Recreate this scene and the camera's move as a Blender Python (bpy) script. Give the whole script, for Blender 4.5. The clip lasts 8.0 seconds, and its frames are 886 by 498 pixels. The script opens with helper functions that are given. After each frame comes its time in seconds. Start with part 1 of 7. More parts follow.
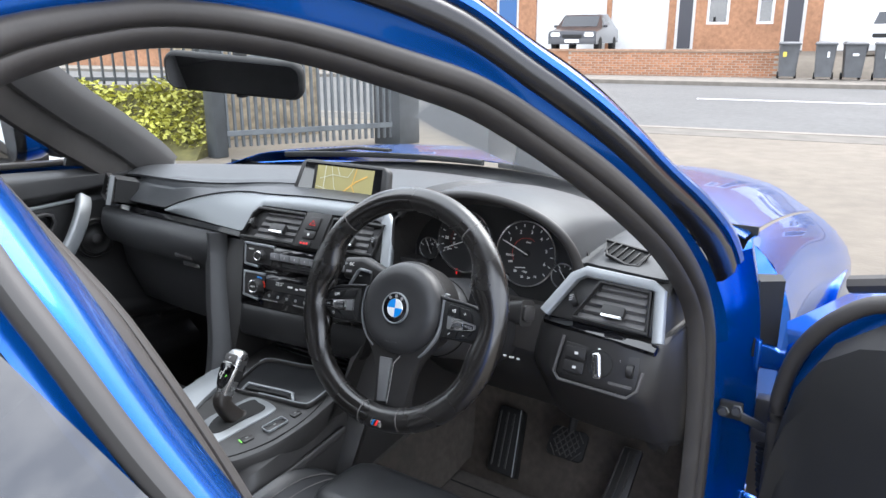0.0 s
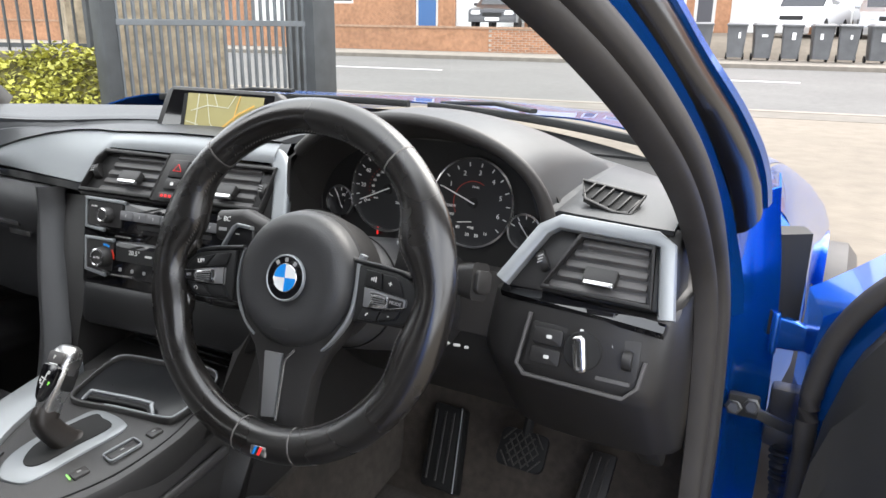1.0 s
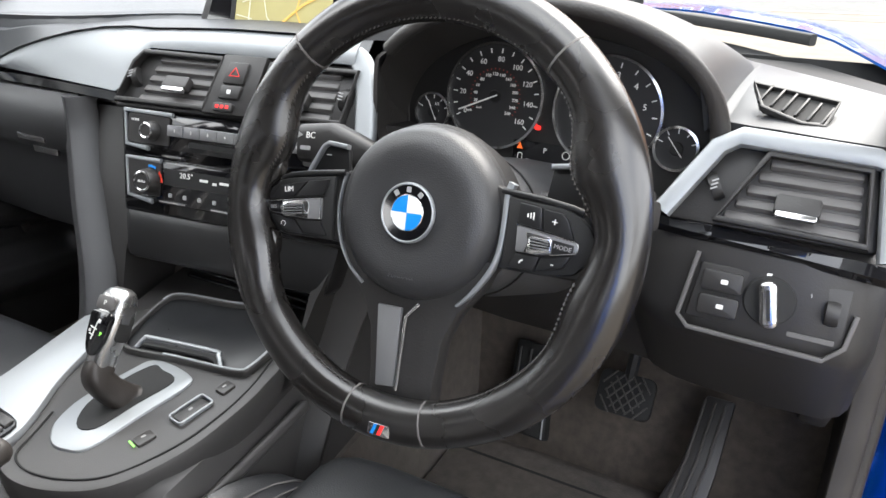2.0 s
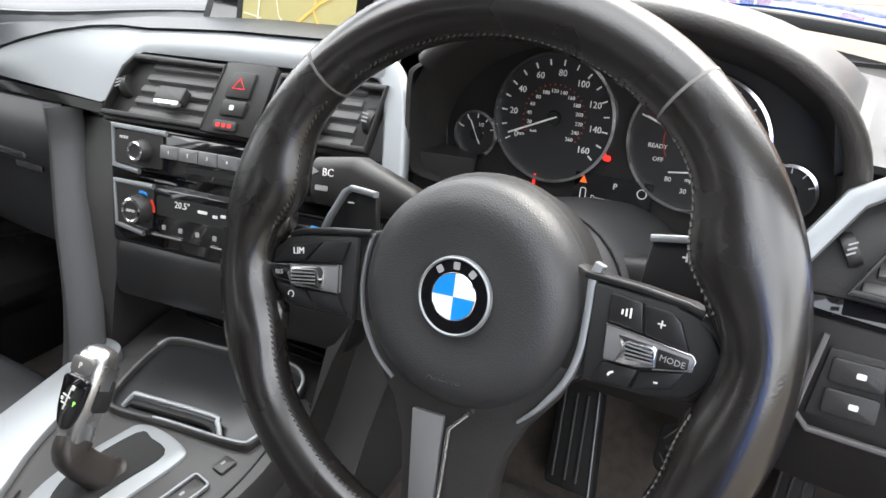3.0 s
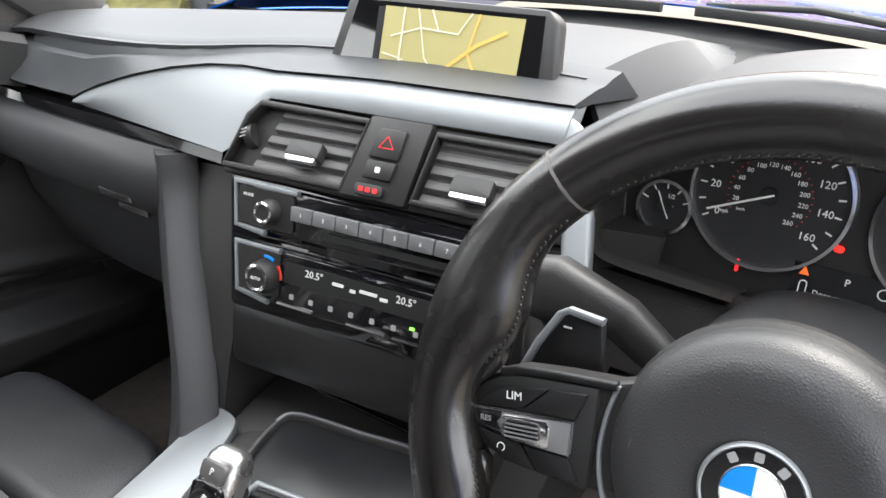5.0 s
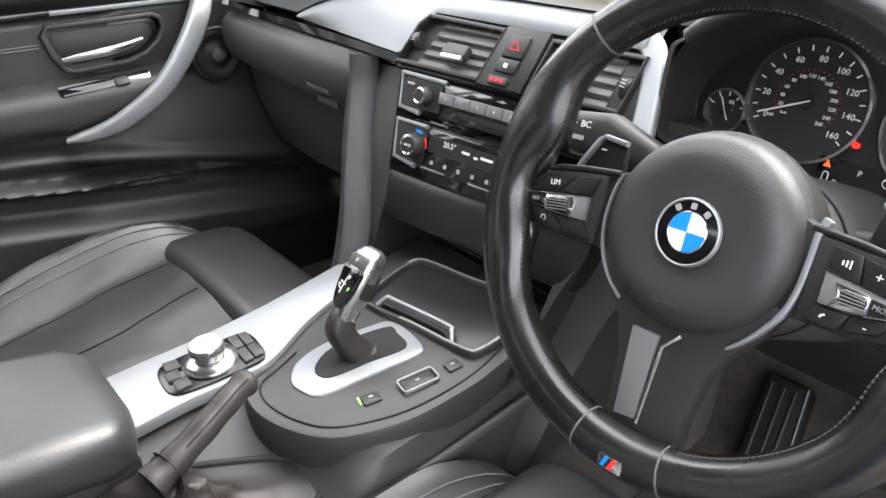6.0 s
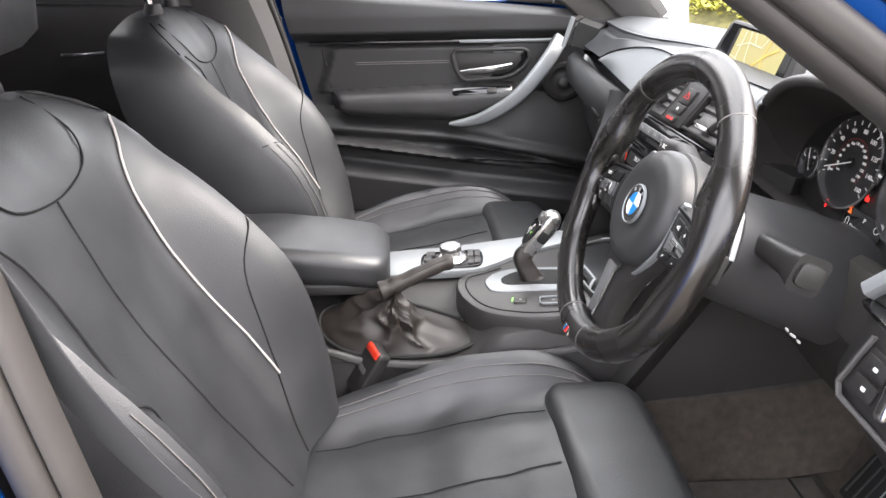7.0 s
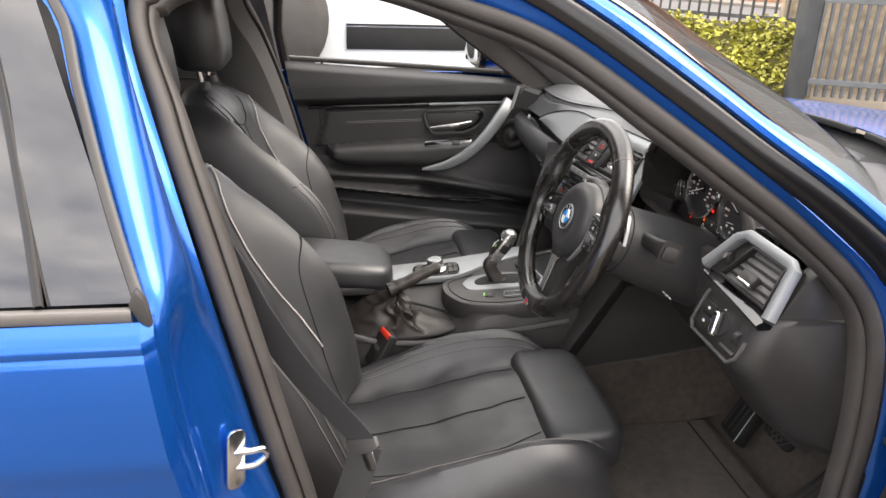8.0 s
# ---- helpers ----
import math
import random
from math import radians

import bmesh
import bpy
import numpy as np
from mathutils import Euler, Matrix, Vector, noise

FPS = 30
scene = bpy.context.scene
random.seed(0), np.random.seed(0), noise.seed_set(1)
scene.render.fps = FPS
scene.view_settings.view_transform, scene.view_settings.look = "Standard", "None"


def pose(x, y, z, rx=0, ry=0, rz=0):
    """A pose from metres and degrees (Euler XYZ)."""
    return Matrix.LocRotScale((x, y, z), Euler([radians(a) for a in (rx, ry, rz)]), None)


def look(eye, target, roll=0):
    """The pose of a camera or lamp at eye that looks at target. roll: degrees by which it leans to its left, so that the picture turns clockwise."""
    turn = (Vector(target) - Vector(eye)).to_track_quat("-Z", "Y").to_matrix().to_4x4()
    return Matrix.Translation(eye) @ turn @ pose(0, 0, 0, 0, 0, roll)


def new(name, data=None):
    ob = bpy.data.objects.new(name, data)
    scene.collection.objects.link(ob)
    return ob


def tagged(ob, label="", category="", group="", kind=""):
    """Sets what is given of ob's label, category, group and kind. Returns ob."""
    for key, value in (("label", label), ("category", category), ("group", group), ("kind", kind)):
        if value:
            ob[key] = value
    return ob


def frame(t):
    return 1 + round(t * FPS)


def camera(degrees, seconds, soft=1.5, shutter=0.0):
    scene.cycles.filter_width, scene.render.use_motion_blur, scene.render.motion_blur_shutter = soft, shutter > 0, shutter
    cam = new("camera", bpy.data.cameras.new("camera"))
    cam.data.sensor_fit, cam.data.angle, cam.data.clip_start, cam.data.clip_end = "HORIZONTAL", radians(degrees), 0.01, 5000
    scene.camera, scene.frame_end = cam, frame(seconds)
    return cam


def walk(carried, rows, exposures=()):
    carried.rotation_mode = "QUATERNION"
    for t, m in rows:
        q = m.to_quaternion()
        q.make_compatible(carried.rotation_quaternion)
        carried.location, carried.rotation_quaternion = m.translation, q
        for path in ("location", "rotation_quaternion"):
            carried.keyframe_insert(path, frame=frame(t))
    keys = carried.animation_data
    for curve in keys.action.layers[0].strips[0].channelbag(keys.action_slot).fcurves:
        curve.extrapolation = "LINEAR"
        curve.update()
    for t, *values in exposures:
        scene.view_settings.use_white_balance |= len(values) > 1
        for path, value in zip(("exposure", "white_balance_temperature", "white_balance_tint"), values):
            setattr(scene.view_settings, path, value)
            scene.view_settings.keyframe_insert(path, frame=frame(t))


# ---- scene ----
cam = camera(62.3, 8.0)
PATH = [
    (0, (1.001, -0.8, 1.242), (-0.081, 0.79, 0.692), -0.1),
    (0.5, (0.922, -0.651, 1.199), (-0.05, 1.005, 0.639), -0.0),
    (1, (0.826, -0.528, 1.105), (-0.068, 1.159, 0.51), 0.8),
    (1.5, (0.721, -0.474, 1.072), (-0.102, 1.162, 0.268), 1.2),
    (1.7, (0.685, -0.465, 1.067), (-0.159, 1.156, 0.254), 0.7),
    (2.8, (0.57, -0.347, 1.065), (-0.336, 1.212, 0.2), 0.3),
    (3, (0.55, -0.318, 1.066), (-0.361, 1.238, 0.202), 0.3),
    (3.5, (0.517, -0.257, 1.063), (-0.413, 1.282, 0.188), 0.3),
    (4, (0.455, -0.249, 1.069), (-0.496, 1.288, 0.212), 0.6),
    (4.2, (0.425, -0.254, 1.082), (-0.535, 1.279, 0.227), 0.7),
    (5.3, (0.392, -0.291, 1.1), (-0.626, 1.163, 0.18), 0.2),
    (5.5, (0.419, -0.332, 1.077), (-0.621, 1.103, 0.15), 1.1),
    (5.8, (0.514, -0.374, 1.049), (-0.716, 0.932, 0.164), 1.3),
    (6, (0.594, -0.413, 1.067), (-0.742, 0.77, 0.164), 1.5),
    (6.2, (0.706, -0.429, 1.087), (-0.801, 0.531, 0.189), 1.1),
    (6.5, (0.874, -0.399, 1.112), (-0.826, 0.14, 0.208), 0.8),
    (6.7, (0.983, -0.367, 1.123), (-0.772, -0.014, 0.231), 1.4),
    (7, (1.122, -0.28, 1.158), (-0.685, -0.123, 0.314), 1.5),
    (7.2, (1.207, -0.251, 1.18), (-0.617, -0.121, 0.371), 1.7),
    (7.5, (1.327, -0.265, 1.198), (-0.509, -0.122, 0.418), 1.6),
    (8, (1.544, -0.414, 1.268), (-0.295, -0.107, 0.544), 1.8),
]
EXPOSURES = [(0.0, 1.8, 6000, 10), (0.8, 1.8, 6400, 10), (1.5, 2.4, 6450, 10), (3.0, 2.42, 6500, 10), (4.0, 2.42, 6450, 10), (5.5, 2.35, 6500, 10), (6.0, 2.6, 6500, 12), (6.5, 2.67, 6550, 14), (7.1, 2.57, 6600, 14), (7.5, 2.3, 6950, 14), (8.0, 1.82, 7000, 14)]
walk(cam, [(t, look(eye, target, roll)) for t, eye, target, roll in PATH], EXPOSURES)

# ---------- world and light ----------
SUN_EL, SUN_AZ = 50.0, 20.0
world = bpy.data.worlds.new("overcast")
scene.world = world
world.use_nodes = True
wn, wl = world.node_tree.nodes, world.node_tree.links
wn.clear()
w_out = wn.new("ShaderNodeOutputWorld")
w_bg = wn.new("ShaderNodeBackground")
w_sky = wn.new("ShaderNodeTexSky")
w_sky.sky_type = "NISHITA"
w_sky.sun_disc = False
w_sky.sun_elevation, w_sky.sun_rotation = radians(SUN_EL), radians(SUN_AZ)
w_sky.dust_density, w_sky.ozone_density, w_sky.air_density = 6.0, 0.5, 1.0
w_co = wn.new("ShaderNodeTexCoord")
w_map = wn.new("ShaderNodeMapping")
w_map.inputs["Scale"].default_value = (1.0, 1.0, 2.4)
w_noise = wn.new("ShaderNodeTexNoise")
w_noise.inputs["Scale"].default_value = 2.2
w_noise.inputs["Detail"].default_value = 6.0
w_noise.inputs["Roughness"].default_value = 0.55
w_ramp = wn.new("ShaderNodeValToRGB")
w_ramp.color_ramp.elements[0].position, w_ramp.color_ramp.elements[0].color = 0.36, (3.9, 4.2, 4.8, 1)
w_ramp.color_ramp.elements[1].position, w_ramp.color_ramp.elements[1].color = 0.64, (11.5, 11.4, 11.2, 1)
w_mix = wn.new("ShaderNodeMixRGB")
w_mix.inputs[0].default_value = 0.85
wl.new(w_co.outputs["Generated"], w_map.inputs["Vector"])
wl.new(w_map.outputs["Vector"], w_noise.inputs["Vector"])
wl.new(w_noise.outputs["Fac"], w_ramp.inputs["Fac"])
wl.new(w_sky.outputs["Color"], w_mix.inputs[1])
wl.new(w_ramp.outputs["Color"], w_mix.inputs[2])
wl.new(w_mix.outputs["Color"], w_bg.inputs["Color"])
w_bg.inputs["Strength"].default_value = 0.15
wl.new(w_bg.outputs["Background"], w_out.inputs["Surface"])

sun_data = bpy.data.lights.new("sun", "SUN")
sun_data.energy, sun_data.angle, sun_data.color = 1.0, radians(40), (1.0, 0.96, 0.91)
sun = new("sun", sun_data)
SUN_AT = Vector((math.sin(radians(SUN_AZ)) * math.cos(radians(SUN_EL)), math.cos(radians(SUN_AZ)) * math.cos(radians(SUN_EL)), math.sin(radians(SUN_EL)))) * 40
sun.matrix_world = look(SUN_AT, (0, 0, 0))


# ---------- materials ----------
def mat(name, color, rough=0.5, metal=0.0, coat=0.0, var=0.0, var_scale=8.0, bump=0.0, bump_scale=300.0,
        spec=0.5, rough_var=0.0, big=0.0, big_scale=1.5, emit=None, emit_k=0.0, kind="noise", sheen=0.0, island=0.0):
    m = bpy.data.materials.new(name)
    m.use_nodes = True
    n, l = m.node_tree.nodes, m.node_tree.links
    b = n["Principled BSDF"]
    b.inputs["Base Color"].default_value = (*color, 1)
    b.inputs["Roughness"].default_value = rough
    b.inputs["Metallic"].default_value = metal
    b.inputs["Specular IOR Level"].default_value = spec
    b.inputs["Coat Weight"].default_value = coat
    b.inputs["Coat Roughness"].default_value = 0.03
    b.inputs["Sheen Weight"].default_value = sheen
    co = n.new("ShaderNodeTexCoord")
    col = None
    if var or big or island:
        last = None
        for k, sc, seed in ((var, var_scale, 0.0), (big, big_scale, 3.7)):
            if not k:
                continue
            t = n.new("ShaderNodeTexNoise")
            t.inputs["Scale"].default_value = sc
            t.inputs["Detail"].default_value = 5
            mp = n.new("ShaderNodeMapping")
            mp.inputs["Location"].default_value = (seed, seed, seed)
            l.new(co.outputs["Object"], mp.inputs["Vector"])
            l.new(mp.outputs["Vector"], t.inputs["Vector"])
            mr = n.new("ShaderNodeMapRange")
            mr.inputs["From Min"].default_value, mr.inputs["From Max"].default_value = 0.3, 0.7
            mr.inputs["To Min"].default_value, mr.inputs["To Max"].default_value = 1 - k, 1 + k
            l.new(t.outputs["Fac"], mr.inputs["Value"])
            if last is None:
                last = mr.outputs["Result"]
            else:
                mm = n.new("ShaderNodeMath")
                mm.operation = "MULTIPLY"
                l.new(last, mm.inputs[0])
                l.new(mr.outputs["Result"], mm.inputs[1])
                last = mm.outputs[0]
        if island:
            oi = n.new("ShaderNodeObjectInfo")
            mr = n.new("ShaderNodeMapRange")
            mr.inputs["To Min"].default_value, mr.inputs["To Max"].default_value = 1 - island, 1 + island
            l.new(oi.outputs["Random"], mr.inputs["Value"])
            if last is None:
                last = mr.outputs["Result"]
            else:
                mm = n.new("ShaderNodeMath")
                mm.operation = "MULTIPLY"
                l.new(last, mm.inputs[0])
                l.new(mr.outputs["Result"], mm.inputs[1])
                last = mm.outputs[0]
        vm = n.new("ShaderNodeVectorMath")
        vm.operation = "SCALE"
        vm.inputs[0].default_value = color
        l.new(last, vm.inputs["Scale"])
        l.new(vm.outputs["Vector"], b.inputs["Base Color"])
    if rough_var:
        t = n.new("ShaderNodeTexNoise")
        t.inputs["Scale"].default_value = 14.0
        t.inputs["Detail"].default_value = 4
        l.new(co.outputs["Object"], t.inputs["Vector"])
        mr = n.new("ShaderNodeMapRange")
        mr.inputs["From Min"].default_value, mr.inputs["From Max"].default_value = 0.3, 0.7
        mr.inputs["To Min"].default_value, mr.inputs["To Max"].default_value = rough - rough_var, rough + rough_var
        l.new(t.outputs["Fac"], mr.inputs["Value"])
        l.new(mr.outputs["Result"], b.inputs["Roughness"])
    if bump:
        if kind == "voronoi":
            t = n.new("ShaderNodeTexVoronoi")
            t.feature = "DISTANCE_TO_EDGE"
            src = t.outputs["Distance"]
        else:
            t = n.new("ShaderNodeTexNoise")
            t.inputs["Detail"].default_value = 3
            src = t.outputs["Fac"]
        t.inputs["Scale"].default_value = bump_scale
        l.new(co.outputs["Object"], t.inputs["Vector"])
        bp = n.new("ShaderNodeBump")
        bp.inputs["Strength"].default_value = bump
        bp.inputs["Distance"].default_value = 0.0006 if bump_scale > 60 else 0.006
        l.new(src, bp.inputs["Height"])
        l.new(bp.outputs["Normal"], b.inputs["Normal"])
    if emit:
        b.inputs["Emission Color"].default_value = (*emit, 1)
        b.inputs["Emission Strength"].default_value = emit_k
    return m


PAINT = mat("blue_metallic_paint", (0.004, 0.105, 0.47), 0.24, 0.72, coat=0.65, var=0.05, var_scale=900)
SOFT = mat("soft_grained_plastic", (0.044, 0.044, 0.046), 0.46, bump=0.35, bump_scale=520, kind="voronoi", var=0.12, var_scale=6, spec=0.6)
AIRBAG = mat("coarse_grained_skin", (0.033, 0.033, 0.034), 0.44, bump=0.42, bump_scale=560, kind="voronoi", var=0.12, var_scale=9, spec=0.55, rough_var=0.05)
HARD = mat("hard_dark_plastic", (0.023, 0.0218, 0.0212), 0.48, bump=0.3, bump_scale=620, var=0.15, var_scale=7, spec=0.5)
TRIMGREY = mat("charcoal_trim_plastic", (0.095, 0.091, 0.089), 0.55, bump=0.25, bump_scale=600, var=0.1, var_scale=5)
DASHTOP = mat("matt_dash_skin", (0.032, 0.034, 0.037), 0.48, bump=0.35, bump_scale=520, kind="voronoi", var=0.1, var_scale=6, spec=0.6)
GLOSS = mat("piano_black", (0.006, 0.006, 0.007), 0.06, coat=0.6, rough_var=0.03)
MATTE = mat("matte_black", (0.010, 0.010, 0.010), 0.75, var=0.2)
LEATHER = mat("black_leather", (0.021, 0.0215, 0.0235), 0.45, bump=0.5, bump_scale=330, kind="voronoi", var=0.15, var_scale=9, rough_var=0.07, spec=0.9)
GAITER = mat("thin_gaiter_leather", (0.026, 0.0220, 0.0195), 0.47, bump=0.35, bump_scale=380, kind="voronoi", var=0.15, var_scale=14, rough_var=0.06, spec=0.45)
RIMLEATHER = mat("worn_smooth_leather", (0.011, 0.0098, 0.0090), 0.27, spec=0.9, bump=0.12, bump_scale=420, kind="voronoi", var=0.15, var_scale=12, rough_var=0.08)
SILVER = mat("satin_aluminium", (0.31, 0.325, 0.335), 0.48, 0.55, bump=0.08, bump_scale=900, var=0.04, var_scale=3)
CHROME = mat("satin_chrome", (0.74, 0.74, 0.74), 0.18, 1.0, rough_var=0.06)
RUBBER = mat("grey_rubber", (0.047, 0.043, 0.040), 0.54, var=0.2, var_scale=10, bump=0.2, bump_scale=200, spec=0.38)
CARPET = mat("worn_carpet", (0.060, 0.049, 0.040), 0.95, bump=0.9, bump_scale=420, var=0.25, var_scale=60, big=0.25, big_scale=6, sheen=0.3)
PIPING = mat("white_piping", (0.52, 0.48, 0.46), 0.5)
STRIPBLK = mat("satin_black_strip", (0.007, 0.007, 0.008), 0.22, var=0.1)
CONSOLE = mat("console_satin_plastic", (0.040, 0.038, 0.037), 0.42, bump=0.3, bump_scale=560, kind="voronoi", var=0.12, var_scale=7, spec=0.55)
TRAYLID = mat("smooth_tray_lid", (0.016, 0.0165, 0.018), 0.33, var=0.12, var_scale=6, rough_var=0.06)
GRIPSILVER = mat("satin_grip_silver", (0.50, 0.50, 0.495), 0.27, 0.95, rough_var=0.05)
HOODSKIN = mat("coarse_hood_skin", (0.036, 0.033, 0.031), 0.50, bump=0.6, bump_scale=300, kind="voronoi", var=0.15, var_scale=9, spec=0.5)
GREYKEY = mat("silver_grey_keys", (0.22, 0.22, 0.225), 0.40, 0.4, var=0.06)
STITCH = mat("grey_thread", (0.15, 0.14, 0.135), 0.7)
THREAD = mat("dark_thread", (0.055, 0.05, 0.047), 0.6)
SEAM = mat("dark_seam", (0.006, 0.006, 0.006), 0.8)
HEADLINER = mat("grey_headlining", (0.42, 0.42, 0.42), 0.9, bump=0.4, bump_scale=400, var=0.08)
WHITEINK = mat("white_marking", (0.62, 0.62, 0.60), 0.5, emit=(1, 1, 1), emit_k=0.03)
GREYINK = mat("grey_marking", (0.30, 0.30, 0.30), 0.5)
REDLAMP = mat("red_tell_tale", (0.40, 0.012, 0.012), 0.5, emit=(1.0, 0.03, 0.03), emit_k=0.22)
ORANGE = mat("orange_marking", (0.6, 0.07, 0.01), 0.5, emit=(1.0, 0.2, 0.03), emit_k=0.15)
GREENLAMP = mat("green_light", (0.1, 0.5, 0.1), 0.5, emit=(0.4, 1.0, 0.1), emit_k=0.25)
REDBTN = mat("red_button_plastic", (0.60, 0.035, 0.015), 0.35)
BLUEMARK = mat("blue_enamel", (0.005, 0.25, 0.75), 0.4, coat=0.2)
WHITEMARK = mat("white_enamel", (0.80, 0.81, 0.81), 0.4, coat=0.2)
PADBLK = mat("satin_black_switchgear", (0.011, 0.011, 0.0115), 0.36, var=0.1)
BELT = mat("black_webbing", (0.022, 0.022, 0.024), 0.6, bump=0.7, bump_scale=700, var=0.1, sheen=0.2)
MIRROR = mat("mirror_glass", (0.85, 0.86, 0.87), 0.02, 1.0)


def glass_mat(name, tint, gloss_k=1.0):
    m = bpy.data.materials.new(name)
    m.use_nodes = True
    n, l = m.node_tree.nodes, m.node_tree.links
    n.clear()
    o = n.new("ShaderNodeOutputMaterial")
    t = n.new("ShaderNodeBsdfTransparent")
    t.inputs["Color"].default_value = (*tint, 1)
    g = n.new("ShaderNodeBsdfGlossy")
    g.inputs["Roughness"].default_value = 0.0
    f = n.new("ShaderNodeLayerWeight")
    f.inputs["Blend"].default_value = 0.12 * gloss_k
    mx = n.new("ShaderNodeMixShader")
    l.new(f.outputs["Fresnel"], mx.inputs[0])
    l.new(t.outputs[0], mx.inputs[1])
    l.new(g.outputs[0], mx.inputs[2])
    l.new(mx.outputs[0], o.inputs["Surface"])
    return m


GLASS = glass_mat("clear_glass", (0.93, 0.95, 0.94), 0.30)
DARKGLASS = glass_mat("tinted_glass", (0.03, 0.031, 0.030), 4.7)


# ---------- mesh helpers ----------
def V(*a):
    return Vector(a)


def spline(pts, n, closed=False):
    """Points along a smooth curve through pts."""
    p = [Vector(q) for q in pts]
    out = []
    m = len(p)
    segs = m if closed else m - 1
    for i in range(segs):
        if closed:
            a, b, c, d = p[(i - 1) % m], p[i], p[(i + 1) % m], p[(i + 2) % m]
        else:
            a, b, c, d = p[max(i - 1, 0)], p[i], p[i + 1], p[min(i + 2, m - 1)]
        for k in range(n):
            t = k / n
            out.append(0.5 * ((2 * b) + (c - a) * t + (2 * a - 5 * b + 4 * c - d) * t * t + (3 * b - a - 3 * c + d) * t ** 3))
    if not closed:
        out.append(p[-1].copy())
    return out


def lerp(a, b, t):
    return a + (b - a) * t


def curve(pts, x):
    """A smooth curve through pairs."""
    if x <= pts[0][0]:
        return pts[0][1]
    for i in range(len(pts) - 1):
        (x0, y0), (x1, y1) = pts[i], pts[i + 1]
        if x <= x1:
            m0 = (y1 - pts[i - 1][1]) / (x1 - pts[i - 1][0]) if i else (y1 - y0) / (x1 - x0)
            m1 = (pts[i + 2][1] - y0) / (pts[i + 2][0] - x0) if i + 2 < len(pts) else (y1 - y0) / (x1 - x0)
            h = x1 - x0
            t = (x - x0) / h
            return (2 * t ** 3 - 3 * t * t + 1) * y0 + (t ** 3 - 2 * t * t + t) * h * m0 + (3 * t * t - 2 * t ** 3) * y1 + (t ** 3 - t * t) * h * m1
    return pts[-1][1]


def piece(table, t):
    """Value of a table of (t, value) pairs at t, straight between them."""
    if t <= table[0][0]:
        return table[0][1]
    for (t0, a), (t1, b) in zip(table, table[1:]):
        if t <= t1:
            return a + (b - a) * ((t - t0) / (t1 - t0))
    return table[-1][1]


def sstep(a, b, x):
    t = min(max((x - a) / (b - a), 0.0), 1.0)
    return t * t * (3 - 2 * t)


def loft(sections, closed=True, caps=True, loop=False):
    bm = bmesh.new()
    rings = [[bm.verts.new(p) for p in s] for s in sections]
    k = len(rings[0])
    pairs = list(zip(rings, rings[1:])) + ([(rings[-1], rings[0])] if loop else [])
    for r, s in pairs:
        for i in range(k if closed else k - 1):
            j = (i + 1) % k
            bm.faces.new((r[i], r[j], s[j], s[i]))
    if closed and caps and not loop:
        bm.faces.new(rings[0][::-1])
        bm.faces.new(rings[-1])
    bmesh.ops.recalc_face_normals(bm, faces=bm.faces)
    return bm


def sweep(path, profile, closed=False, up=(0, 0, 1), caps=True):
    """Sweeps a closed profile (list of (a, b), or a function of 0..1 that gives one) along a path; a: sideways, b: along up."""
    p = [Vector(q) for q in path]
    n = len(p)
    secs = []
    for i, q in enumerate(p):
        if closed:
            t = p[(i + 1) % n] - p[(i - 1) % n]
        else:
            t = p[min(i + 1, n - 1)] - p[max(i - 1, 0)]
        t.normalize()
        u = Vector(up(q)) if callable(up) else Vector(up)
        s = t.cross(u)
        if s.length < 1e-5:
            s = t.cross(Vector((0.3, 0.9, 0.1)))
        s.normalize()
        w = s.cross(t)
        prof = profile(i / (n if closed else max(n - 1, 1))) if callable(profile) else profile
        secs.append([q + s * a + w * b for a, b in prof])
    return loft(secs, True, caps, loop=closed)


def circle(r, k=10, sx=1.0, sy=1.0):
    return [(r * sx * math.cos(2 * math.pi * i / k), r * sy * math.sin(2 * math.pi * i / k)) for i in range(k)]


def tube(path, r, k=8, closed=False, up=(0, 0, 1)):
    return sweep(path, circle(r, k), closed, up)


def rrect(w, h, r, k=4):
    """Outline of a rectangle with round corners."""
    out = []
    for cx, cy, a0 in ((w / 2 - r, h / 2 - r, 0), (-w / 2 + r, h / 2 - r, 90), (-w / 2 + r, -h / 2 + r, 180), (w / 2 - r, -h / 2 + r, 270)):
        for i in range(k + 1):
            a = radians(a0 + 90 * i / k)
            out.append((cx + r * math.cos(a), cy + r * math.sin(a)))
    return out


def bevel(bm, w, seg=2, angle=25):
    if w > 0:
        es = [e for e in bm.edges if len(e.link_faces) == 2 and e.calc_face_angle(0) > radians(angle)]
        bmesh.ops.bevel(bm, geom=es, offset=w, segments=seg, affect="EDGES", profile=0.5, clamp_overlap=True)
    return bm


def prism(poly, depth, m=None, bev=0.0, seg=2):
    """A polygon in the local xy plane of m, from z = -depth to z = 0."""
    bm = bmesh.new()
    a = [bm.verts.new((x, y, 0)) for x, y in poly]
    b = [bm.verts.new((x, y, -depth)) for x, y in poly]
    bm.faces.new(a)
    bm.faces.new(b[::-1])
    k = len(a)
    for i in range(k):
        j = (i + 1) % k
        bm.faces.new((a[i], b[i], b[j], a[j]))
    bmesh.ops.recalc_face_normals(bm, faces=bm.faces)
    bevel(bm, bev, seg)
    if m is not None:
        bmesh.ops.transform(bm, matrix=m, verts=bm.verts)
    return bm


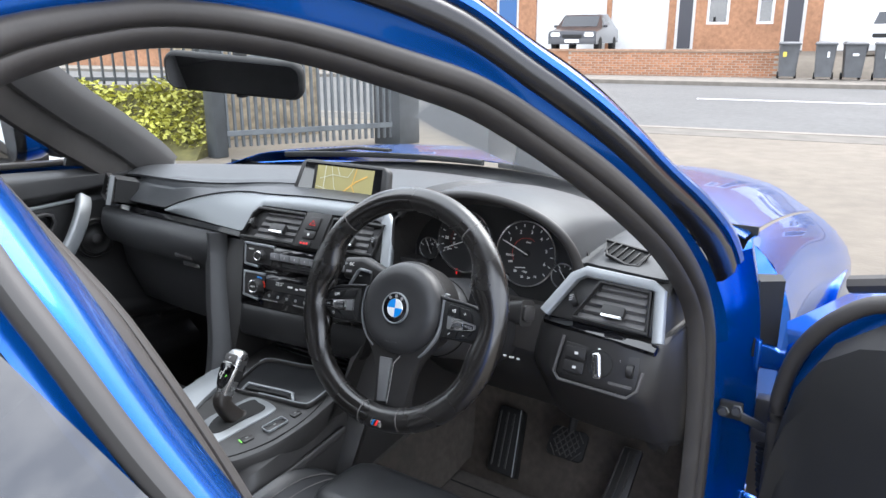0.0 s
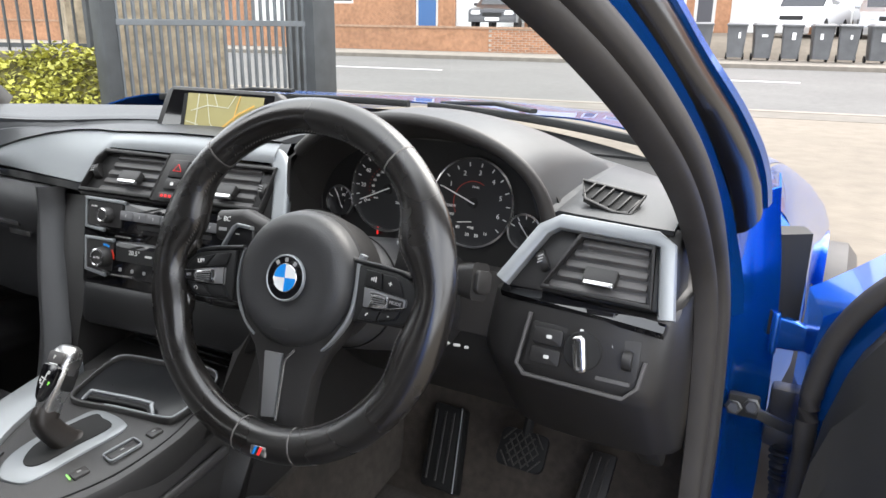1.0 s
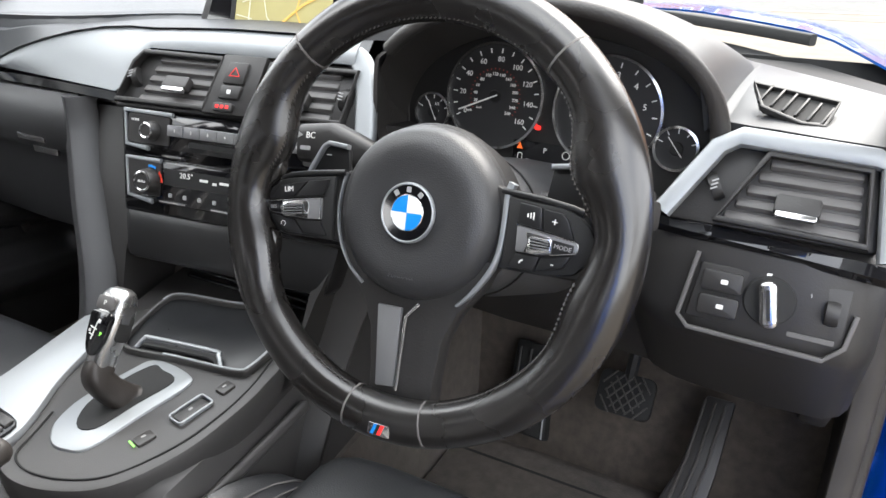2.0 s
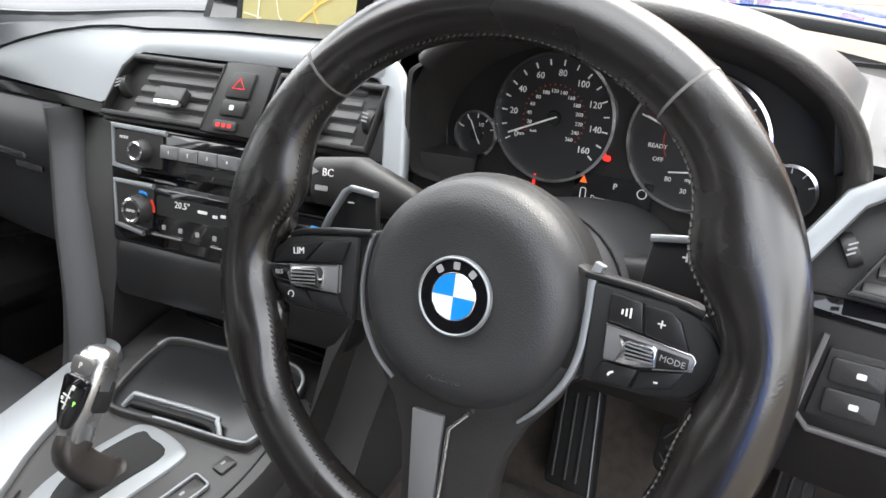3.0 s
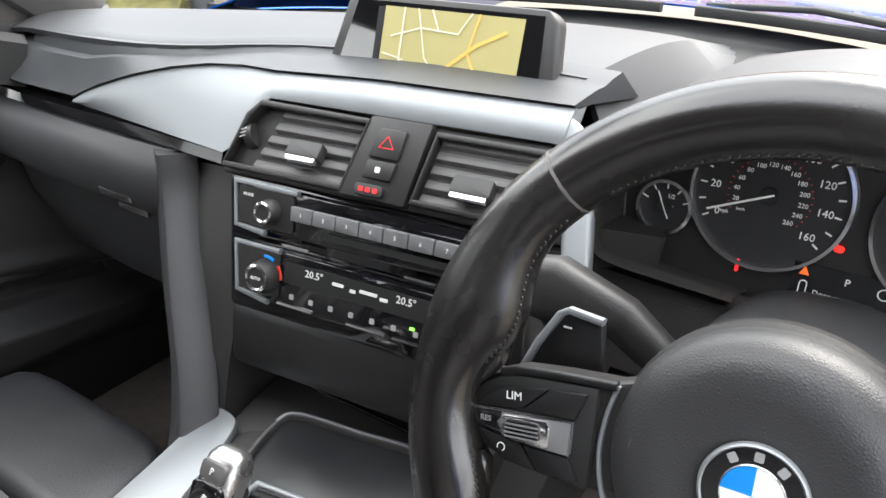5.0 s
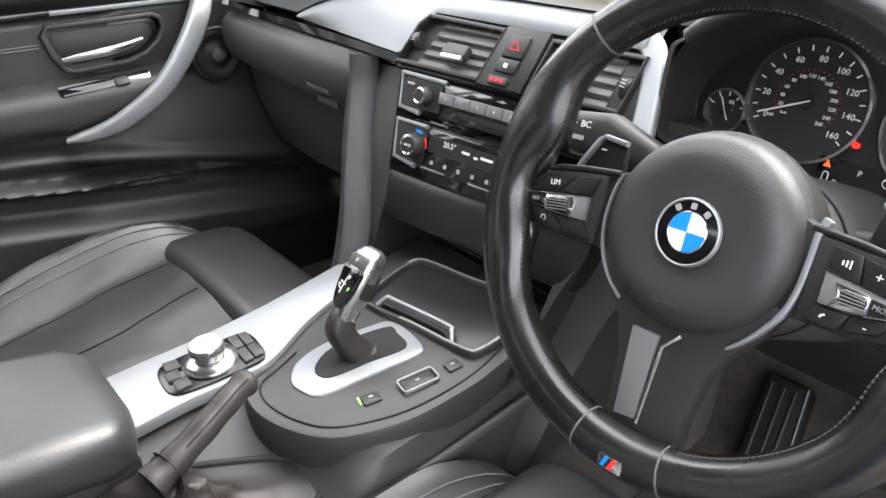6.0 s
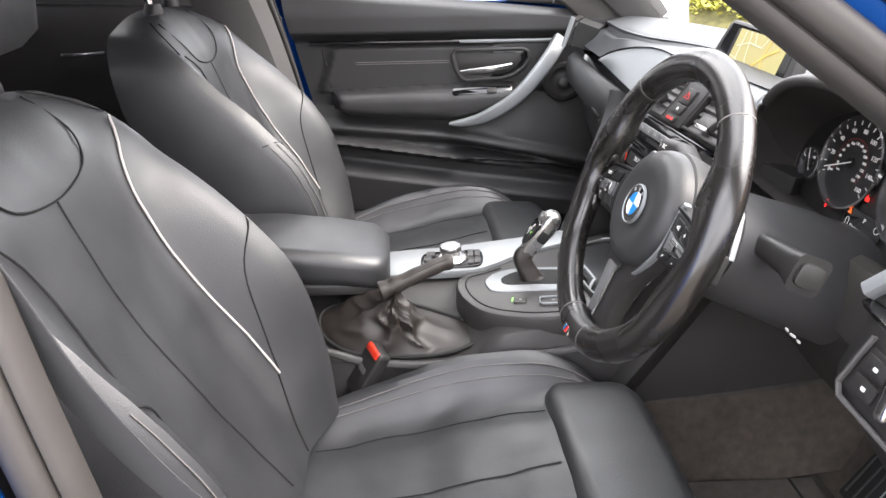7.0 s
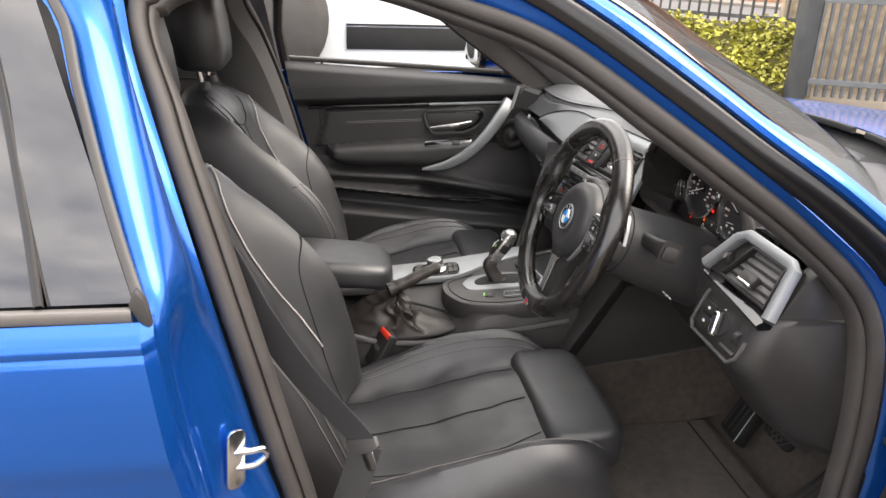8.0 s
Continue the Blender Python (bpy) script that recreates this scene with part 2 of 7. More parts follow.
def box(c, s, bev=0.0, m=None, seg=2):
    bm = bmesh.new()
    bmesh.ops.create_cube(bm, size=1.0)
    bmesh.ops.transform(bm, matrix=Matrix.Translation(c) @ Matrix.Diagonal((*s, 1)), verts=bm.verts)
    bevel(bm, bev, seg)
    if m is not None:
        bmesh.ops.transform(bm, matrix=m, verts=bm.verts)
    return bm


def lathe(profile, m=None, k=32, cap=True):
    """Turns (r, z) pairs round the local z axis."""
    secs = [[Vector((r * math.cos(2 * math.pi * i / k), r * math.sin(2 * math.pi * i / k), z)) for i in range(k)] for r, z in profile]
    bm = loft(secs, True, cap)
    if m is not None:
        bmesh.ops.transform(bm, matrix=m, verts=bm.verts)
    return bm


def grid(fn, nu, nv, thick=0.0):
    bm = bmesh.new()
    vs = [[bm.verts.new(fn(i / nu, j / nv)) for j in range(nv + 1)] for i in range(nu + 1)]
    for i in range(nu):
        for j in range(nv):
            bm.faces.new((vs[i][j], vs[i + 1][j], vs[i + 1][j + 1], vs[i][j + 1]))
    bmesh.ops.recalc_face_normals(bm, faces=bm.faces)
    if thick:
        bm.normal_update()
        bmesh.ops.solidify(bm, geom=bm.faces[:], thickness=thick)
    return bm


def join(*bms):
    out = bmesh.new()
    for b in bms:
        me = bpy.data.meshes.new("tmp")
        b.to_mesh(me)
        b.free()
        out.from_mesh(me)
        bpy.data.meshes.remove(me)
    return out


def moved(bm, m):
    bmesh.ops.transform(bm, matrix=m, verts=bm.verts)
    return bm


def axes(origin, x, z):
    """A frame at origin with the given x axis and, as near as can be, z axis."""
    x = Vector(x).normalized()
    z = Vector(z)
    y = z.cross(x).normalized()
    z = x.cross(y).normalized()
    return Matrix(((x[0], y[0], z[0], origin[0]), (x[1], y[1], z[1], origin[1]), (x[2], y[2], z[2], origin[2]), (0, 0, 0, 1)))


def words(text, size, m, align="CENTER", depth=0.0003):
    """Raised lettering lying in the xy plane of m."""
    c = bpy.data.curves.new("words", "FONT")
    c.body, c.size, c.extrude = text, size, depth
    c.align_x, c.align_y = align, "CENTER"
    c.resolution_u = 2
    ob = bpy.data.objects.new("words", c)
    me = bpy.data.meshes.new_from_object(ob)
    bm = bmesh.new()
    bm.from_mesh(me)
    bpy.data.objects.remove(ob)
    bpy.data.curves.remove(c)
    bpy.data.meshes.remove(me)
    return moved(bm, m)


def thing(name, at, label, category, group="", kind=""):
    ob = new(name)
    ob.empty_display_size = 0.05
    ob.location = at
    return tagged(ob, label, category, group, kind)


def part(name, bm, material, parent=None, label="", smooth=True):
    """Links a bmesh, given in world places, as one mesh under a thing or a part."""
    me = bpy.data.meshes.new(name)
    bm.to_mesh(me)
    bm.free()
    if smooth:
        me.polygons.foreach_set("use_smooth", [True] * len(me.polygons))
        me.set_sharp_from_angle(angle=radians(38))
    me.materials.append(material)
    ob = new(name, me)
    if parent is not None:
        ob.parent = parent
        ob.matrix_parent_inverse = Matrix.Identity(4) if parent.parent else Matrix.Translation(-parent.location)
    if label:
        ob["label"] = label
    return ob


def single(name, bm, material, label, category, kind="", group="", smooth=True):
    return tagged(part(name, bm, material, None, label, smooth), label, category, group, kind)


# ---------- car body round the driver's door opening ----------
LOOP = [(.556, -.630, 1.222), (.536, -.50, 1.264), (.556, -.36, 1.256), (.600, -.21, 1.215), (.630, -.105, 1.162), (.678, -.005, 1.094),
        (.709, .10, 1.021), (.723, .20, .950), (.730, .300, .862), (.740, .352, .76), (.745, .365, .58), (.745, .33, .38), (.75, .15, .285),
        (.75, -.20, .28), (.748, -.40, .36), (.738, -.472, .62), (.722, -.517, .80), (.694, -.557, .95), (.645, -.598, 1.09)]
def flare(profile):
    """The pillar widens towards its foot."""
    return lambda t: [(a + .012 * sstep(.70, 1, t) * a / .08, b + .030 * sstep(.70, 1, t) * a / .08) for a, b in profile]


CENTRE = Vector((.69, -.10, .80))


def side(points, i0, i1, steps=10):
    """Places along part of the door opening with their outward and sideways directions."""
    full = spline(points, steps, True)
    n = len(full)
    out = []
    for i in range(i0 * steps, i1 * steps + 1):
        q = full[i % n]
        t = (full[(i + 1) % n] - full[(i - 1) % n]).normalized()
        o = q - CENTRE
        o = (o - t * o.dot(t)).normalized()
        s = t.cross(o).normalized()
        if s.x < 0:
            s = -s
        out.append((q, o, s))
    return out


def skirt(run, profile, thick=0.0, mirror=False):
    """A strip along the opening; profile: (outward, sideways) pairs."""
    secs = [[q + o * a + s * b for a, b in (profile(k / (len(run) - 1)) if callable(profile) else profile)] for k, (q, o, s) in enumerate(run)]
    bm = loft(secs, False, False)
    if thick:
        bm.normal_update()
        bmesh.ops.solidify(bm, geom=bm.faces[:], thickness=thick)
    if mirror:
        bmesh.ops.transform(bm, matrix=Matrix.Diagonal((-1, 1, 1, 1)), verts=bm.verts)
        bmesh.ops.reverse_faces(bm, faces=bm.faces)
    return bm


def seal_profile():
    raw = [Vector((a, b, 0)) for a, b in ((-.034, -.030), (-.038, -.016), (-.031, -.002), (-.020, .002), (-.016, -.003), (-.013, .007), (-.006, .012), (.002, .0135), (.009, .013), (.016, .009), (.019, .0), (.012, -.014))]
    return [(p.x, p.y) for p in spline(raw, 3, True)]


car = thing("car", (0, -.3, 0), "metallic blue four-door saloon with open driver's door parked on concrete", "car")
for flip, nm in ((False, "door_seal"), (True, "door_seal")):
    run = side(LOOP, 0, len(LOOP) - 0, 10)[:-1]
    secs = []
    for i, (q, o, s) in enumerate(run):
        t = i / 10
        k = piece([(0, .62), (1, .50), (2, .52), (3, .62), (5, .68), (8, .68), (10, .68), (13, .7), (15, .66), (18, .66), (19, .62)], t)
        k = k * .6 if flip and t < 9 else k
        shift = (-.006 * sstep(2.5, 4, t) * (1 - sstep(8, 9, t)) + .013 * (1 - sstep(2.5, 4, t)) + .013 * sstep(8, 9.5, t) * (1 - sstep(9.5, 12, t))) if t < 14 else 0
        secs.append([q + o * (a - shift) * k + s * b * (.4 + .6 * k) for a, b in seal_profile()])
    bm = loft(secs, True, False, loop=True)
    if flip:
        bmesh.ops.transform(bm, matrix=Matrix.Diagonal((-1, 1, 1, 1)), verts=bm.verts)
        bmesh.ops.reverse_faces(bm, faces=bm.faces)
    part(nm, bm, RUBBER, car, "dark grey ribbed rubber door seal")

A_PAINT = [(.002, -.010), (.008, -.006), (.016, -.003), (.024, .001), (.029, .006)]
A_STRIP = [(.027, .004), (.030, .011), (.038, .015), (.048, .016), (.058, .012), (.061, .008)]
A_SKIN = [(.059, .007), (.063, .014), (.070, .014), (.077, .008), (.083, -.002)]
A_TRIM = [(.081, -.001), (.084, .0), (.088, -.012), (.092, -.030), (.094, -.046)]
for flip in (False, True):
    run = side(LOOP, 0, 9, 8)
    part("door_channel", skirt(run, flare(A_PAINT), .002, flip), PAINT, car)
    part("roof_strip", skirt(side(LOOP, 0, 8, 8), flare(A_STRIP), .002, flip), STRIPBLK, car, "black rubber weather strip")
    part("pillar_skin", skirt(side(LOOP, 0, 8, 8), flare(A_SKIN), .002, flip), PAINT, car)
    part("windscreen_trim", skirt(side(LOOP, 2, 8, 8), A_TRIM, .002, flip), GLOSS, car, "black windscreen edge trim")
    part("hinge_pillar", skirt(side(LOOP, 8, 11, 8), lambda t: [(.014, -.004), (.026, .006), (.05, .012), (.075, .016), (.095, .030), (.105, .045), (.125, .040)], .002, flip), PAINT, car)
    part("sill", skirt(side(LOOP, 11, 14, 8), [(.014, -.004), (.026, .01), (.06, .03), (.10, .08), (.16, .10), (.22, .06)], .003, flip), PAINT, car)
    if flip:
        part("b_pillar", skirt(side(LOOP, 14, 19, 8), [(.010, -.006), (.018, .010), (.026, .018), (.032, .016)], .002, flip), PAINT, car)
    inner = [(.036, -.026), (.042, -.044), (.070, -.062), (.105, -.070), (.128, -.066)] if flip else [(-.002, -.010), (.002, -.026), (.024, -.036), (.06, -.046), (.090, -.046)]
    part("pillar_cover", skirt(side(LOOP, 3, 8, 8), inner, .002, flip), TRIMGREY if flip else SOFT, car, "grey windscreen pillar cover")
    part("pillar_cover", skirt(side(LOOP, 14, 19, 8), [(-.018, -.028), (.004, -.070), (.06, -.090), (.13, -.080), (.15, -.02)], .002, flip), TRIMGREY, car)


def roof_point(u, v):
    x = u * 2 - 1
    y = lerp(-.20, -1.7, v)
    half = .580 - .015 * (1 - v)
    return V(x * half, y, 1.355 - .035 * abs(x) ** 2.5 - .05 * (1 - v) ** 5 - .04 * (v - .3) ** 2)


part("roof", grid(roof_point, 16, 12, .004), PAINT, car)
single("headlining", grid(lambda u, v: V((u * 2 - 1) * .505, lerp(-.22, -1.6, v), 1.305 - .05 * abs(u * 2 - 1) ** 2.5 - .04 * (v - .3) ** 2), 16, 12, .004), HEADLINER, "light grey woven roof lining", "headlining")
part("roof_header", loft([[V(x, -.20 + dy - .10 * (x / .5) ** 2, 1.318 + dz - .05 * (x / .5) ** 2) for dy, dz in ((-.06, -.02), (.0, -.03), (.03, -.02), (.02, .01), (-.06, .02))] for x in (-.47, -.3, -.1, .1, .3, .47)]), HEADLINER, car)

GLASS_EDGE = [q + o * .094 + s_ * -.044 for q, o, s_ in side(LOOP, 3, 8, 8)][::-1]


def screen_point(u, v):
    x = u * 2 - 1
    k = v * (len(GLASS_EDGE) - 1)
    i = min(int(k), len(GLASS_EDGE) - 2)
    e = GLASS_EDGE[i].lerp(GLASS_EDGE[i + 1], k - i)
    m = 1 - x * x
    return V(e.x * x, e.y + lerp(.30, .08, v) * m, e.z + lerp(-.01, .055, v) * m)


windscreen = part("windscreen", grid(screen_point, 18, 14), GLASS, car, "clear curved windscreen glass")
windscreen.visible_shadow = False


def bonnet_point(u, v):
    x = u * 2 - 1
    y = lerp(.80 - .22 * x * x, 1.75 - .30 * abs(x) ** 2.5, v)
    z = .945 - .115 * v ** 1.5 - .035 * x * x + .012 * sstep(.35, .62, abs(x)) - .03 * sstep(.8, 1.0, abs(x))
    return V(.73 * x, y, z)


part("bonnet", grid(bonnet_point, 40, 20, .003), PAINT, car, "blue sculpted bonnet with raised creases")


def wing_point(u, v, s=1):
    a = bonnet_point(1, v * .95) + V(.006, 0, -.004)
    y = a.y
    bulge = .020 + .025 * math.exp(-((y - 1.35) / .3) ** 2)
    pts = [(0, 0), (.018, -.010), (.040 + .4 * bulge, -.040), (.055 + .9 * bulge, -.085), (bulge + .066, -.125), (bulge + .070, -.17), (bulge + .064, -.26)]
    k = u * 6
    i = min(int(k), 5)
    f = k - i
    dx, dz = lerp(pts[i][0], pts[i + 1][0], f), lerp(pts[i][1], pts[i + 1][1], f)
    return V(s * (a.x + dx), y, a.z + dz)


part("front_wing", grid(lambda u, v: wing_point(u, v, 1), 12, 20, .003), PAINT, car, "blue front wing on the driver's side")
part("front_wing", grid(lambda u, v: wing_point(u, v, -1), 12, 20, .003), PAINT, car)
for s_ in (1, -1):
    part("wing_flange", loft([[wing_point(k / 8, 0, s_), V(s_ * lerp(.735, .80, k / 8), .50 + .02 * k / 8, wing_point(k / 8, 0, 1).z - .03 - .02 * k / 8), V(s_ * lerp(.72, .79, k / 8), .46, wing_point(k / 8, 0, 1).z - .12)] for k in range(9)], False), PAINT, car)
part("scuttle", grid(lambda u, v: V((u * 2 - 1) * .70, lerp(.68, .86, v) - .30 * (u * 2 - 1) ** 2, .905 + .012 * v - .03 * (u * 2 - 1) ** 2), 20, 4, .006), MATTE, car, "matt black scuttle panel")

# wipers lying at the foot of the screen
for sx, x0, x1 in ((1, .10, .60), (-1, -.50, .05)):
    w = thing("wiper", (x0, .70, .92), "black windscreen wiper at rest", "wiper", "wipers")
    pts = [V(lerp(x0, x1, k), .80 - .60 * lerp(x0, x1, k) ** 2 - .02, .938 - .02 * lerp(x0, x1, k) ** 2 + .004) for k in [i / 10 for i in range(11)]]
    part("blade", sweep(pts, rrect(.012, .014, .003, 2)), MATTE, w)
    part("arm", sweep([pts[0] + V(0, .06, .0), pts[3] + V(0, .03, .014), pts[5] + V(0, 0, .014)], rrect(.016, .008, .003, 2)), MATTE, w)

# rear-view mirror
mir = thing("rear_view_mirror", (-.01, .055, 1.15), "black frameless rear-view mirror on the windscreen", "mirror")
MIR = axes((-.010, .055, 1.183), (.89, .455, -.09), (.40, -.86, -.26))
part("shell", prism(rrect(.245, .066, .022, 5), .022, MIR @ pose(0, 0, .006), .008, 3), MATTE, mir)
part("glass", prism(rrect(.232, .056, .018, 5), .001, MIR @ pose(0, 0, .0072)), MIRROR, mir, "mirror glass")
part("stem", tube([MIR @ V(0, .0, -.016), MIR @ V(0, .05, -.05), MIR @ V(0, .09, -.10)], .012, 10), MATTE, mir)
part("sensor_knob", lathe([(0, -.006), (.008, -.006), (.010, 0)], MIR @ pose(.01, -.036, -.006, 90), 16), MATTE, mir)


# ---------- dashboard ----------
dash = thing("dashboard", (0, .45, .3), "dark grey soft-touch dashboard with satin silver trim", "dashboard")


LIP_C, LIP_R = .373, .184


def lip_at(x):
    """The instrument hood's lip at x: y and z."""
    c = min(max((x - LIP_C) / LIP_R, -1), 1)
    s_ = math.sqrt(1 - c * c)
    return .236 - .045 * s_, .848 + .146 * s_ ** .72 + .010 * c


def top_front(x):
    """Front edge of the dashboard's top: y and z."""
    y = curve([(-.72, .27), (-.60, .235), (-.45, .214), (-.34, .212), (-.26, .228), (-.19, .262), (-.12, .286), (.10, .300), (.186, .300), (.60, .255), (.72, .262)], x)
    z = curve([(-.72, .912), (-.60, .930), (-.45, .938), (-.30, .944), (-.15, .950), (.186, .950), (.56, .898), (.60, .897), (.72, .890)], x)
    if LIP_C - LIP_R < x < LIP_C + LIP_R:
        ly, lz = lip_at(x)
        k = sstep(LIP_C - LIP_R, LIP_C - LIP_R + .02, x) * sstep(LIP_C + LIP_R, LIP_C + LIP_R - .02, x)
        y, z = lerp(y, ly + .006, k), max(lerp(.80, lz + .007, k), .896 if x > .5 else lz + .004)
    return y, z


TOP_X = [-.69 + .03 * i for i in range(29)] + [LIP_C - LIP_R * math.cos(math.pi * i / 36) for i in range(1, 36)] + [.560, .58, .60, .62, .64, .66, .69]
TOP_X = sorted(x for i, x in enumerate(TOP_X) if i > 28 or x < LIP_C - LIP_R)


def dash_top(u, v):
    x = TOP_X[min(int(round(u * (len(TOP_X) - 1))), len(TOP_X) - 1)]
    y0, z0 = top_front(x)
    y1 = .79 - .80 * x * x
    hood = sstep(.16, .22, x) * sstep(.60, .54, x)
    z = lerp(z0, .905, lerp(v, max(v - .12, 0) / .88, hood) ** lerp(1, 1.25, hood)) + .020 * math.sin(math.pi * min(v * 1.1, 1)) * (1 - .7 * sstep(.1, .25, x))
    return V(x, lerp(y0, y1, v), z)


part("top_pad", grid(dash_top, len(TOP_X) - 1, 20, .006), DASHTOP, dash)


def fascia(x, pts):
    return [V(x, y, z) for y, z in pts]


def leaf(x):
    """Lower and upper edge of the silver leaf: y, z, y, z."""
    t = min(max((x + .41) / .27, 0), 1)
    zb = .874 - .006 * t
    zt = zb + .006 + .064 * math.sin(t * math.pi / 2) ** .9
    k = sstep(-.154, -.114, x)
    yv = .206 + .1 * x
    yb = lerp(.174 - .012 * t, yv, k)
    yt = lerp(.176 + .042 * sstep(0, 1, t), yv + .018, sstep(-.20, -.06, x))
    return yb, lerp(zb, .9195, k), yt, zt + .006 * sstep(-.15, .0, x)


# passenger side: upper pad above the silver leaf, glovebox and lower face
secs = []
for x, dy in ((-.70, .085), (-.675, .055), (-.635, .028), (-.58, .006), (-.52, 0), (-.46, 0), (-.41, 0), (-.36, 0), (-.31, 0), (-.26, 0), (-.21, 0), (-.165, 0), (-.12, 0), (-.06, 0), (.0, 0), (.06, 0), (.12, 0), (.17, 0)):
    y0, z0 = top_front(x)
    yb, zb, yt, zt = leaf(x)
    y0 = max(y0, yt + .006)
    z0 = max(z0, zt + .004)
    k = sstep(-.34, -.20, x)
    zs = lerp(lerp(z0, zt, .35), zt + .005, k)
    secs.append(fascia(x, [(y0 + .03 + dy, z0 + .003), (y0 + .008 + dy, z0 + .001), (y0 + dy, lerp(z0, zs, .35)), (lerp(y0, yt, .10) + dy - .002, lerp(z0, zs, .85)), (lerp(y0, yt, .35) + dy - .003 * (1 - k), zs + .001), (yt + dy - .004, zt + .003), (yt + dy + .004, zt - .002), (yt + dy + .03, zt - .004), (y0 + .08 + dy, z0 - .03)]))
part("upper_fascia", loft(secs), DASHTOP, dash)
secs = []
for x, dy, dz in ((-.715, .05, -.012), (-.66, .012, -.004), (-.50, .0, .0), (-.30, -.004, .0), (-.235, .0, .0)):
    secs.append(fascia(x, [(.19 + dy, .858 + dz), (.168 + dy, .853 + dz), (.156 + dy, .838), (.151 + dy, .818), (.155 + dy, .792), (.168 + dy, .770), (.190 + dy, .762), (.200 + dy, .750), (.208 + dy, .70), (.25 + dy, .60), (.33, .56), (.42, .60), (.42, .80)]))
glove = part("glovebox", loft(secs), SOFT, dash, "dark grey glovebox with a silver latch")
part("latch", join(box((-.338, .158, .786), (.060, .010, .012), .003), box((-.335, .172, .766), (.055, .006, .018), .003)), CHROME, glove, "satin chrome latch")
secs = []
for x, dy, dz in ((-.725, .06, -.012), (-.66, .018, -.004), (-.50, .0, .0), (-.30, -.003, .0), (-.16, -.004, -.003)):
    secs.append(fascia(x, [(.190 + dy, .872 + dz), (.172 + dy, .868 + dz), (.168 + dy, .858 + dz), (.180 + dy, .850 + dz)]))
part("gloss_strip", loft(secs), GLOSS, dash, "gloss black trim strip")

# silver band: a leaf from a point on the passenger side to the centre vents
secs = []
for x in [-.41 + .018 * i for i in range(14)] + [-.162 + .008 * i for i in range(7)] + [-.09 + .026 * i for i in range(11)]:
    yb, zb, yt, zt = leaf(x)
    secs.append([V(x, yb, zb), V(x, lerp(yb, yt, .33) - .005, lerp(zb, zt, .33)), V(x, lerp(yb, yt, .7) - .005, lerp(zb, zt, .7)), V(x, yt - .001, zt), V(x, yt + .02, zt - .003), V(x, yb + .02, zb)])
part("silver_trim", loft(secs), SILVER, dash, "satin aluminium trim leaf")

# a frame across the centre vents, and one round the driver's vent
VENT_C = axes((.022, .188, .886), (1, .10, 0), (0, -.86, .50))
VENT_R = axes((.640, .208, .852), (1, .03, -.02), (0, -.90, .44))


def band(path, w, d, m, mt, name, parent, label=""):
    pts = [m @ Vector((x, y, 0)) for x, y in path]
    nrm = m.to_3x3() @ Vector((0, 0, 1))
    return part(name, sweep(pts, rrect(w, d, min(w, d) * .3, 2), False, nrm), mt, parent, label)


def vent(name, m, outline, slat_rows, group, tab, wheel, parent_label):
    v = thing(name, m.translation, parent_label, "air vent", group)
    part("cavity", prism(outline, .05, m @ pose(0, 0, -.012)), MATTE, v)
    k = len(outline)
    rim = [m @ Vector((x, y, -.002)) for x, y in outline]
    nrm = m.to_3x3() @ Vector((0, 0, 1))
    part("frame", sweep(rim, rrect(.006, .014, .002, 2), True, nrm), HARD, v)
    for x0, x1, y, skew in slat_rows:
        sl = prism([(x0, -.0046), (x1, -.0046), (x1, .0046), (x0, .0046)], .020, m @ pose(0, y, -.003) @ pose(0, 0, 0, 0, 0, skew) @ pose(0, 0, 0, -28), .002, 2)
        part("slat", sl, TRIMGREY, v)
    if tab:
        part("tab", prism(rrect(.036, .017, .003), .012, m @ pose(tab[0], tab[1], .009) @ pose(0, 0, 0, -20), .002), HARD, v)
        part("tab_edge", prism(rrect(.032, .007, .002), .006, m @ pose(tab[0], tab[1] - .009, .0115) @ pose(0, 0, 0, -20), .001), CHROME, v, "silver tab edge")
    if wheel:
        part("thumbwheel", lathe([(.0, -.0045), (.012, -.0045), (.013, 0), (.012, .0045), (.0, .0045)], m @ pose(wheel[0], wheel[1], -.007, 0, 90, wheel[2]), 20), HARD, v)
        part("thumbwheel_marks", join(*[box((0, 0, .0095 ), (.006, .0012, .001), 0, m @ pose(wheel[0], wheel[1] + .0035 * i, 0) @ pose(0, 0, 0, 0, 0, wheel[2])) for i in (-1, 0, 1)]), GREYINK, v)
    return v


part("centre_surround", prism([(-.178, -.036), (.176, -.036), (.168, .040), (-.146, .040), (-.158, .022)], .03, VENT_C @ pose(0, 0, -.006), .004), HARD, dash)
part("silver_trim", sweep(spline([VENT_C @ V(x, y, -.007) for x, y in ((.120, .0535), (.140, .0525), (.157, .042), (.168, .014), (.175, -.018), (.182, -.055))], 5), lambda t: rrect(lerp(.025, .0235, t), .014, .005, 4), False, VENT_C.to_3x3() @ V(0, 0, 1)), SILVER, dash, "satin aluminium band over the centre vents")
vent("air_vent", VENT_C, [(-.168, -.029), (-.034, -.029), (-.022, .032), (-.140, .033), (-.152, .020)], [(-.138 + .005 * i, -.032 + .003 * i, -.022 + .0125 * i, 0) for i in range(5)],
     "dashboard vents", (-.078, -.002), (-.148, .002, 24), "dark grey dashboard air vent with slats and tab")
vent("air_vent", VENT_C, [(.036, -.028), (.150, -.028), (.158, .030), (.046, .030)], [(.040 + .002 * i, .132 + .001 * i, -.022 + .0125 * i, 0) for i in range(5)],
     "dashboard vents", (.088, -.006), (.147, .0, -8), "dark grey dashboard air vent with slats and tab")
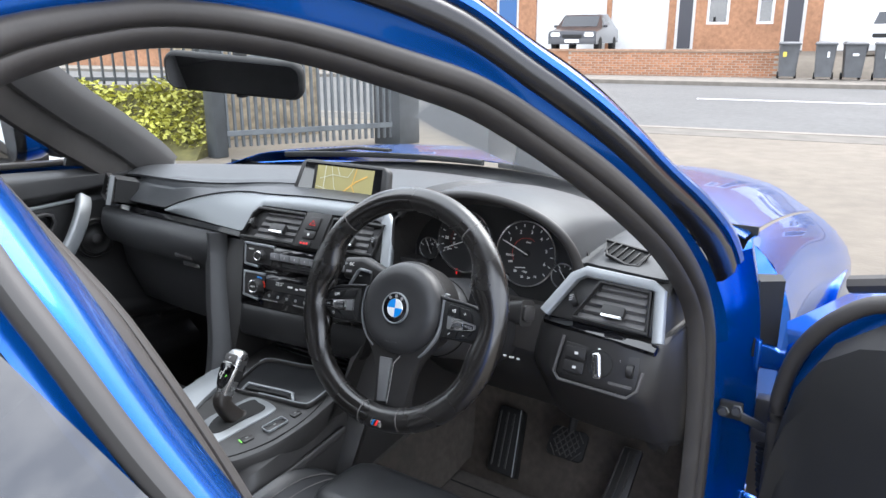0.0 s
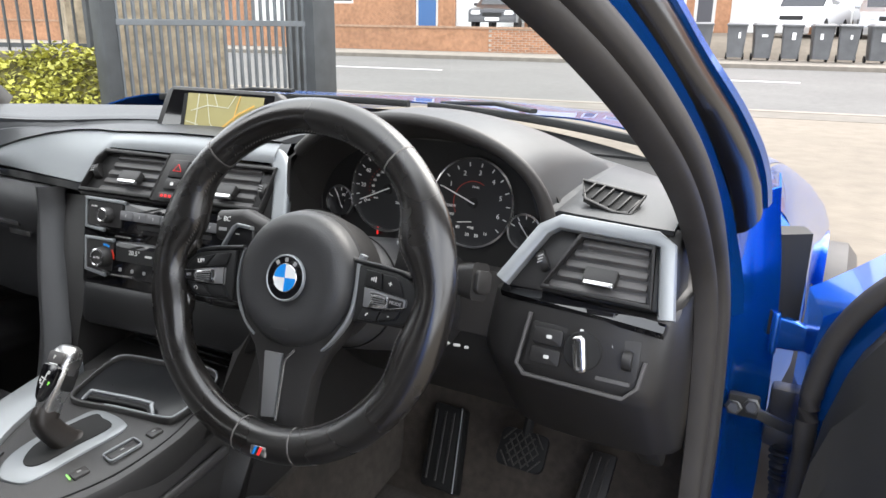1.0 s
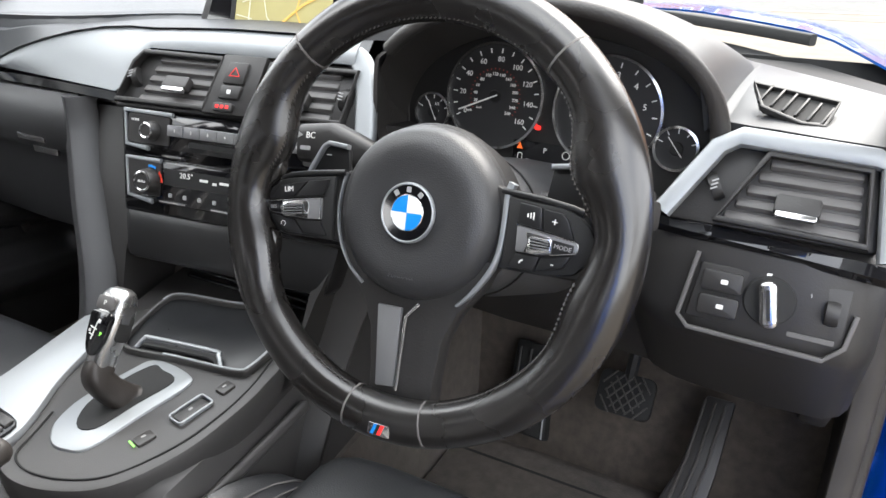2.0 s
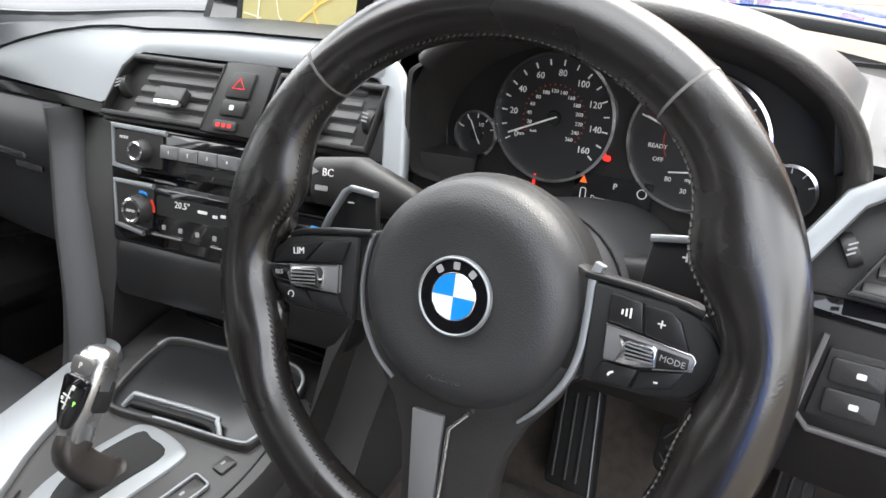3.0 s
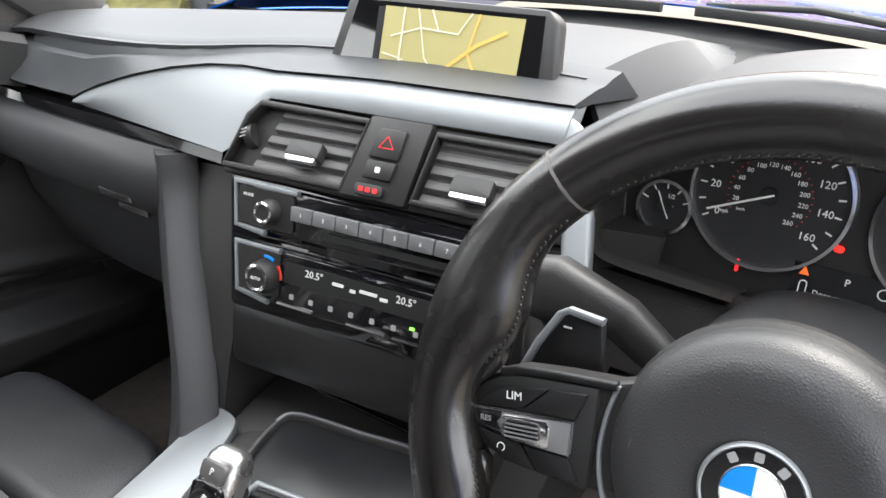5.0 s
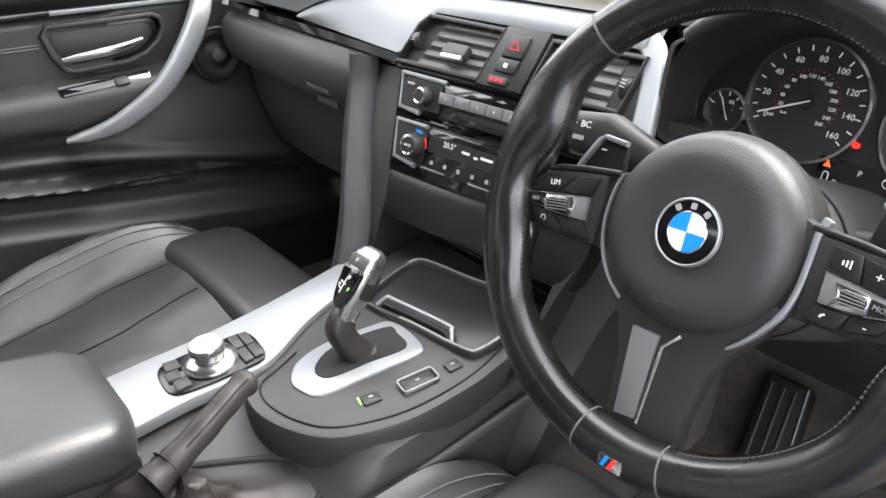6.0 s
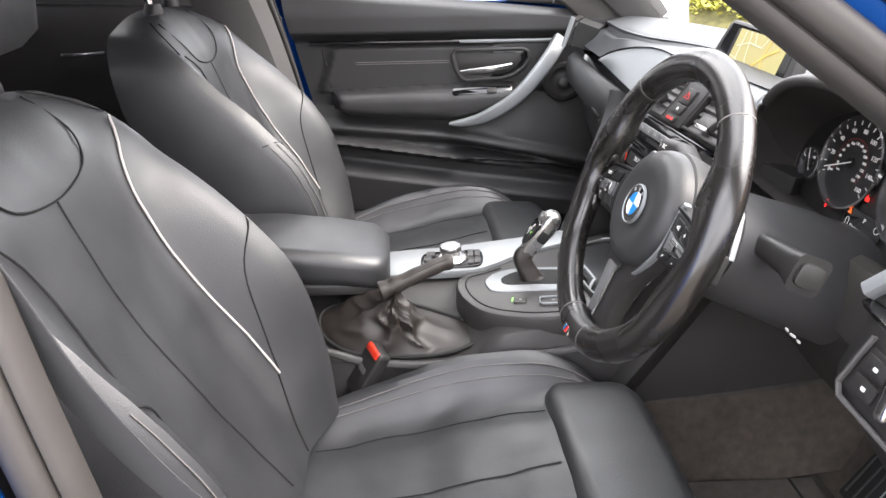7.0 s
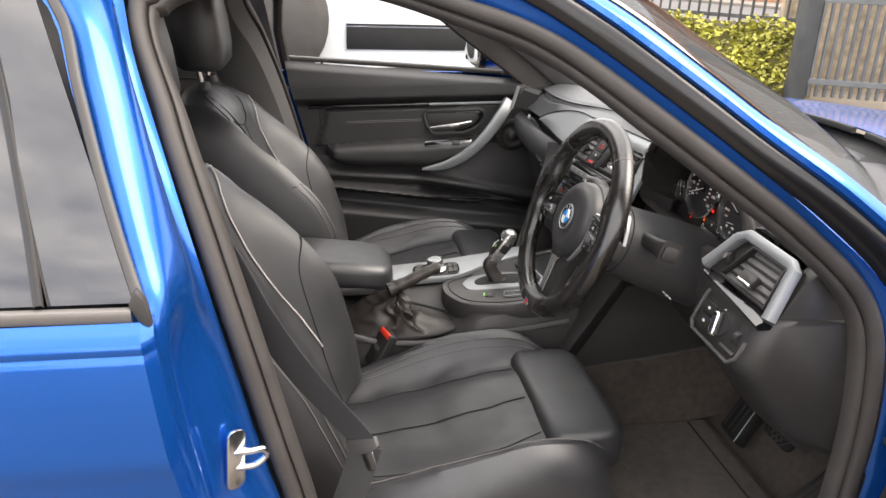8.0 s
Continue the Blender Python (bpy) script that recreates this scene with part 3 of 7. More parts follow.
hz = thing("hazard_switch", VENT_C @ V(.002, 0, .0), "dark switch block with hazard and lock buttons", "switch")
part("block", prism([(-.036, -.034), (.030, -.034), (.040, .038), (-.020, .038)], .02, VENT_C @ pose(0, 0, .004), .002), HARD, hz)
part("button", prism([(-.012, .002), (.017, .002), (.020, .028), (-.007, .028)], .006, VENT_C @ pose(0, 0, .008), .002), HARD, hz, "hazard button with a red triangle")
part("button", prism([(-.014, -.016), (.014, -.016), (.017, .000), (-.012, .000)], .006, VENT_C @ pose(0, 0, .008), .002), HARD, hz, "lock button")
part("button", prism(rrect(.028, .010, .003), .006, VENT_C @ pose(-.004, -.026, .008), .001), HARD, hz, "dark strip button with red light marks")
for i in range(3):
    part("light_mark", prism(rrect(.0045, .0040, .001), .0006, VENT_C @ pose(-.011 + .007 * i, -.026, .0085)), REDLAMP, hz)
part("triangle_mark", sweep([VENT_C @ V(x + .004, y + .015, .0085) for x, y in ((0, .006), (.007, -.004), (-.007, -.004))], rrect(.0012, .0006, .0002, 1), True, VENT_C.to_3x3() @ V(0, 0, 1)), REDLAMP, hz)
part("lock_mark", prism(rrect(.005, .005, .001), .0006, VENT_C @ pose(.001, -.008, .0088)), WHITEINK, hz)

# centre stack: radio and climate panels
STACK = axes((.020, .152, .800), (1, .10, 0), (0, -.965, .26))
part("stack_backing", prism([(-.155, -.075), (.165, -.075), (.185, .055), (-.165, .055)], .06, STACK @ pose(0, 0, -.012), .006), GLOSS, dash, "gloss black stack panel")
part("lower_panel", prism([(-.15, -.135), (.15, -.135), (.165, -.070), (-.155, -.070)], .06, STACK @ pose(0, 0, -.010), .012), PADBLK, dash)
PV = axes((-.606, .160, .911), (.86, -.42, 0), (-.25, -.95, .25))
vent("air_vent", PV, [(-.045, -.028), (.045, -.026), (.040, .026), (-.030, .026)], [(-.036 + .003 * i, .036, -.020 + .0115 * i, 0) for i in range(4)], "dashboard vents", None, None, "dark grey passenger air vent with slats")
band([(.052, .034), (.054, -.034)], .006, .010, PV, SILVER, "vent_edge", dash, "silver vent edge")


# ---------- instrument cluster and hood ----------
CLUS = axes((.372, .282, .868), (1, 0, 0), (0, -.985, .17))
cluster = thing("instrument_cluster", (.372, .282, .80), "dark instrument cluster with four round chrome-ringed dials", "dials")


def on_clus(x, z, out=0.0):
    """A place on the cluster's face, by the world's x and height."""
    return CLUS @ V(x - .372, (z - .868) / .985, out)


CLUSFACE = mat("cluster_face", (.018, .0175, .017), .42, var=.12, var_scale=5, rough_var=.05)
part("face", prism([(-.180, -.070), (.180, -.070), (.178, .03), (.15, .08), (.10, .10), (-.10, .10), (-.15, .08), (-.178, .03)], .01, CLUS @ pose(0, 0, -.002)), CLUSFACE, cluster)
part("face_edge", tube([CLUS @ V(x, y, -.001) for x, y in ((-.150, -.058), (-.166, -.040), (-.172, .018), (-.158, .050), (-.136, .078), (-.09, .092), (.09, .092))], .0012, 6), TRIMGREY, cluster)


DIALFACE = mat("dial_face", (.020, .020, .021), .5, var=.1)


def dial(x, z, r):
    m = Matrix.Translation(on_clus(x, z)) @ CLUS.to_3x3().to_4x4()
    d = part("dial", lathe([(0, .0005), (r, .0005), (r, -.003)], m, 48), DIALFACE, cluster)
    part("ring", lathe([(r - .0014, .0005), (r - .0006, .005), (r + .0020, .0045), (r + .0034, .0)], m, 64, False), CHROME, d)
    return d, m


def ticks(d, m, r0, r1, a0, a1, n, w, mt):
    bms = []
    for i in range(n):
        a = radians(lerp(a0, a1, i / (n - 1)))
        bms.append(box(((r0 + r1) / 2, 0, .0012), (r1 - r0, w, .0006), 0, m @ pose(0, 0, 0, 0, 0, math.degrees(a))))
    part("ticks", join(*bms), mt, d)


def needle(d, m, a, r0, r1, w=.0016):
    part("needle", join(box(((r0 + r1) / 2, 0, .0030), (r1 - r0, w, .0012), .0003, m @ pose(0, 0, 0, 0, 0, a)), ), WHITEINK, d)
    part("needle_hub", lathe([(0, .0035), (.006, .0035), (.007, .001)], m, 24), MATTE, d)


RED = mat("red_scale", (.26, .035, .025), .5, emit=(1, .1, .05), emit_k=.03)
sp, spm = dial(.311, .889, .0555)
ticks(sp, spm, .046, .051, 209, -38, 17, .0012, WHITEINK)
ticks(sp, spm, .0285, .030, 209, -38, 27, .0007, RED)
for i, tx in enumerate(("0", "20", "40", "60", "80", "100", "120", "140", "160")):
    a = radians(lerp(209, -38, i / 8))
    part("number", words(tx, .0080, spm @ pose(.0395 * math.cos(a), .0395 * math.sin(a), .001)), WHITEINK, sp)
for i, tx in enumerate(("20", "40", "60", "80", "100", "120", "140", "160", "180", "200", "220", "240", "260")):
    a = radians(lerp(196, -46, i / 12))
    part("number", words(tx, .0048, spm @ pose(.0240 * math.cos(a), .0235 * math.sin(a), .001)), WHITEINK, sp)
part("number", words("mph", .004, spm @ pose(-.030, -.018, .001)), WHITEINK, sp)
part("number", words("km/h", .0032, spm @ pose(-.018, -.014, .001)), WHITEINK, sp)
needle(sp, spm, 204, -.004, .046)
ta, tam = dial(.437, .886, .0555)
ticks(ta, tam, .046, .051, 160, -40, 11, .0012, WHITEINK)
part("arc", sweep([tam @ V(.027 * math.cos(radians(a)), .027 * math.sin(radians(a)), .001) for a in range(60, 216, 8)], rrect(.0008, .0004, .0001, 1), False, tam.to_3x3() @ V(0, 0, 1)), RED, ta)
for tx, a in (("1", 148), ("2", 112), ("3", 80), ("4", 48), ("5", 14), ("6", -20)):
    part("number", words(tx, .0088, tam @ pose(.0385 * math.cos(radians(a)), .0385 * math.sin(radians(a)), .001)), WHITEINK, ta)
part("number", words("1/min", .0045, tam @ pose(.002, .020, .001)), WHITEINK, ta)
part("number", words("READY", .0052, tam @ pose(-.031, -.007, .001)), WHITEINK, ta)
part("number", words("OFF", .0052, tam @ pose(-.029, -.018, .001)), WHITEINK, ta)
needle(ta, tam, 159, -.004, .046)
part("eco_needle", box((-.012, -.024, .0025), (.020, .0013, .001), .0003, tam @ pose(0, 0, 0, 0, 0, 8)), WHITEINK, ta)
part("number", words("mpg", .0052, tam @ pose(.0, -.031, .001)), WHITEINK, ta)
for tx, x, y in (("80", -.018, -.033), ("30", -.004, -.041), ("20", .009, -.041), ("16", .021, -.037)):
    part("number", words(tx, .0058, tam @ pose(x, y, .001)), WHITEINK, ta)
fu, fum = dial(.236, .864, .0205)
ticks(fu, fum, .015, .019, 160, 20, 5, .0009, WHITEINK)
needle(fu, fum, 118, -.010, .014, .0010)
part("number", words("1/2", .0048, fum @ pose(.004, .009, .001)), WHITEINK, fu)
part("number", words("Diesel", .0032, fum @ pose(.003, .001, .001)), WHITEINK, fu)
te, tem = dial(.511, .860, .0205)
ticks(te, tem, .015, .019, 160, 20, 5, .0009, WHITEINK)
needle(te, tem, 130, -.010, .014, .0010)
REDTELL = mat("red_tell_tale_dim", (.4, .01, .01), .5, emit=(1, .03, .02), emit_k=.3)
part("brake_tell_tale", prism(rrect(.0065, .005, .002), .001, Matrix.Translation(on_clus(.365, .862, .002)) @ CLUS.to_3x3().to_4x4()), REDTELL, cluster)
part("belt_tell_tale", join(prism(rrect(.0025, .0055, .001), .001, Matrix.Translation(on_clus(.300, .830, .002)) @ CLUS.to_3x3().to_4x4()), prism(circle(.0014, 8), .001, Matrix.Translation(on_clus(.300, .836, .002)) @ CLUS.to_3x3().to_4x4())), REDLAMP, cluster)
DISPM = Matrix.Translation(on_clus(.374, .832, .001)) @ CLUS.to_3x3().to_4x4()
disp = part("display", prism(rrect(.070, .030, .001), .001, DISPM), GLOSS, cluster)
part("warning_mark", prism([(-.0035, -.003), (.0035, -.003), (0, .0035)], .0004, DISPM @ pose(-.027, .009, .001)), ORANGE, disp)
part("lettering", words("Door open", .0056, DISPM @ pose(-.006, -.006, .0006)), WHITEINK, disp)
part("lettering", words("P", .0075, DISPM @ pose(.002, .007, .0006)), WHITEINK, disp)
part("car_mark", sweep([DISPM @ V(x - .026, y - .005, .0006) for x, y in rrect(.005, .013, .002, 2)], rrect(.0008, .0004, .0001, 1), True, CLUS.to_3x3() @ V(0, 0, 1)), WHITEINK, disp)
part("stop_mark", sweep([DISPM @ V(x + .026, y + .005, .0006) for x, y in circle(.004, 14)], rrect(.0008, .0004, .0001, 1), True, CLUS.to_3x3() @ V(0, 0, 1)), WHITEINK, disp)

# recess walls and hood round the cluster: lip in front, face behind
lip, back = [], []
for i in range(41):
    c = -math.cos(math.pi * i / 40)
    y, z = lip_at(LIP_C + LIP_R * c)
    lip.append(V(LIP_C + LIP_R * c, y, z))
    back.append(V(LIP_C + .172 * c, .286 + .018 * math.sqrt(1 - c * c), .828 + .130 * math.sqrt(1 - c * c) ** .66))
lip = [V(.191, .238, .800)] + lip + [V(.545, .236, .800)]
back = [V(.202, .276, .800)] + back + [V(.544, .276, .800)]
part("hood_inside", loft([lip, [a.lerp(b, .5) + V(0, 0, -.002) for a, b in zip(lip, back)], back], False), HOODSKIN, dash)
part("hood_lip", sweep([p + V(-.004 * sstep(.25, .19, p.x), .004, .003) for p in lip if p.x > .226 or p.z > .935 or p.x > .3], lambda t: circle(piece([(0, .0085), (.12, .0080), (.25, .0075), (.8, .0075), (1, .010)], t), 12), False, (0, -1, 0)), HOODSKIN, dash, "grained hood lip")
CHEEK = [(.228, .209, .9440, .230, .282, .948), (.214, .207, .9360, .214, .282, .936), (.2095, .207, .9280, .203, .282, .920), (.2075, .207, .9100, .197, .282, .902), (.206, .207, .8850, .196, .281, .880), (.2045, .207, .8650, .201, .280, .852),
         (.2055, .208, .8480, .211, .279, .828), (.213, .209, .8410, .224, .279, .821), (.234, .210, .8375, .244, .279, .817), (.265, .212, .8350, .272, .279, .814), (.310, .214, .8320, .312, .279, .812)]
ce0 = spline([V(a, b, c) for a, b, c, _, _, _ in CHEEK], 5)
ce1 = spline([V(a, b, c) for _, _, _, a, b, c in CHEEK], 5)
part("hood_cheek", loft([[p + V(-.007, .022, -.004), p + V(-.0065, .006, -.001), p + V(-.003, .0005, 0), p + V(.002, 0, 0), p.lerp(q, .10) + V(0, 0, .0005), p.lerp(q, .5) + V(-.003, 0, -.001), q] for p, q in zip(ce0, ce1)], False), HOODSKIN, dash, "grained cheek beside the instruments")
part("cluster_sill", loft([[V(x, .228 - .008 * math.cos((x - .372) * 9), .806), V(x, .234 - .008 * math.cos((x - .372) * 9), .820), V(x, .244, .822), V(x, .280, .806), V(x, .278, .74), V(x, .22, .74)] for x in [.175 + .0195 * i for i in range(21)]]), HOODSKIN, dash)

# driver's outer fascia: silver arch, vent, light switches, knee panel
band([(-.118, -.030), (-.082, .034), (-.065, .045), (.040, .042), (.052, .036), (.064, -.040)], .017, .018, VENT_R, SILVER, "silver_trim", dash, "satin aluminium arch round the outer vent")
part("vent_surround", prism([(-.115, -.034), (.056, -.034), (.046, .040), (-.075, .040)], .05, VENT_R @ pose(0, 0, -.006), .004), HARD, dash)
vent("air_vent", VENT_R, [(-.072, -.028), (.046, -.030), (.038, .032), (-.040, .034)], [(-.066 + .007 * i, .040 - .0015 * i, -.022 + .0125 * i, 0) for i in range(5)], "dashboard vents", (-.010, -.006), (-.078, .0, 30), "dark grey outer air vent with slats and tab")
part("gloss_strip", loft([[V(x, .198 - .012 * k, .820 - .006 * k), V(x, .186 - .012 * k, .814 - .006 * k), V(x, .190 - .012 * k, .806 - .006 * k), V(x, .21, .806 - .006 * k)] for x, k in ((.520, -.3), (.56, 0), (.64, .5), (.705, 1.0))]), GLOSS, dash)
secs = []
for x, dy in ((.488, .060), (.505, .034), (.522, .017), (.545, .005), (.575, .0), (.64, -.004), (.69, .0), (.704, .012), (.712, .03)):
    secs.append(fascia(x, [(.205 + dy, .815), (.186 + dy, .806), (.166 + dy, .745), (.168 + dy, .728), (.178 + dy, .716), (.25 + dy, .62), (.33 + dy, .575), (.42, .60), (.42, .80)]))
part("knee_panel", loft(secs), HARD, dash)
secs = []
for x, dy in ((.20, .06), (.26, .03), (.34, .02), (.46, .02), (.552, .012)):
    secs.append(fascia(x, [(.262 + dy, .80), (.235 + dy, .78), (.215 + dy, .745), (.215 + dy, .70), (.26 + dy, .62), (.34 + dy, .575), (.42, .60), (.42, .78)]))
part("knee_panel", loft(secs), HARD, dash)
part("dash_end", prism([(.205, .80), (.195, .72), (.265, .61), (.31, .57), (.34, .60), (.345, .78), (.325, .87), (.27, .892), (.235, .86)], .03, axes((.700, 0, 0), (0, 1, 0), (1, 0, 0)), .006), HARD, dash)

SWM = axes((.625, .1745, .766), (1, 0, 0), (0, -.955, .30))
lsw = thing("light_switch", SWM.translation, "black light switch panel with silver rotary knob", "switch")
part("plate", prism([(-.066, -.024), (.050, -.026), (.060, -.014), (.060, .026), (-.060, .026)], .01, SWM @ pose(0, 0, .003), .002), HARD, lsw)
part("bezel", sweep([SWM @ V(x, y, .003) for x, y in ((-.064, .034), (-.072, -.024), (-.062, -.034), (.048, -.036), (.062, -.022), (.066, .006))], rrect(.004, .006, .001, 2), False, SWM.to_3x3() @ V(0, 0, 1)), TRIMGREY, lsw)
for y in (.012, -.010):
    part("button", prism(rrect(.034, .018, .003), .005, SWM @ pose(-.040, y, .007), .0015), HARD, lsw)
    part("button_mark", prism(rrect(.006, .004, .001), .0005, SWM @ pose(-.038, y, .0076)), WHITEINK, lsw)
part("dial_base", lathe([(0, .004), (.020, .004), (.022, 0)], SWM @ pose(.0, .004, .003), 32), MATTE, lsw)
part("knob", prism(rrect(.015, .040, .006), .014, SWM @ pose(.0, .002, .020) @ pose(0, 0, 0, 0, 0, 12), .004, 3), CHROME, lsw, "silver rotary light knob")
part("knob_slot", prism(rrect(.003, .026, .001), .001, SWM @ pose(.0, .002, .0206) @ pose(0, 0, 0, 0, 0, 12)), MATTE, lsw)
for x, y in ((-.004, .028), (.006, .030), (.018, .026), (.028, .018)):
    part("dial_mark", prism(rrect(.005, .004, .001), .0005, SWM @ pose(x, y - .003, .004)), WHITEINK, lsw)
part("thumbwheel", lathe([(0, -.005), (.010, -.005), (.011, 0), (.010, .005), (0, .005)], SWM @ pose(.048, .004, .002, 0, 90), 20), HARD, lsw)
part("lower_bar", prism(rrect(.036, .004, .001), .003, SWM @ pose(.036, -.020, .006)), TRIMGREY, lsw)

# defroster grille on the top
DEF = axes((.605, .298, .9095), (1, .02, -.14), (0, -.42, .90))
grille = thing("defroster_grille", DEF.translation, "black slatted defroster grille", "grille")
part("well", prism([(-.036, .018), (.036, .018), (.030, -.018), (.012, -.020), (-.022, -.010)], .006, DEF @ pose(0, 0, -.001)), MATTE, grille)
part("frame", sweep([DEF @ V(x, y, .0) for x, y in ((-.038, .020), (.038, .020), (.032, -.019), (.012, -.022), (-.024, -.012))], rrect(.004, .006, .001, 2), True, DEF.to_3x3() @ V(0, 0, 1)), HARD, grille)
for i in range(6):
    x = -.026 + .0115 * i
    part("slat", box((x, .002, .001), (.0022, .030, .004), .0006, DEF @ pose(0, 0, 0, 0, 0, -14)), HARD, grille)

# navigation screen
SCR = axes((.004, .286, .958), (1, .03, 0), (0, -.95, .30))
nav = thing("navigation_screen", SCR.translation, "wide navigation screen showing a beige road map", "screen")
part("housing", prism([(-.128, -.052), (.128, -.052), (.118, .040), (.108, .048), (-.094, .048), (-.104, .040)], .022, SCR, .004), HARD, nav)
part("glass", prism([(-.112, -.044), (.112, -.044), (.106, .042), (-.090, .042)], .002, SCR @ pose(0, 0, .001)), GLOSS, nav)
MAPM = SCR @ pose(.016, -.001, .0016)
MAPC = mat("map_ground", (.24, .21, .085), .5, emit=(.52, .47, .20), emit_k=.10, var=.05, var_scale=40)
ROADW = mat("map_lane", (.40, .39, .30), .5, emit=(.7, .68, .55), emit_k=.10)
ROADO = mat("map_road", (.50, .29, .06), .5, emit=(.85, .5, .12), emit_k=.10)
chart = part("map", prism([(-.073, -.039), (.073, -.039), (.073, .039), (-.073, .039)], .001, MAPM), MAPC, nav)
for pts, w, mt in (([(-.05, .039), (-.05, -.008), (-.036, -.030)], .002, ROADW), ([(-.062, .012), (-.03, .022), (.01, .020), (.022, .039)], .0015, ROADW),
                   ([(-.035, .039), (-.022, -.004), (-.004, -.022)], .0013, ROADW), ([(-.068, -.018), (-.03, -.022), (0, -.012), (.03, .012), (.058, .026)], .003, ROADO),
                   ([(.030, .039), (.022, .004), (.036, -.018), (.044, -.039)], .002, ROADO), ([(-.02, .039), (-.01, .020)], .0015, ROADW), ([(-.07, -.004), (-.045, -.008)], .0013, ROADW)):
    part("map_road", sweep([MAPM @ V(x, y, .0012) for x, y in pts], rrect(w, .0006, .0002, 1), False, SCR.to_3x3() @ V(0, 0, 1)), mt, chart)
part("map_bar", prism(rrect(.007, .076, .001), .001, MAPM @ pose(-.077, 0, .0005)), MATTE, nav)
part("compass_mark", prism(circle(.004, 16), .0005, MAPM @ pose(-.062, -.031, .0016)), MATTE, chart)
part("scale_mark", prism(rrect(.022, .006, .001), .0005, MAPM @ pose(-.040, -.032, .0016)), GREYINK, chart)
part("place_mark", prism(circle(.0035, 16), .0005, MAPM @ pose(-.006, -.028, .0016)), GREENLAMP, chart)

# ---------- steering wheel ----------
WH = axes((.3715, .001, .861), (1, 0, 0), (0, -.941, .337)) @ pose(0, 0, 0, 0, 0, 3.5)
wheel = thing("steering_wheel", (.3715, .03, .76), "black leather three-spoke steering wheel with thick rim", "steering wheel")


def rim_radius(a):
    return .1635


def rim_section(a):
    """Thicker at the thumb rests."""
    d = math.degrees(a) % 360
    fat = math.exp(-((d - 19) / 12) ** 2) + math.exp(-((d - 161) / 12) ** 2) + .5 * math.exp(-((d - 342) / 12) ** 2) + .5 * math.exp(-((d - 198) / 12) ** 2)
    return .0185 + .0085 * fat, .0168 + .0028 * fat


def rim_ring(a0, a1, n, grow=0.0):
    secs = []
    for i in range(n + 1):
        a = radians(lerp(a0, a1, i / n))
        rw, rd = rim_section(a)
        c, s = math.cos(a), math.sin(a)
        ring = []
        for j in range(14):
            b = 2 * math.pi * j / 14
            r = rim_radius(a) - (rw - .0185) * .9 + (rw + grow) * math.cos(b)
            ring.append(WH @ V(r * c, r * s, -.006 + (rd + grow) * math.sin(b)))
        secs.append(ring)
    return secs


part("rim", loft(rim_ring(0, 360, 144)[:-1], True, False, loop=True), RIMLEATHER, wheel, "worn smooth black leather rim")
for a in (48, 132, 258, 282):
    secs = rim_ring(a - .28, a + .28, 2, .0003)
    part("rim_seam", loft(secs), STITCH, wheel)
sti = []
for rng in ((52, 128), (136, 172), (192, 255), (286, 348), (8, 44)):
    for k in range(int((rng[1] - rng[0]) / 1.5)):
        a = rng[0] + 1.5 * k
        aa = radians(a)
        rw, rd = rim_section(aa)
        r = rim_radius(aa) - (rw - .0185) * .9 - rw * .93
        for side_, z in ((1, .14), (-1, .38)):
            sti.append(box((0, 0, 0), (.0010, .0032, .0009), 0, WH @ pose(0, 0, 0, 0, 0, a) @ pose(r + .0002, 0, -.006 + rd * z, side_ * 38, 0, 0)))
tagged(part("stitching", join(*sti), THREAD, wheel, "cross stitching along the inner rim"), kind="stuff")
hub = [(0, -.0015), (.024, -.0015), (.032, -.0008), (.040, .0006), (.048, .0010), (.055, -.0010), (.061, -.0050), (.0655, -.0115), (.0680, -.0200), (.068, -.036)]
ab = lathe([(r, z) for r, z in hub], WH, 56)
bmesh.ops.transform(ab, matrix=WH @ Matrix.Diagonal((1.035, 1.02, 1, 1)) @ WH.inverted(), verts=ab.verts)
airbag = part("airbag_cover", ab, AIRBAG, wheel, "round grained airbag cover")
part("lettering", words("AIRBAG", .0064, WH @ pose(-.001, -.0490, .0006, 0)), SOFT, airbag)
part("hub_body", lathe([(.0, -.026), (.068, -.026), (.072, -.030), (.072, -.040), (.066, -.075), (0, -.075)], WH, 48), HARD, wheel)
E1 = .0225
emb = part("emblem", lathe([(0, .0024), (E1 - .001, .0024), (E1 - .001, .0)], WH, 48), GLOSS, wheel, "round enamel emblem of blue and white quarters")
part("emblem_ring", lathe([(E1 - .0012, .0024), (E1 - .0004, .0034), (E1 + .0006, .0026), (E1 + .001, 0)], WH, 48, False), SILVER, emb)
part("emblem_ring", lathe([(.0132, .0024), (.0136, .0030), (.0141, .0024)], WH, 48, False), CHROME, emb)
for q in range(4):
    pts = [(0, 0)] + [(.0132 * math.cos(radians(90 * q + a)), .0132 * math.sin(radians(90 * q + a))) for a in range(0, 91, 10)]
    part("emblem_quarter", prism(pts, .001, WH @ pose(0, 0, .0028)), BLUEMARK if q % 2 else WHITEMARK, emb)
for a in (126, 90, 54):
    part("emblem_mark", prism(rrect(.0040, .0044, .0008), .0006, WH @ pose(0, 0, .0028, 0, 0, a - 90) @ pose(0, .0178, 0)), GREYINK, emb)


def spoke(outline, z, d, mt, name, label=""):
    return part(name, prism(outline, d, WH @ pose(0, 0, z), .003, 2), mt, wheel, label)


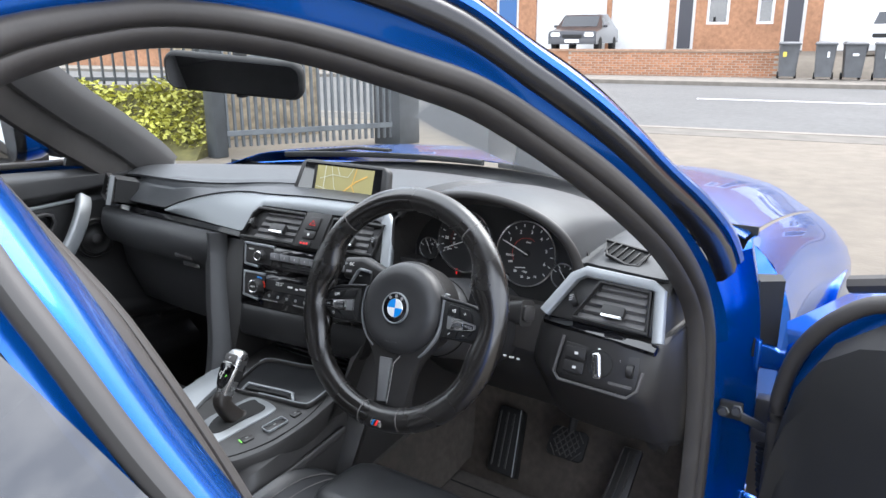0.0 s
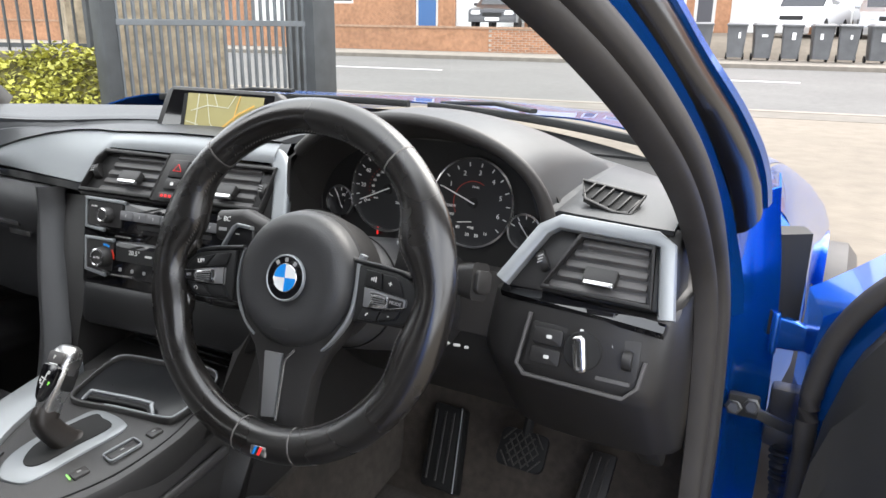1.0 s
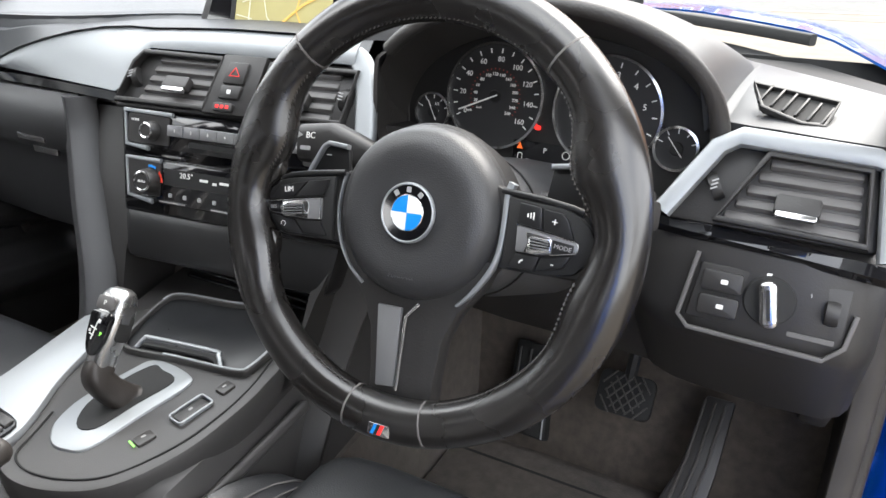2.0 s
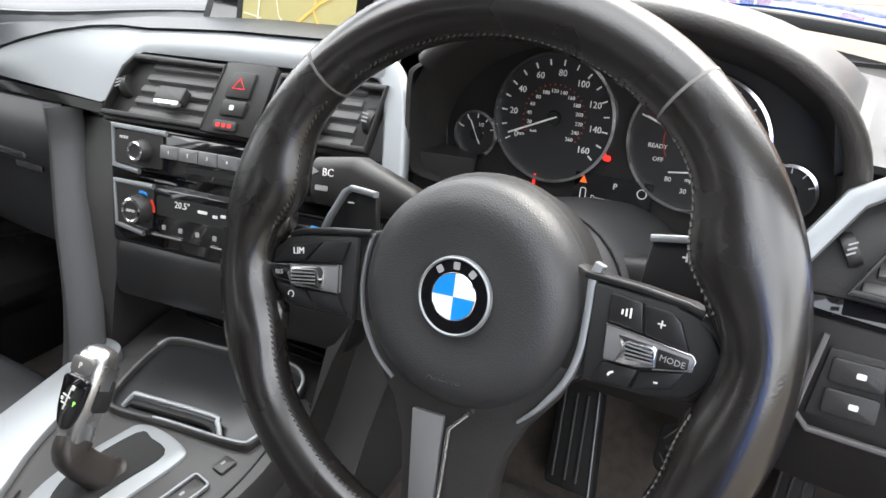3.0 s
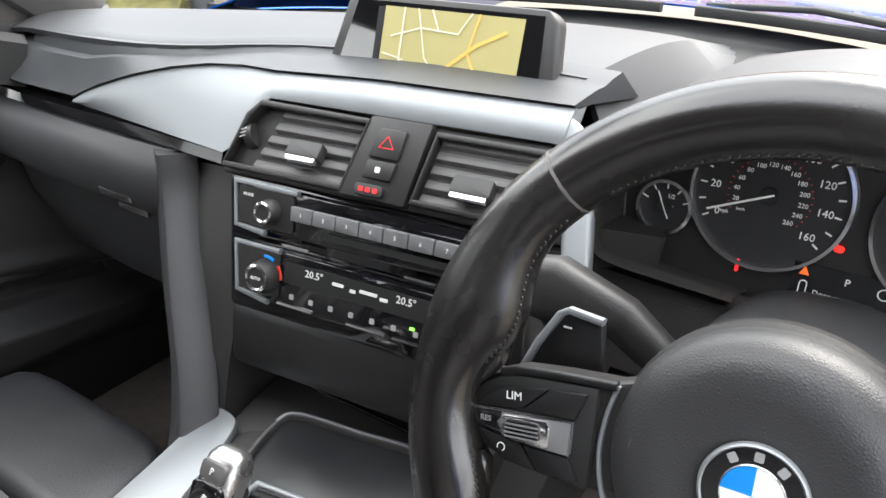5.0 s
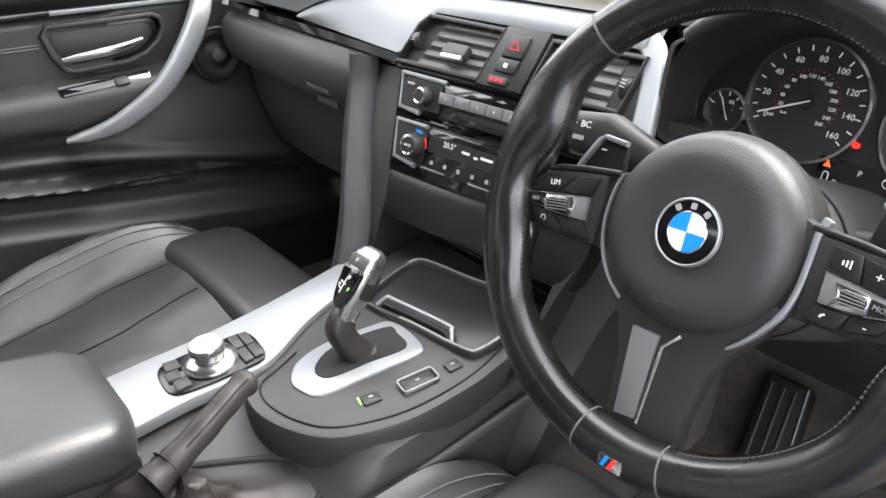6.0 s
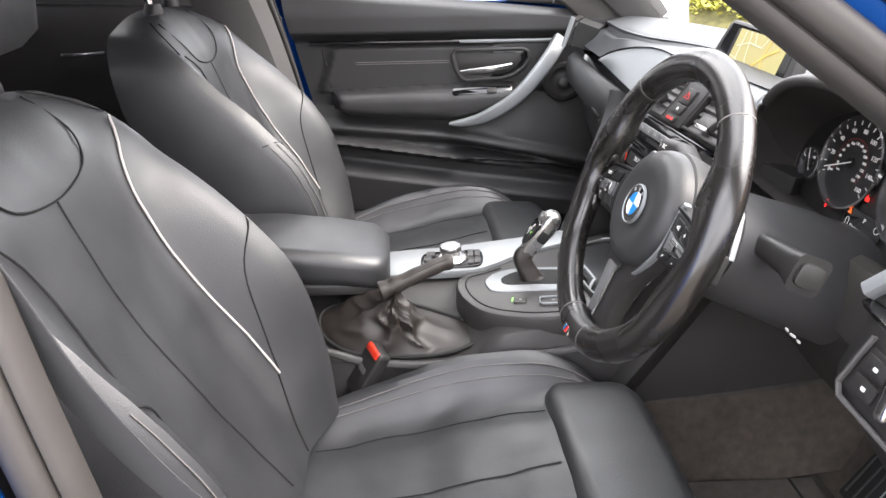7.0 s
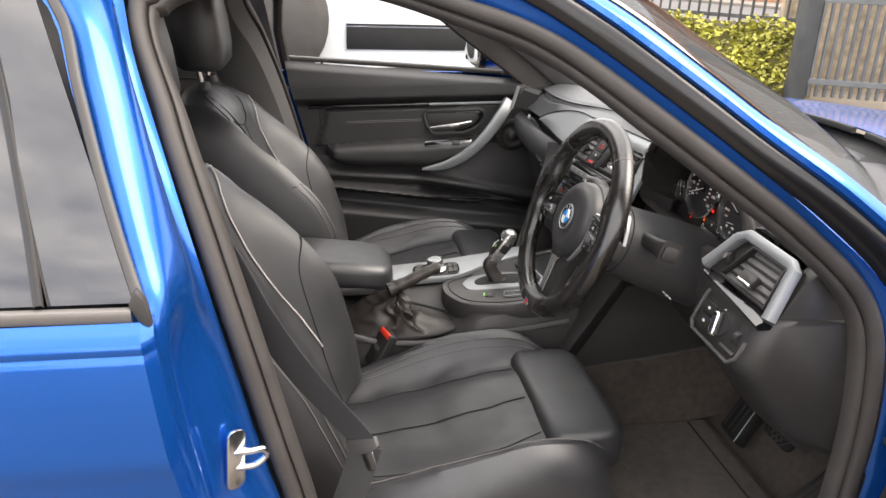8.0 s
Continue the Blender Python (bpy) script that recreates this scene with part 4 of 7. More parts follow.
WN = WH.to_3x3() @ V(0, 0, 1)
for sx in (-1, 1):
    spoke([(sx * x, y) for x, y in ((.058, .031), (.072, .0255), (.100, .0225), (.126, .0185), (.140, .012), (.158, .010), (.160, -.020), (.145, -.030), (.128, -.0335), (.082, -.0325), (.058, -.034))], -.0165, .020, HARD, "spoke")
    part("spoke_edge", sweep([WH @ V(sx * x, y, -.0145) for x, y in ((.070, .0250), (.100, .0220), (.124, .0180), (.133, .0145))], rrect(.0048, .006, .002, 3), False, WN), PADBLK, wheel)
# lower spoke: a dished fork with a satin insert and a bright line
spoke([(-.070, -.028), (.070, -.028), (.060, -.052), (.043, -.074), (.033, -.096), (.029, -.130), (.029, -.158), (-.029, -.158), (-.030, -.130), (-.034, -.096), (-.043, -.074), (-.060, -.052)], -.016, .020, HARD, "spoke")
part("spoke_insert", prism([(-.026, -.076), (-.004, -.076), (-.004, -.140), (-.021, -.142)], .004, WH @ pose(0, 0, -.0125), .001), GREYKEY, wheel)
part("spoke_line", sweep([WH @ V(x, y, -.013) for x, y in ((.012, -.070), (.001, -.082), (-.001, -.142))], rrect(.003, .004, .001, 2), False, WN), CHROME, wheel, "thin silver line on the lower spoke")
part("hub_trim", sweep(spline([WH @ V(x, y, z) for x, y, z in ((.0765, .0310, -.0165), (.0738, .0220, -.0165), (.0738, .004, -.0160), (.0725, -.018, -.0155), (.067, -.036, -.0145), (.054, -.055, -.0145), (.043, -.066, -.015))], 5), lambda t: rrect(piece([(0, .0060), (.2, .0050), (.7, .0040), (1, .0022)], t), .008, .0015, 2), False, WN), SILVER, wheel, "satin silver hub trim")
part("hub_trim", sweep(spline([WH @ V(x, y, -.0165) for x, y in ((-.0700, .0250), (-.0735, .008), (-.0740, -.012), (-.0690, -.032), (-.058, -.050), (-.044, -.062))], 5), rrect(.0024, .005, .001, 2), False, WN), SILVER, wheel, "satin silver hub trim")


def facet(name, outline, top, depth, mt, parent, label="", bev=.0009):
    """A key of the wheel, its face at the given height over the wheel's plane."""
    return part(name, prism(outline, depth, WH @ pose(0, 0, top), bev, 2), mt, parent, label)


def bead(name, pts, z, w, mt, parent, label=""):
    return part(name, sweep([WH @ V(x, y, z) for x, y in pts], rrect(w, w * 1.3, w * .3, 2), False, WN), mt, parent, label)


PADZ = -.0105
pad = part("button_pad", prism([(-.148, -.008), (-.1425, .006), (-.132, .0135), (-.118, .0165), (-.078, .0215), (-.076, -.032), (-.124, -.032), (-.140, -.0225)], .006, WH @ pose(0, 0, PADZ), .002), MATTE, wheel, "left-hand switch cluster")
facet("button", [(-.1150, .0004), (-.1023, .0148), (-.0826, .0180), (-.0866, .0038)], -.0078, .004, PADBLK, pad)
facet("button", [(-.1418, -.0048), (-.1312, .0082), (-.1036, .0144), (-.1163, .0002)], -.0078, .004, PADBLK, pad)
bar = facet("switch_bar", [(-.1440, -.0080), (-.1430, -.0062), (-.0878, .0018), (-.0869, -.0160), (-.1010, -.0170), (-.1400, -.0150)], -.0070, .005, GREYKEY, pad, "satin grey switch bar", .0012)
facet("bar_end", [(-.1432, -.0082), (-.1424, -.0066), (-.1268, -.0044), (-.1256, -.0150), (-.1392, -.0146)], -.0066, .004, STRIPBLK, bar, "", .0006)
bead("bar_edge", [(-.1436, -.0064), (-.0878, .0019), (-.0868, -.0160)], -.0072, .0009, CHROME, bar)
facet("roller_frame", [(-.1285, -.0100), (-.1248, -.0048), (-.1010, -.0014), (-.0985, -.0040), (-.0978, -.0140), (-.1000, -.0166), (-.1238, -.0172)], -.0058, .004, CHROME, bar, "bright roller surround", .0008)
rl = facet("roller", [(-.1232, -.0062), (-.1035, -.0034), (-.1022, -.0130), (-.1222, -.0160)], -.0030, .006, STRIPBLK, bar, "", .0025)
for i in range(4):
    bead("roller_rib", [(-.1222 + .0003 * i, -.0082 - .0022 * i), (-.1036 + .0003 * i, -.0056 - .0022 * i)], -.0030, .0009, GREYKEY, rl)
facet("button", [(-.1390, -.0172), (-.1140, -.0184), (-.1032, -.0298), (-.1225, -.0298)], -.0078, .004, PADBLK, pad)
facet("button", [(-.1128, -.0186), (-.0874, -.0172), (-.0800, -.0286), (-.1020, -.0298)], -.0078, .004, PADBLK, pad)
part("lettering", words("LIM", .0062, WH @ pose(-.1215, .0058, -.0076, 0, 0, 9)), WHITEINK, pad)
part("lettering", words("RES", .0042, WH @ pose(-.1352, -.0104, -.0064, 0, 0, 8)), GREYINK, pad)
part("cruise_mark", sweep([WH @ V(-.1245 + .0022 * math.cos(radians(a)), -.0235 + .0022 * math.sin(radians(a)), -.0077) for a in range(-60, 240, 30)], rrect(.0006, .0004, .0001, 1), False, WN), WHITEINK, pad)

pad = part("button_pad", prism([(.076, .0215), (.118, .0175), (.131, .0130), (.1385, .006), (.1455, -.006), (.1410, -.018), (.1310, -.0285), (.110, -.0325), (.076, -.032)][::-1], .006, WH @ pose(0, 0, PADZ), .002), MATTE, wheel, "right-hand switch cluster")
facet("button", [(.0860, .0180), (.1030, .0160), (.1052, .0002), (.0862, .0030)][::-1], -.0078, .004, PADBLK, pad)
facet("button", [(.1044, .0152), (.1190, .0136), (.1232, .0100), (.1292, -.0044), (.1066, .0000)][::-1], -.0078, .004, PADBLK, pad)
bar = facet("switch_bar", [(.0862, .0020), (.1312, -.0054), (.1328, -.0076), (.1320, -.0130), (.1040, -.0178), (.0867, -.0174)][::-1], -.0070, .005, GREYKEY, pad, "satin grey switch bar", .0012)
bead("bar_edge", [(.0862, .0021), (.1314, -.0054), (.1330, -.0078), (.1321, -.0132), (.1130, -.0164)], -.0072, .0010, CHROME, bar)
facet("roller_frame", [(.0936, -.0020), (.1120, -.0040), (.1140, -.0056), (.1136, -.0150), (.0990, -.0174), (.0930, -.0168), (.0962, -.0096)][::-1], -.0058, .004, CHROME, bar, "bright roller surround", .0008)
rl = facet("roller", [(.0975, -.0042), (.1128, -.0060), (.1132, -.0128), (.0985, -.0148)][::-1], -.0030, .006, STRIPBLK, bar, "", .0025)
for i in range(4):
    bead("roller_rib", [(.0984 + .0003 * i, -.0060 - .0022 * i), (.1124 + .0003 * i, -.0074 - .0018 * i)], -.0030, .0009, GREYKEY, rl)
facet("bar_end", [(.1142, -.0054), (.1302, -.0074), (.1300, -.0128), (.1142, -.0158)][::-1], -.0064, .004, PADBLK, bar, "", .0006)
facet("button", [(.0868, -.0186), (.1056, -.0190), (.1020, -.0296), (.0815, -.0296)][::-1], -.0078, .004, PADBLK, pad)
facet("button", [(.1068, -.0190), (.1285, -.0150), (.1232, -.0250), (.1034, -.0294)][::-1], -.0078, .004, PADBLK, pad)
part("lettering", words("MODE", .0046, WH @ pose(.1222, -.0104, -.0062, 0, 0, -7)), GREYINK, pad)
part("lettering", words("+", .0085, WH @ pose(.1140, .0066, -.0076, 0, 0, -5)), WHITEINK, pad)
part("lettering", words("-", .0085, WH @ pose(.1155, -.0225, -.0076)), WHITEINK, pad)
part("voice_mark", join(*[box((.0935 + .0022 * i, .0095, -.0076), (.0010, .0028 + .0012 * i, .0006), 0, WH) for i in range(3)]), WHITEINK, pad)
part("phone_mark", sweep([WH @ V(.0935 + .0026 * math.cos(radians(a)), -.0255 + .0026 * math.sin(radians(a)), -.0076) for a in range(90, 200, 22)], rrect(.0012, .0004, .0001, 1), False, WN), WHITEINK, pad)
PADDLE = [(.088, .004), (.1385, .004), (.1365, .0095), (.1300, .0260), (.1190, .0455), (.1140, .0485), (.094, .0462)]
for sx in (-1, 1):
    horn = [(.166 * math.cos(radians(a)), .166 * math.sin(radians(a))) for a in range(30, -31, -5)] + [(.130, -.048), (.1300, -.0345), (.1420, -.0245), (.1480, -.0085), (.1440, .0050), (.1350, .0150), (.1310, .0220), (.1320, .0340)]
    part("thumb_rest", prism([(sx * x, y) for x, y in horn][::-sx], .014, WH @ pose(0, 0, -.0050), .005, 3), RIMLEATHER, wheel, "smooth leather thumb rest")
    pd = part("shift_paddle", prism([(sx * x, y) for x, y in PADDLE][::sx], .006, WH @ pose(0, 0, -.050), .002), PADBLK, wheel, "black shift paddle")
    part("paddle_edge", sweep([WH @ V(sx * x, y, -.0490) for x, y in ((.1385, .0040), (.1362, .0105), (.1296, .0268), (.1186, .0462), (.1138, .0492), (.0935, .0470))], rrect(.0042, .007, .0015, 2), False, WN), SILVER, pd, "silver paddle edge")
    part("paddle_mark", join(*([box((sx * .114, .039, -.0495), (.0050, .0010, .0006), 0, WH)] + ([box((sx * .114, .039, -.0495), (.0010, .0050, .0006), 0, WH)] if sx > 0 else []))), WHITEINK, pd)
    part("horn_mark", join(box((sx * .053, .004, -.0012), (.0052, .0010, .0008), 0, WH), box((sx * .053 - .0030, .0042, -.0012), (.0010, .0044, .0008), 0, WH), box((sx * .053 + .0008, .0020, -.0012), (.0044, .0008, .0008), 0, WH)), TRIMGREY, airbag)
part("badge", prism(rrect(.020, .011, .002), .004, WH @ pose(0, -.1685, .0105), .001), CHROME, wheel, "small silver badge with coloured stripes")
for i, mt in enumerate((BLUEMARK, MATTE, REDLAMP)):
    part("badge_stripe", prism([(-.003, -.004), (.0, -.004), (.003, .004), (.0, .004)], .0005, WH @ pose(-.004 + .003 * i, -.1685, .011)), mt, wheel)

# steering column, stalks
COL = WH @ pose(0, 0, -.05)
column = thing("steering_column", (.372, .15, .76), "dark grey steering column shroud with two stalks", "column")
part("shroud", loft([[COL @ V(x * k, y * k + dy, z) for x, y in rrect(.146, .124, .0615, 9)] for z, k, dy in ((-.012, .74, -.006), (-.018, .86, -.006), (-.028, .95, -.007), (-.05, 1.0, -.008), (-.08, 1.03, -.010), (-.12, 1.07, -.010), (-.16, 1.11, -.01), (-.24, 1.16, -.012))]), SOFT, column)
part("shroud_seam", sweep([COL @ V(x * 1.005, y * 1.005 - .008, -.045) for x, y in rrect(.146, .124, .0615, 9)], rrect(.0014, .002, .0004, 1), True, WH.to_3x3() @ V(0, 0, 1)), SEAM, column, "thin shroud joint")
st = part("stalk", sweep([COL @ V(-.05, .004, -.066), COL @ V(-.10, .040, -.055), COL @ V(-.145, .050, -.05), COL @ V(-.176, .049, -.046)], lambda t: rrect(lerp(.022, .042, sstep(.2, .55, t)) - .006 * sstep(.9, 1, t), lerp(.024, .036, sstep(.2, .5, t)), .010, 3), False, WH.to_3x3() @ V(0, 0, 1)), HARD, column, "black indicator stalk")
st = part("stalk", sweep([COL @ V(.06, .016, -.075), COL @ V(.125, .018, -.075), COL @ V(.154, .018, -.072)], lambda t: rrect(.024 + .016 * sstep(.3, .8, t), .024 + .012 * sstep(.3, .8, t), .008, 3), False, WH.to_3x3() @ V(0, 0, 1)), HARD, column, "black wiper stalk")
part("stalk_end", prism(rrect(.024, .026, .006, 3), .008, axes(COL @ V(.160, .018, -.0705), COL.to_3x3() @ V(0, 1, 0), COL.to_3x3() @ V(1, 0, .2)), .002), HARD, st, "black stalk end button")
part("lettering", words("BC", .0085, COL @ pose(-.158, .056, -.0275)), WHITEINK, column)
part("stalk_mark", prism([(-.003, -.003), (.003, 0), (-.003, .003)], .0004, COL @ pose(-.170, .056, -.0275)), GREYINK, column)
part("stalk_mark", prism(rrect(.012, .004, .001), .0004, COL @ pose(-.163, .044, -.0275)), GREYINK, column)
for i in range(3):
    part("shroud_mark", prism(rrect(.005 + .003 * (i == 1), .004, .001), .0006, axes((.474 + .012 * i, .150, .755), (1, .3, 0), (.35, -.8, -.35))), WHITEINK, column)


# ---------- radio and climate units ----------
RAD = STACK @ pose(0, .030, .0)
radio = thing("radio_unit", RAD.translation, "gloss black radio with knob and preset buttons", "radio")
part("panel", prism([(-.142, -.020), (.150, -.020), (.158, .022), (-.146, .022)], .012, RAD, .002), GLOSS, radio)
part("bezel", sweep([RAD @ V(x, y, .001) for x, y in ((-.070, .022), (-.143, .023), (-.139, -.018), (-.105, -.021))], rrect(.0055, .005, .0015, 2), False, RAD.to_3x3() @ V(0, 0, 1)), SILVER, radio)
part("knob_plate", prism(rrect(.064, .034, .003), .003, RAD @ pose(-.106, .002, .002)), HARD, radio)
part("knob", lathe([(0, .012), (.009, .012), (.0105, .010), (.012, 0)], RAD @ pose(-.099, .001, .002), 32), HARD, radio)
part("knob_ring", lathe([(.007, .0125), (.0085, .0135), (.010, .0125)], RAD @ pose(-.099, .001, .002), 32, False), CHROME, radio)
for i in range(8):
    part("preset_button", prism(rrect(.0235, .013, .001), .006, RAD @ pose(-.064 + .0245 * i, .004, .004), .001), GREYKEY, radio)
    part("number", words(str(i + 1), .005, RAD @ pose(-.064 + .0245 * i, .004, .0046)), WHITEINK, radio)
part("slot", prism(rrect(.13, .006, .002), .002, RAD @ pose(.02, -.010, .001)), MATTE, radio)
part("knob_plate", prism(rrect(.040, .034, .003), .003, RAD @ pose(.135, .002, .002)), HARD, radio)
part("lettering", words("MODE", .0042, RAD @ pose(-.126, .012, .0026)), WHITEINK, radio)

CLI = STACK @ pose(0, -.028, .0)
climate = thing("climate_panel", CLI.translation, "gloss black climate panel with two round knobs", "climate control")
part("panel", prism([(-.135, -.028), (.142, -.028), (.150, .024), (-.142, .024)], .012, CLI, .002), GLOSS, climate)
part("bezel", sweep([CLI @ V(x, y, .001) for x, y in ((-.085, .024), (-.138, .024), (-.133, -.022), (-.096, -.027))], rrect(.0055, .005, .0015, 2), False, CLI.to_3x3() @ V(0, 0, 1)), SILVER, climate)
part("knob_plate", prism(rrect(.050, .042, .003), .003, CLI @ pose(-.110, .001, .002)), HARD, climate)
for x in (-.100, .112):
    kn = part("knob", lathe([(0, .014), (.012, .014), (.0145, .010), (.016, 0)], CLI @ pose(x, -.002, .002), 36), HARD, climate)
    part("knob_ring", lathe([(.0095, .0145), (.011, .0155), (.013, .0145)], CLI @ pose(x, -.002, .002), 36, False), CHROME, kn)
    part("lettering", words("AUTO", .0042, CLI @ pose(x, -.002, .0165)), WHITEINK, kn)
    for mt, a0, a1 in ((BLUEMARK, 62, 100), (REDBTN, 0, 45)):
        part("temperature_arc", sweep([CLI @ V(x + .0185 * math.cos(radians(a)), -.002 + .0185 * math.sin(radians(a)), .003) for a in range(a0, a1, 6)], rrect(.003, .001, .0003, 1), False, CLI.to_3x3() @ V(0, 0, 1)), mt, kn)
part("display", prism(rrect(.168, .020, .001), .001, CLI @ pose(.004, .006, .0008)), MATTE, climate)
part("lettering", words("20.5°", .0095, CLI @ pose(-.046, .010, .0014)), WHITEINK, climate)
part("lettering", words("20.5°", .0095, CLI @ pose(.050, .010, .0014)), WHITEINK, climate)
for i, w in enumerate((.012, .006, .018, .008)):
    part("display_mark", prism(rrect(w, .003, .0008), .0005, CLI @ pose(-.020 + .016 * i, .008 - .002 * (i % 2), .0014)), WHITEINK, climate)
for i in range(7):
    part("button_mark", prism(rrect(.005, .005, .001), .0005, CLI @ pose(-.070 + .022 * i, -.016, .0006)), GREYINK, climate)
part("green_lamp", prism(rrect(.005, .003, .0008), .0005, CLI @ pose(.058, -.012, .0006)), GREENLAMP, climate)
for x in (-.066, .012, .060):
    part("silver_line", prism(rrect(.040, .0022, .0006), .002, CLI @ pose(x, -.025, .001)), CHROME, climate)
part("silver_line", prism(rrect(.030, .0022, .0006), .002, STACK @ pose(-.070, .003, .001)), CHROME, climate)
part("silver_line", prism(rrect(.030, .0022, .0006), .002, STACK @ pose(.060, .003, .001)), CHROME, climate)

# ---------- centre console ----------
con = thing("centre_console", (0, -.05, .28), "dark centre console with silver top panel and cubby tray", "console")


def cz(y):
    """Height of the console's top."""
    return piece([(-.45, .553), (-.30, .553), (-.10, .570), (.05, .592), (.14, .612), (.20, .64)], y)


# side cheeks from the dashboard down to the tunnel
for sx, x0, x1, y0 in ((-1, -.248, -.150, .165), (1, .212, .150, .25)):
    path = [V(x0, y0 + .012, .850), V(x0 - .006 * sx, y0 + .004, .80), V(lerp(x0, x1, .40), y0 - .03, .72), V(lerp(x0, x1, .8), y0 - .067, .63), V(x1, y0 - .105, .55), V(x1, y0 - .165, .45)]
    part("side_cheek", sweep(spline(path, 6), rrect(.040, .06, .005, 2), False, (sx, .6, 0)), SOFT if sx < 0 else HARD, con)
# panels that fill the space between the cheeks and the stack
for sx, x0, x1, x2, y0 in ((-1, -.240, -.142, -.130, .170), (1, .205, .150, .150, .25)):
    secs = []
    for k, z in ((0, .84), (.35, .76), (.7, .67), (1, .57)):
        xo = lerp(x0, x1, k)
        yy = lerp(y0 + .012, .075, k)
        secs.append([V(xo, yy, z), V(x2, yy - .004 * (1 - k) + .012, z), V(x2, yy + .10, z), V(xo, yy + .10, z)])
    part("cheek_filler", loft(secs), HARD, con)
# body below: full width round the selector, hollowed beside the handbrake
secs = []
for y, wl_, wr, low in ((.60, .13, .14, 0), (.30, .13, .14, 0), (.16, .135, .145, 0), (.04, .14, .150, 0), (-.04, .137, .150, 0), (-.08, .135, .149, 0), (-.105, .133, .146, .12), (-.125, .13, .143, .45), (-.145, .13, .141, .80), (-.17, .128, .139, 1), (-.22, .126, .138, 1), (-.30, .12, .134, 1), (-.50, .12, .128, 1)):
    z = cz(y) - .010
    high_ = ((-wl_, z - .012), (-wl_ + .012, z), (-.02, z), (.055, z), (wr - .030, z - .001), (wr - .006, z - .010), (wr + .008, z - .050), (wr + .018, .40), (wr + .022, .28), (-wl_ - .02, .28), (-wl_ - .012, z - .06))
    low_ = ((-wl_, z - .012), (-wl_ + .012, z), (-.024, z - .003), (.022, z - .026), (.066, .512), (.104, .500), (wr, .497), (wr + .010, .40), (wr + .016, .28), (-wl_ - .02, .28), (-wl_ - .012, z - .06))
    secs.append([V(lerp(a, c, low), y, lerp(b, d, low)) for (a, b), (c, d) in zip(high_, low_)])
part("body", loft(secs), CONSOLE, con)


part("side_ridge", sweep(spline([V(.120, -.45, .530), V(.130, -.36, .512), V(.136, -.319, .502), V(.141, -.25, .497), V(.145, -.20, .498), V(.153, -.13, .510), V(.161, .0, .530), V(.166, .10, .547)], 6), lambda t: rrect(.014, .010, .004, 3), False, (1, 0, .3)), CONSOLE, con, "raised side moulding")


def deck(poly, lift, thick, mt, name, parent=None, label="", bev=.003):
    """A plate that follows the console's top; poly: (x, y) outline."""
    bm = prism(poly, thick, None, 0)
    for v in bm.verts:
        v.co.z += cz(v.co.y) + lift
    bevel(bm, bev, 2)
    return part(name, bm, mt, parent or con, label)


silver = spline([(-.146, .092, 0), (-.128, .101, 0), (-.108, .096, 0), (-.098, .075, 0), (-.088, .025, 0), (-.070, -.040, 0), (-.047, -.088, 0), (-.036, -.125, 0), (-.040, -.20, 0), (-.046, -.30, 0), (-.132, -.30, 0), (-.137, -.12, 0), (-.143, .0, 0)], 4, True)
deck([(p.x, p.y) for p in silver], .010, .016, SILVER, "silver_panel", None, "satin aluminium console panel", .004)
drv = spline([(-.094, .10, 0), (.02, .118, 0), (.136, .130, 0), (.150, .06, 0), (.149, .0, 0), (.138, -.060, 0), (.106, -.120, 0), (.062, -.148, 0), (.015, -.158, 0), (-.024, -.148, 0), (-.036, -.118, 0), (-.050, -.084, 0), (-.073, -.036, 0), (-.088, .03, 0)], 4, True)
deck([(p.x, p.y) for p in drv], .004, .046, CONSOLE, "selector_plate", None, "dark satin selector plate", .007)
ring_ = [(p.x, p.y) for p in spline([(.131, .10, 0), (.139, .04, 0), (.137, -.01, 0), (.126, -.058, 0), (.097, -.110, 0), (.060, -.134, 0), (.016, -.143, 0), (-.014, -.134, 0), (-.024, -.110, 0), (-.036, -.076, 0)], 4)]
part("plate_joint", tube([V(x, y, cz(y) + .0046) for x, y in ring_], .0012, 6), SEAM, con)
deck([(p.x, p.y) for p in spline([(.006, -.108, 0), (.030, -.108, 0), (.050, -.096, 0), (.062, -.040, 0), (.074, .014, 0), (.066, .028, 0), (.030, .034, 0), (.002, .030, 0), (-.008, .010, 0), (-.022, -.048, 0), (-.016, -.088, 0)], 4, True)], .0085, .008, SILVER, "gear_surround", None, "satin silver gear lever surround", .004)
deck([(p.x, p.y) for p in spline([(.010, -.080, 0), (.034, -.076, 0), (.046, -.030, 0), (.056, .012, 0), (.030, .020, 0), (.010, .018, 0), (-.006, -.044, 0)], 4, True)], .0100, .004, MATTE, "gear_well", None, "", .0)
# cubby tray with raised satin rim, dark lid and handle
tray = spline([(-.066, .112, 0), (-.050, .130, 0), (.020, .140, 0), (.092, .149, 0), (.120, .138, 0), (.127, .105, 0), (.124, .062, 0), (.108, .050, 0), (.030, .040, 0), (-.030, .030, 0), (-.052, .036, 0), (-.062, .062, 0)], 4, True)
deck([(p.x, p.y) for p in tray], .0075, .004, TRAYLID, "tray_lid", None, "dark sliding tray lid", .001)
part("tray_rim", sweep([V(p.x, p.y, cz(p.y) + .0095) for p in tray], rrect(.0055, .010, .0022, 3), True), CONSOLE, con)
part("tray_rim_edge", sweep([V(p.x, p.y, cz(p.y) + .0145) for p in tray[:34]], rrect(.0032, .0022, .0009, 2), False), SILVER, con, "satin tray rim edge")
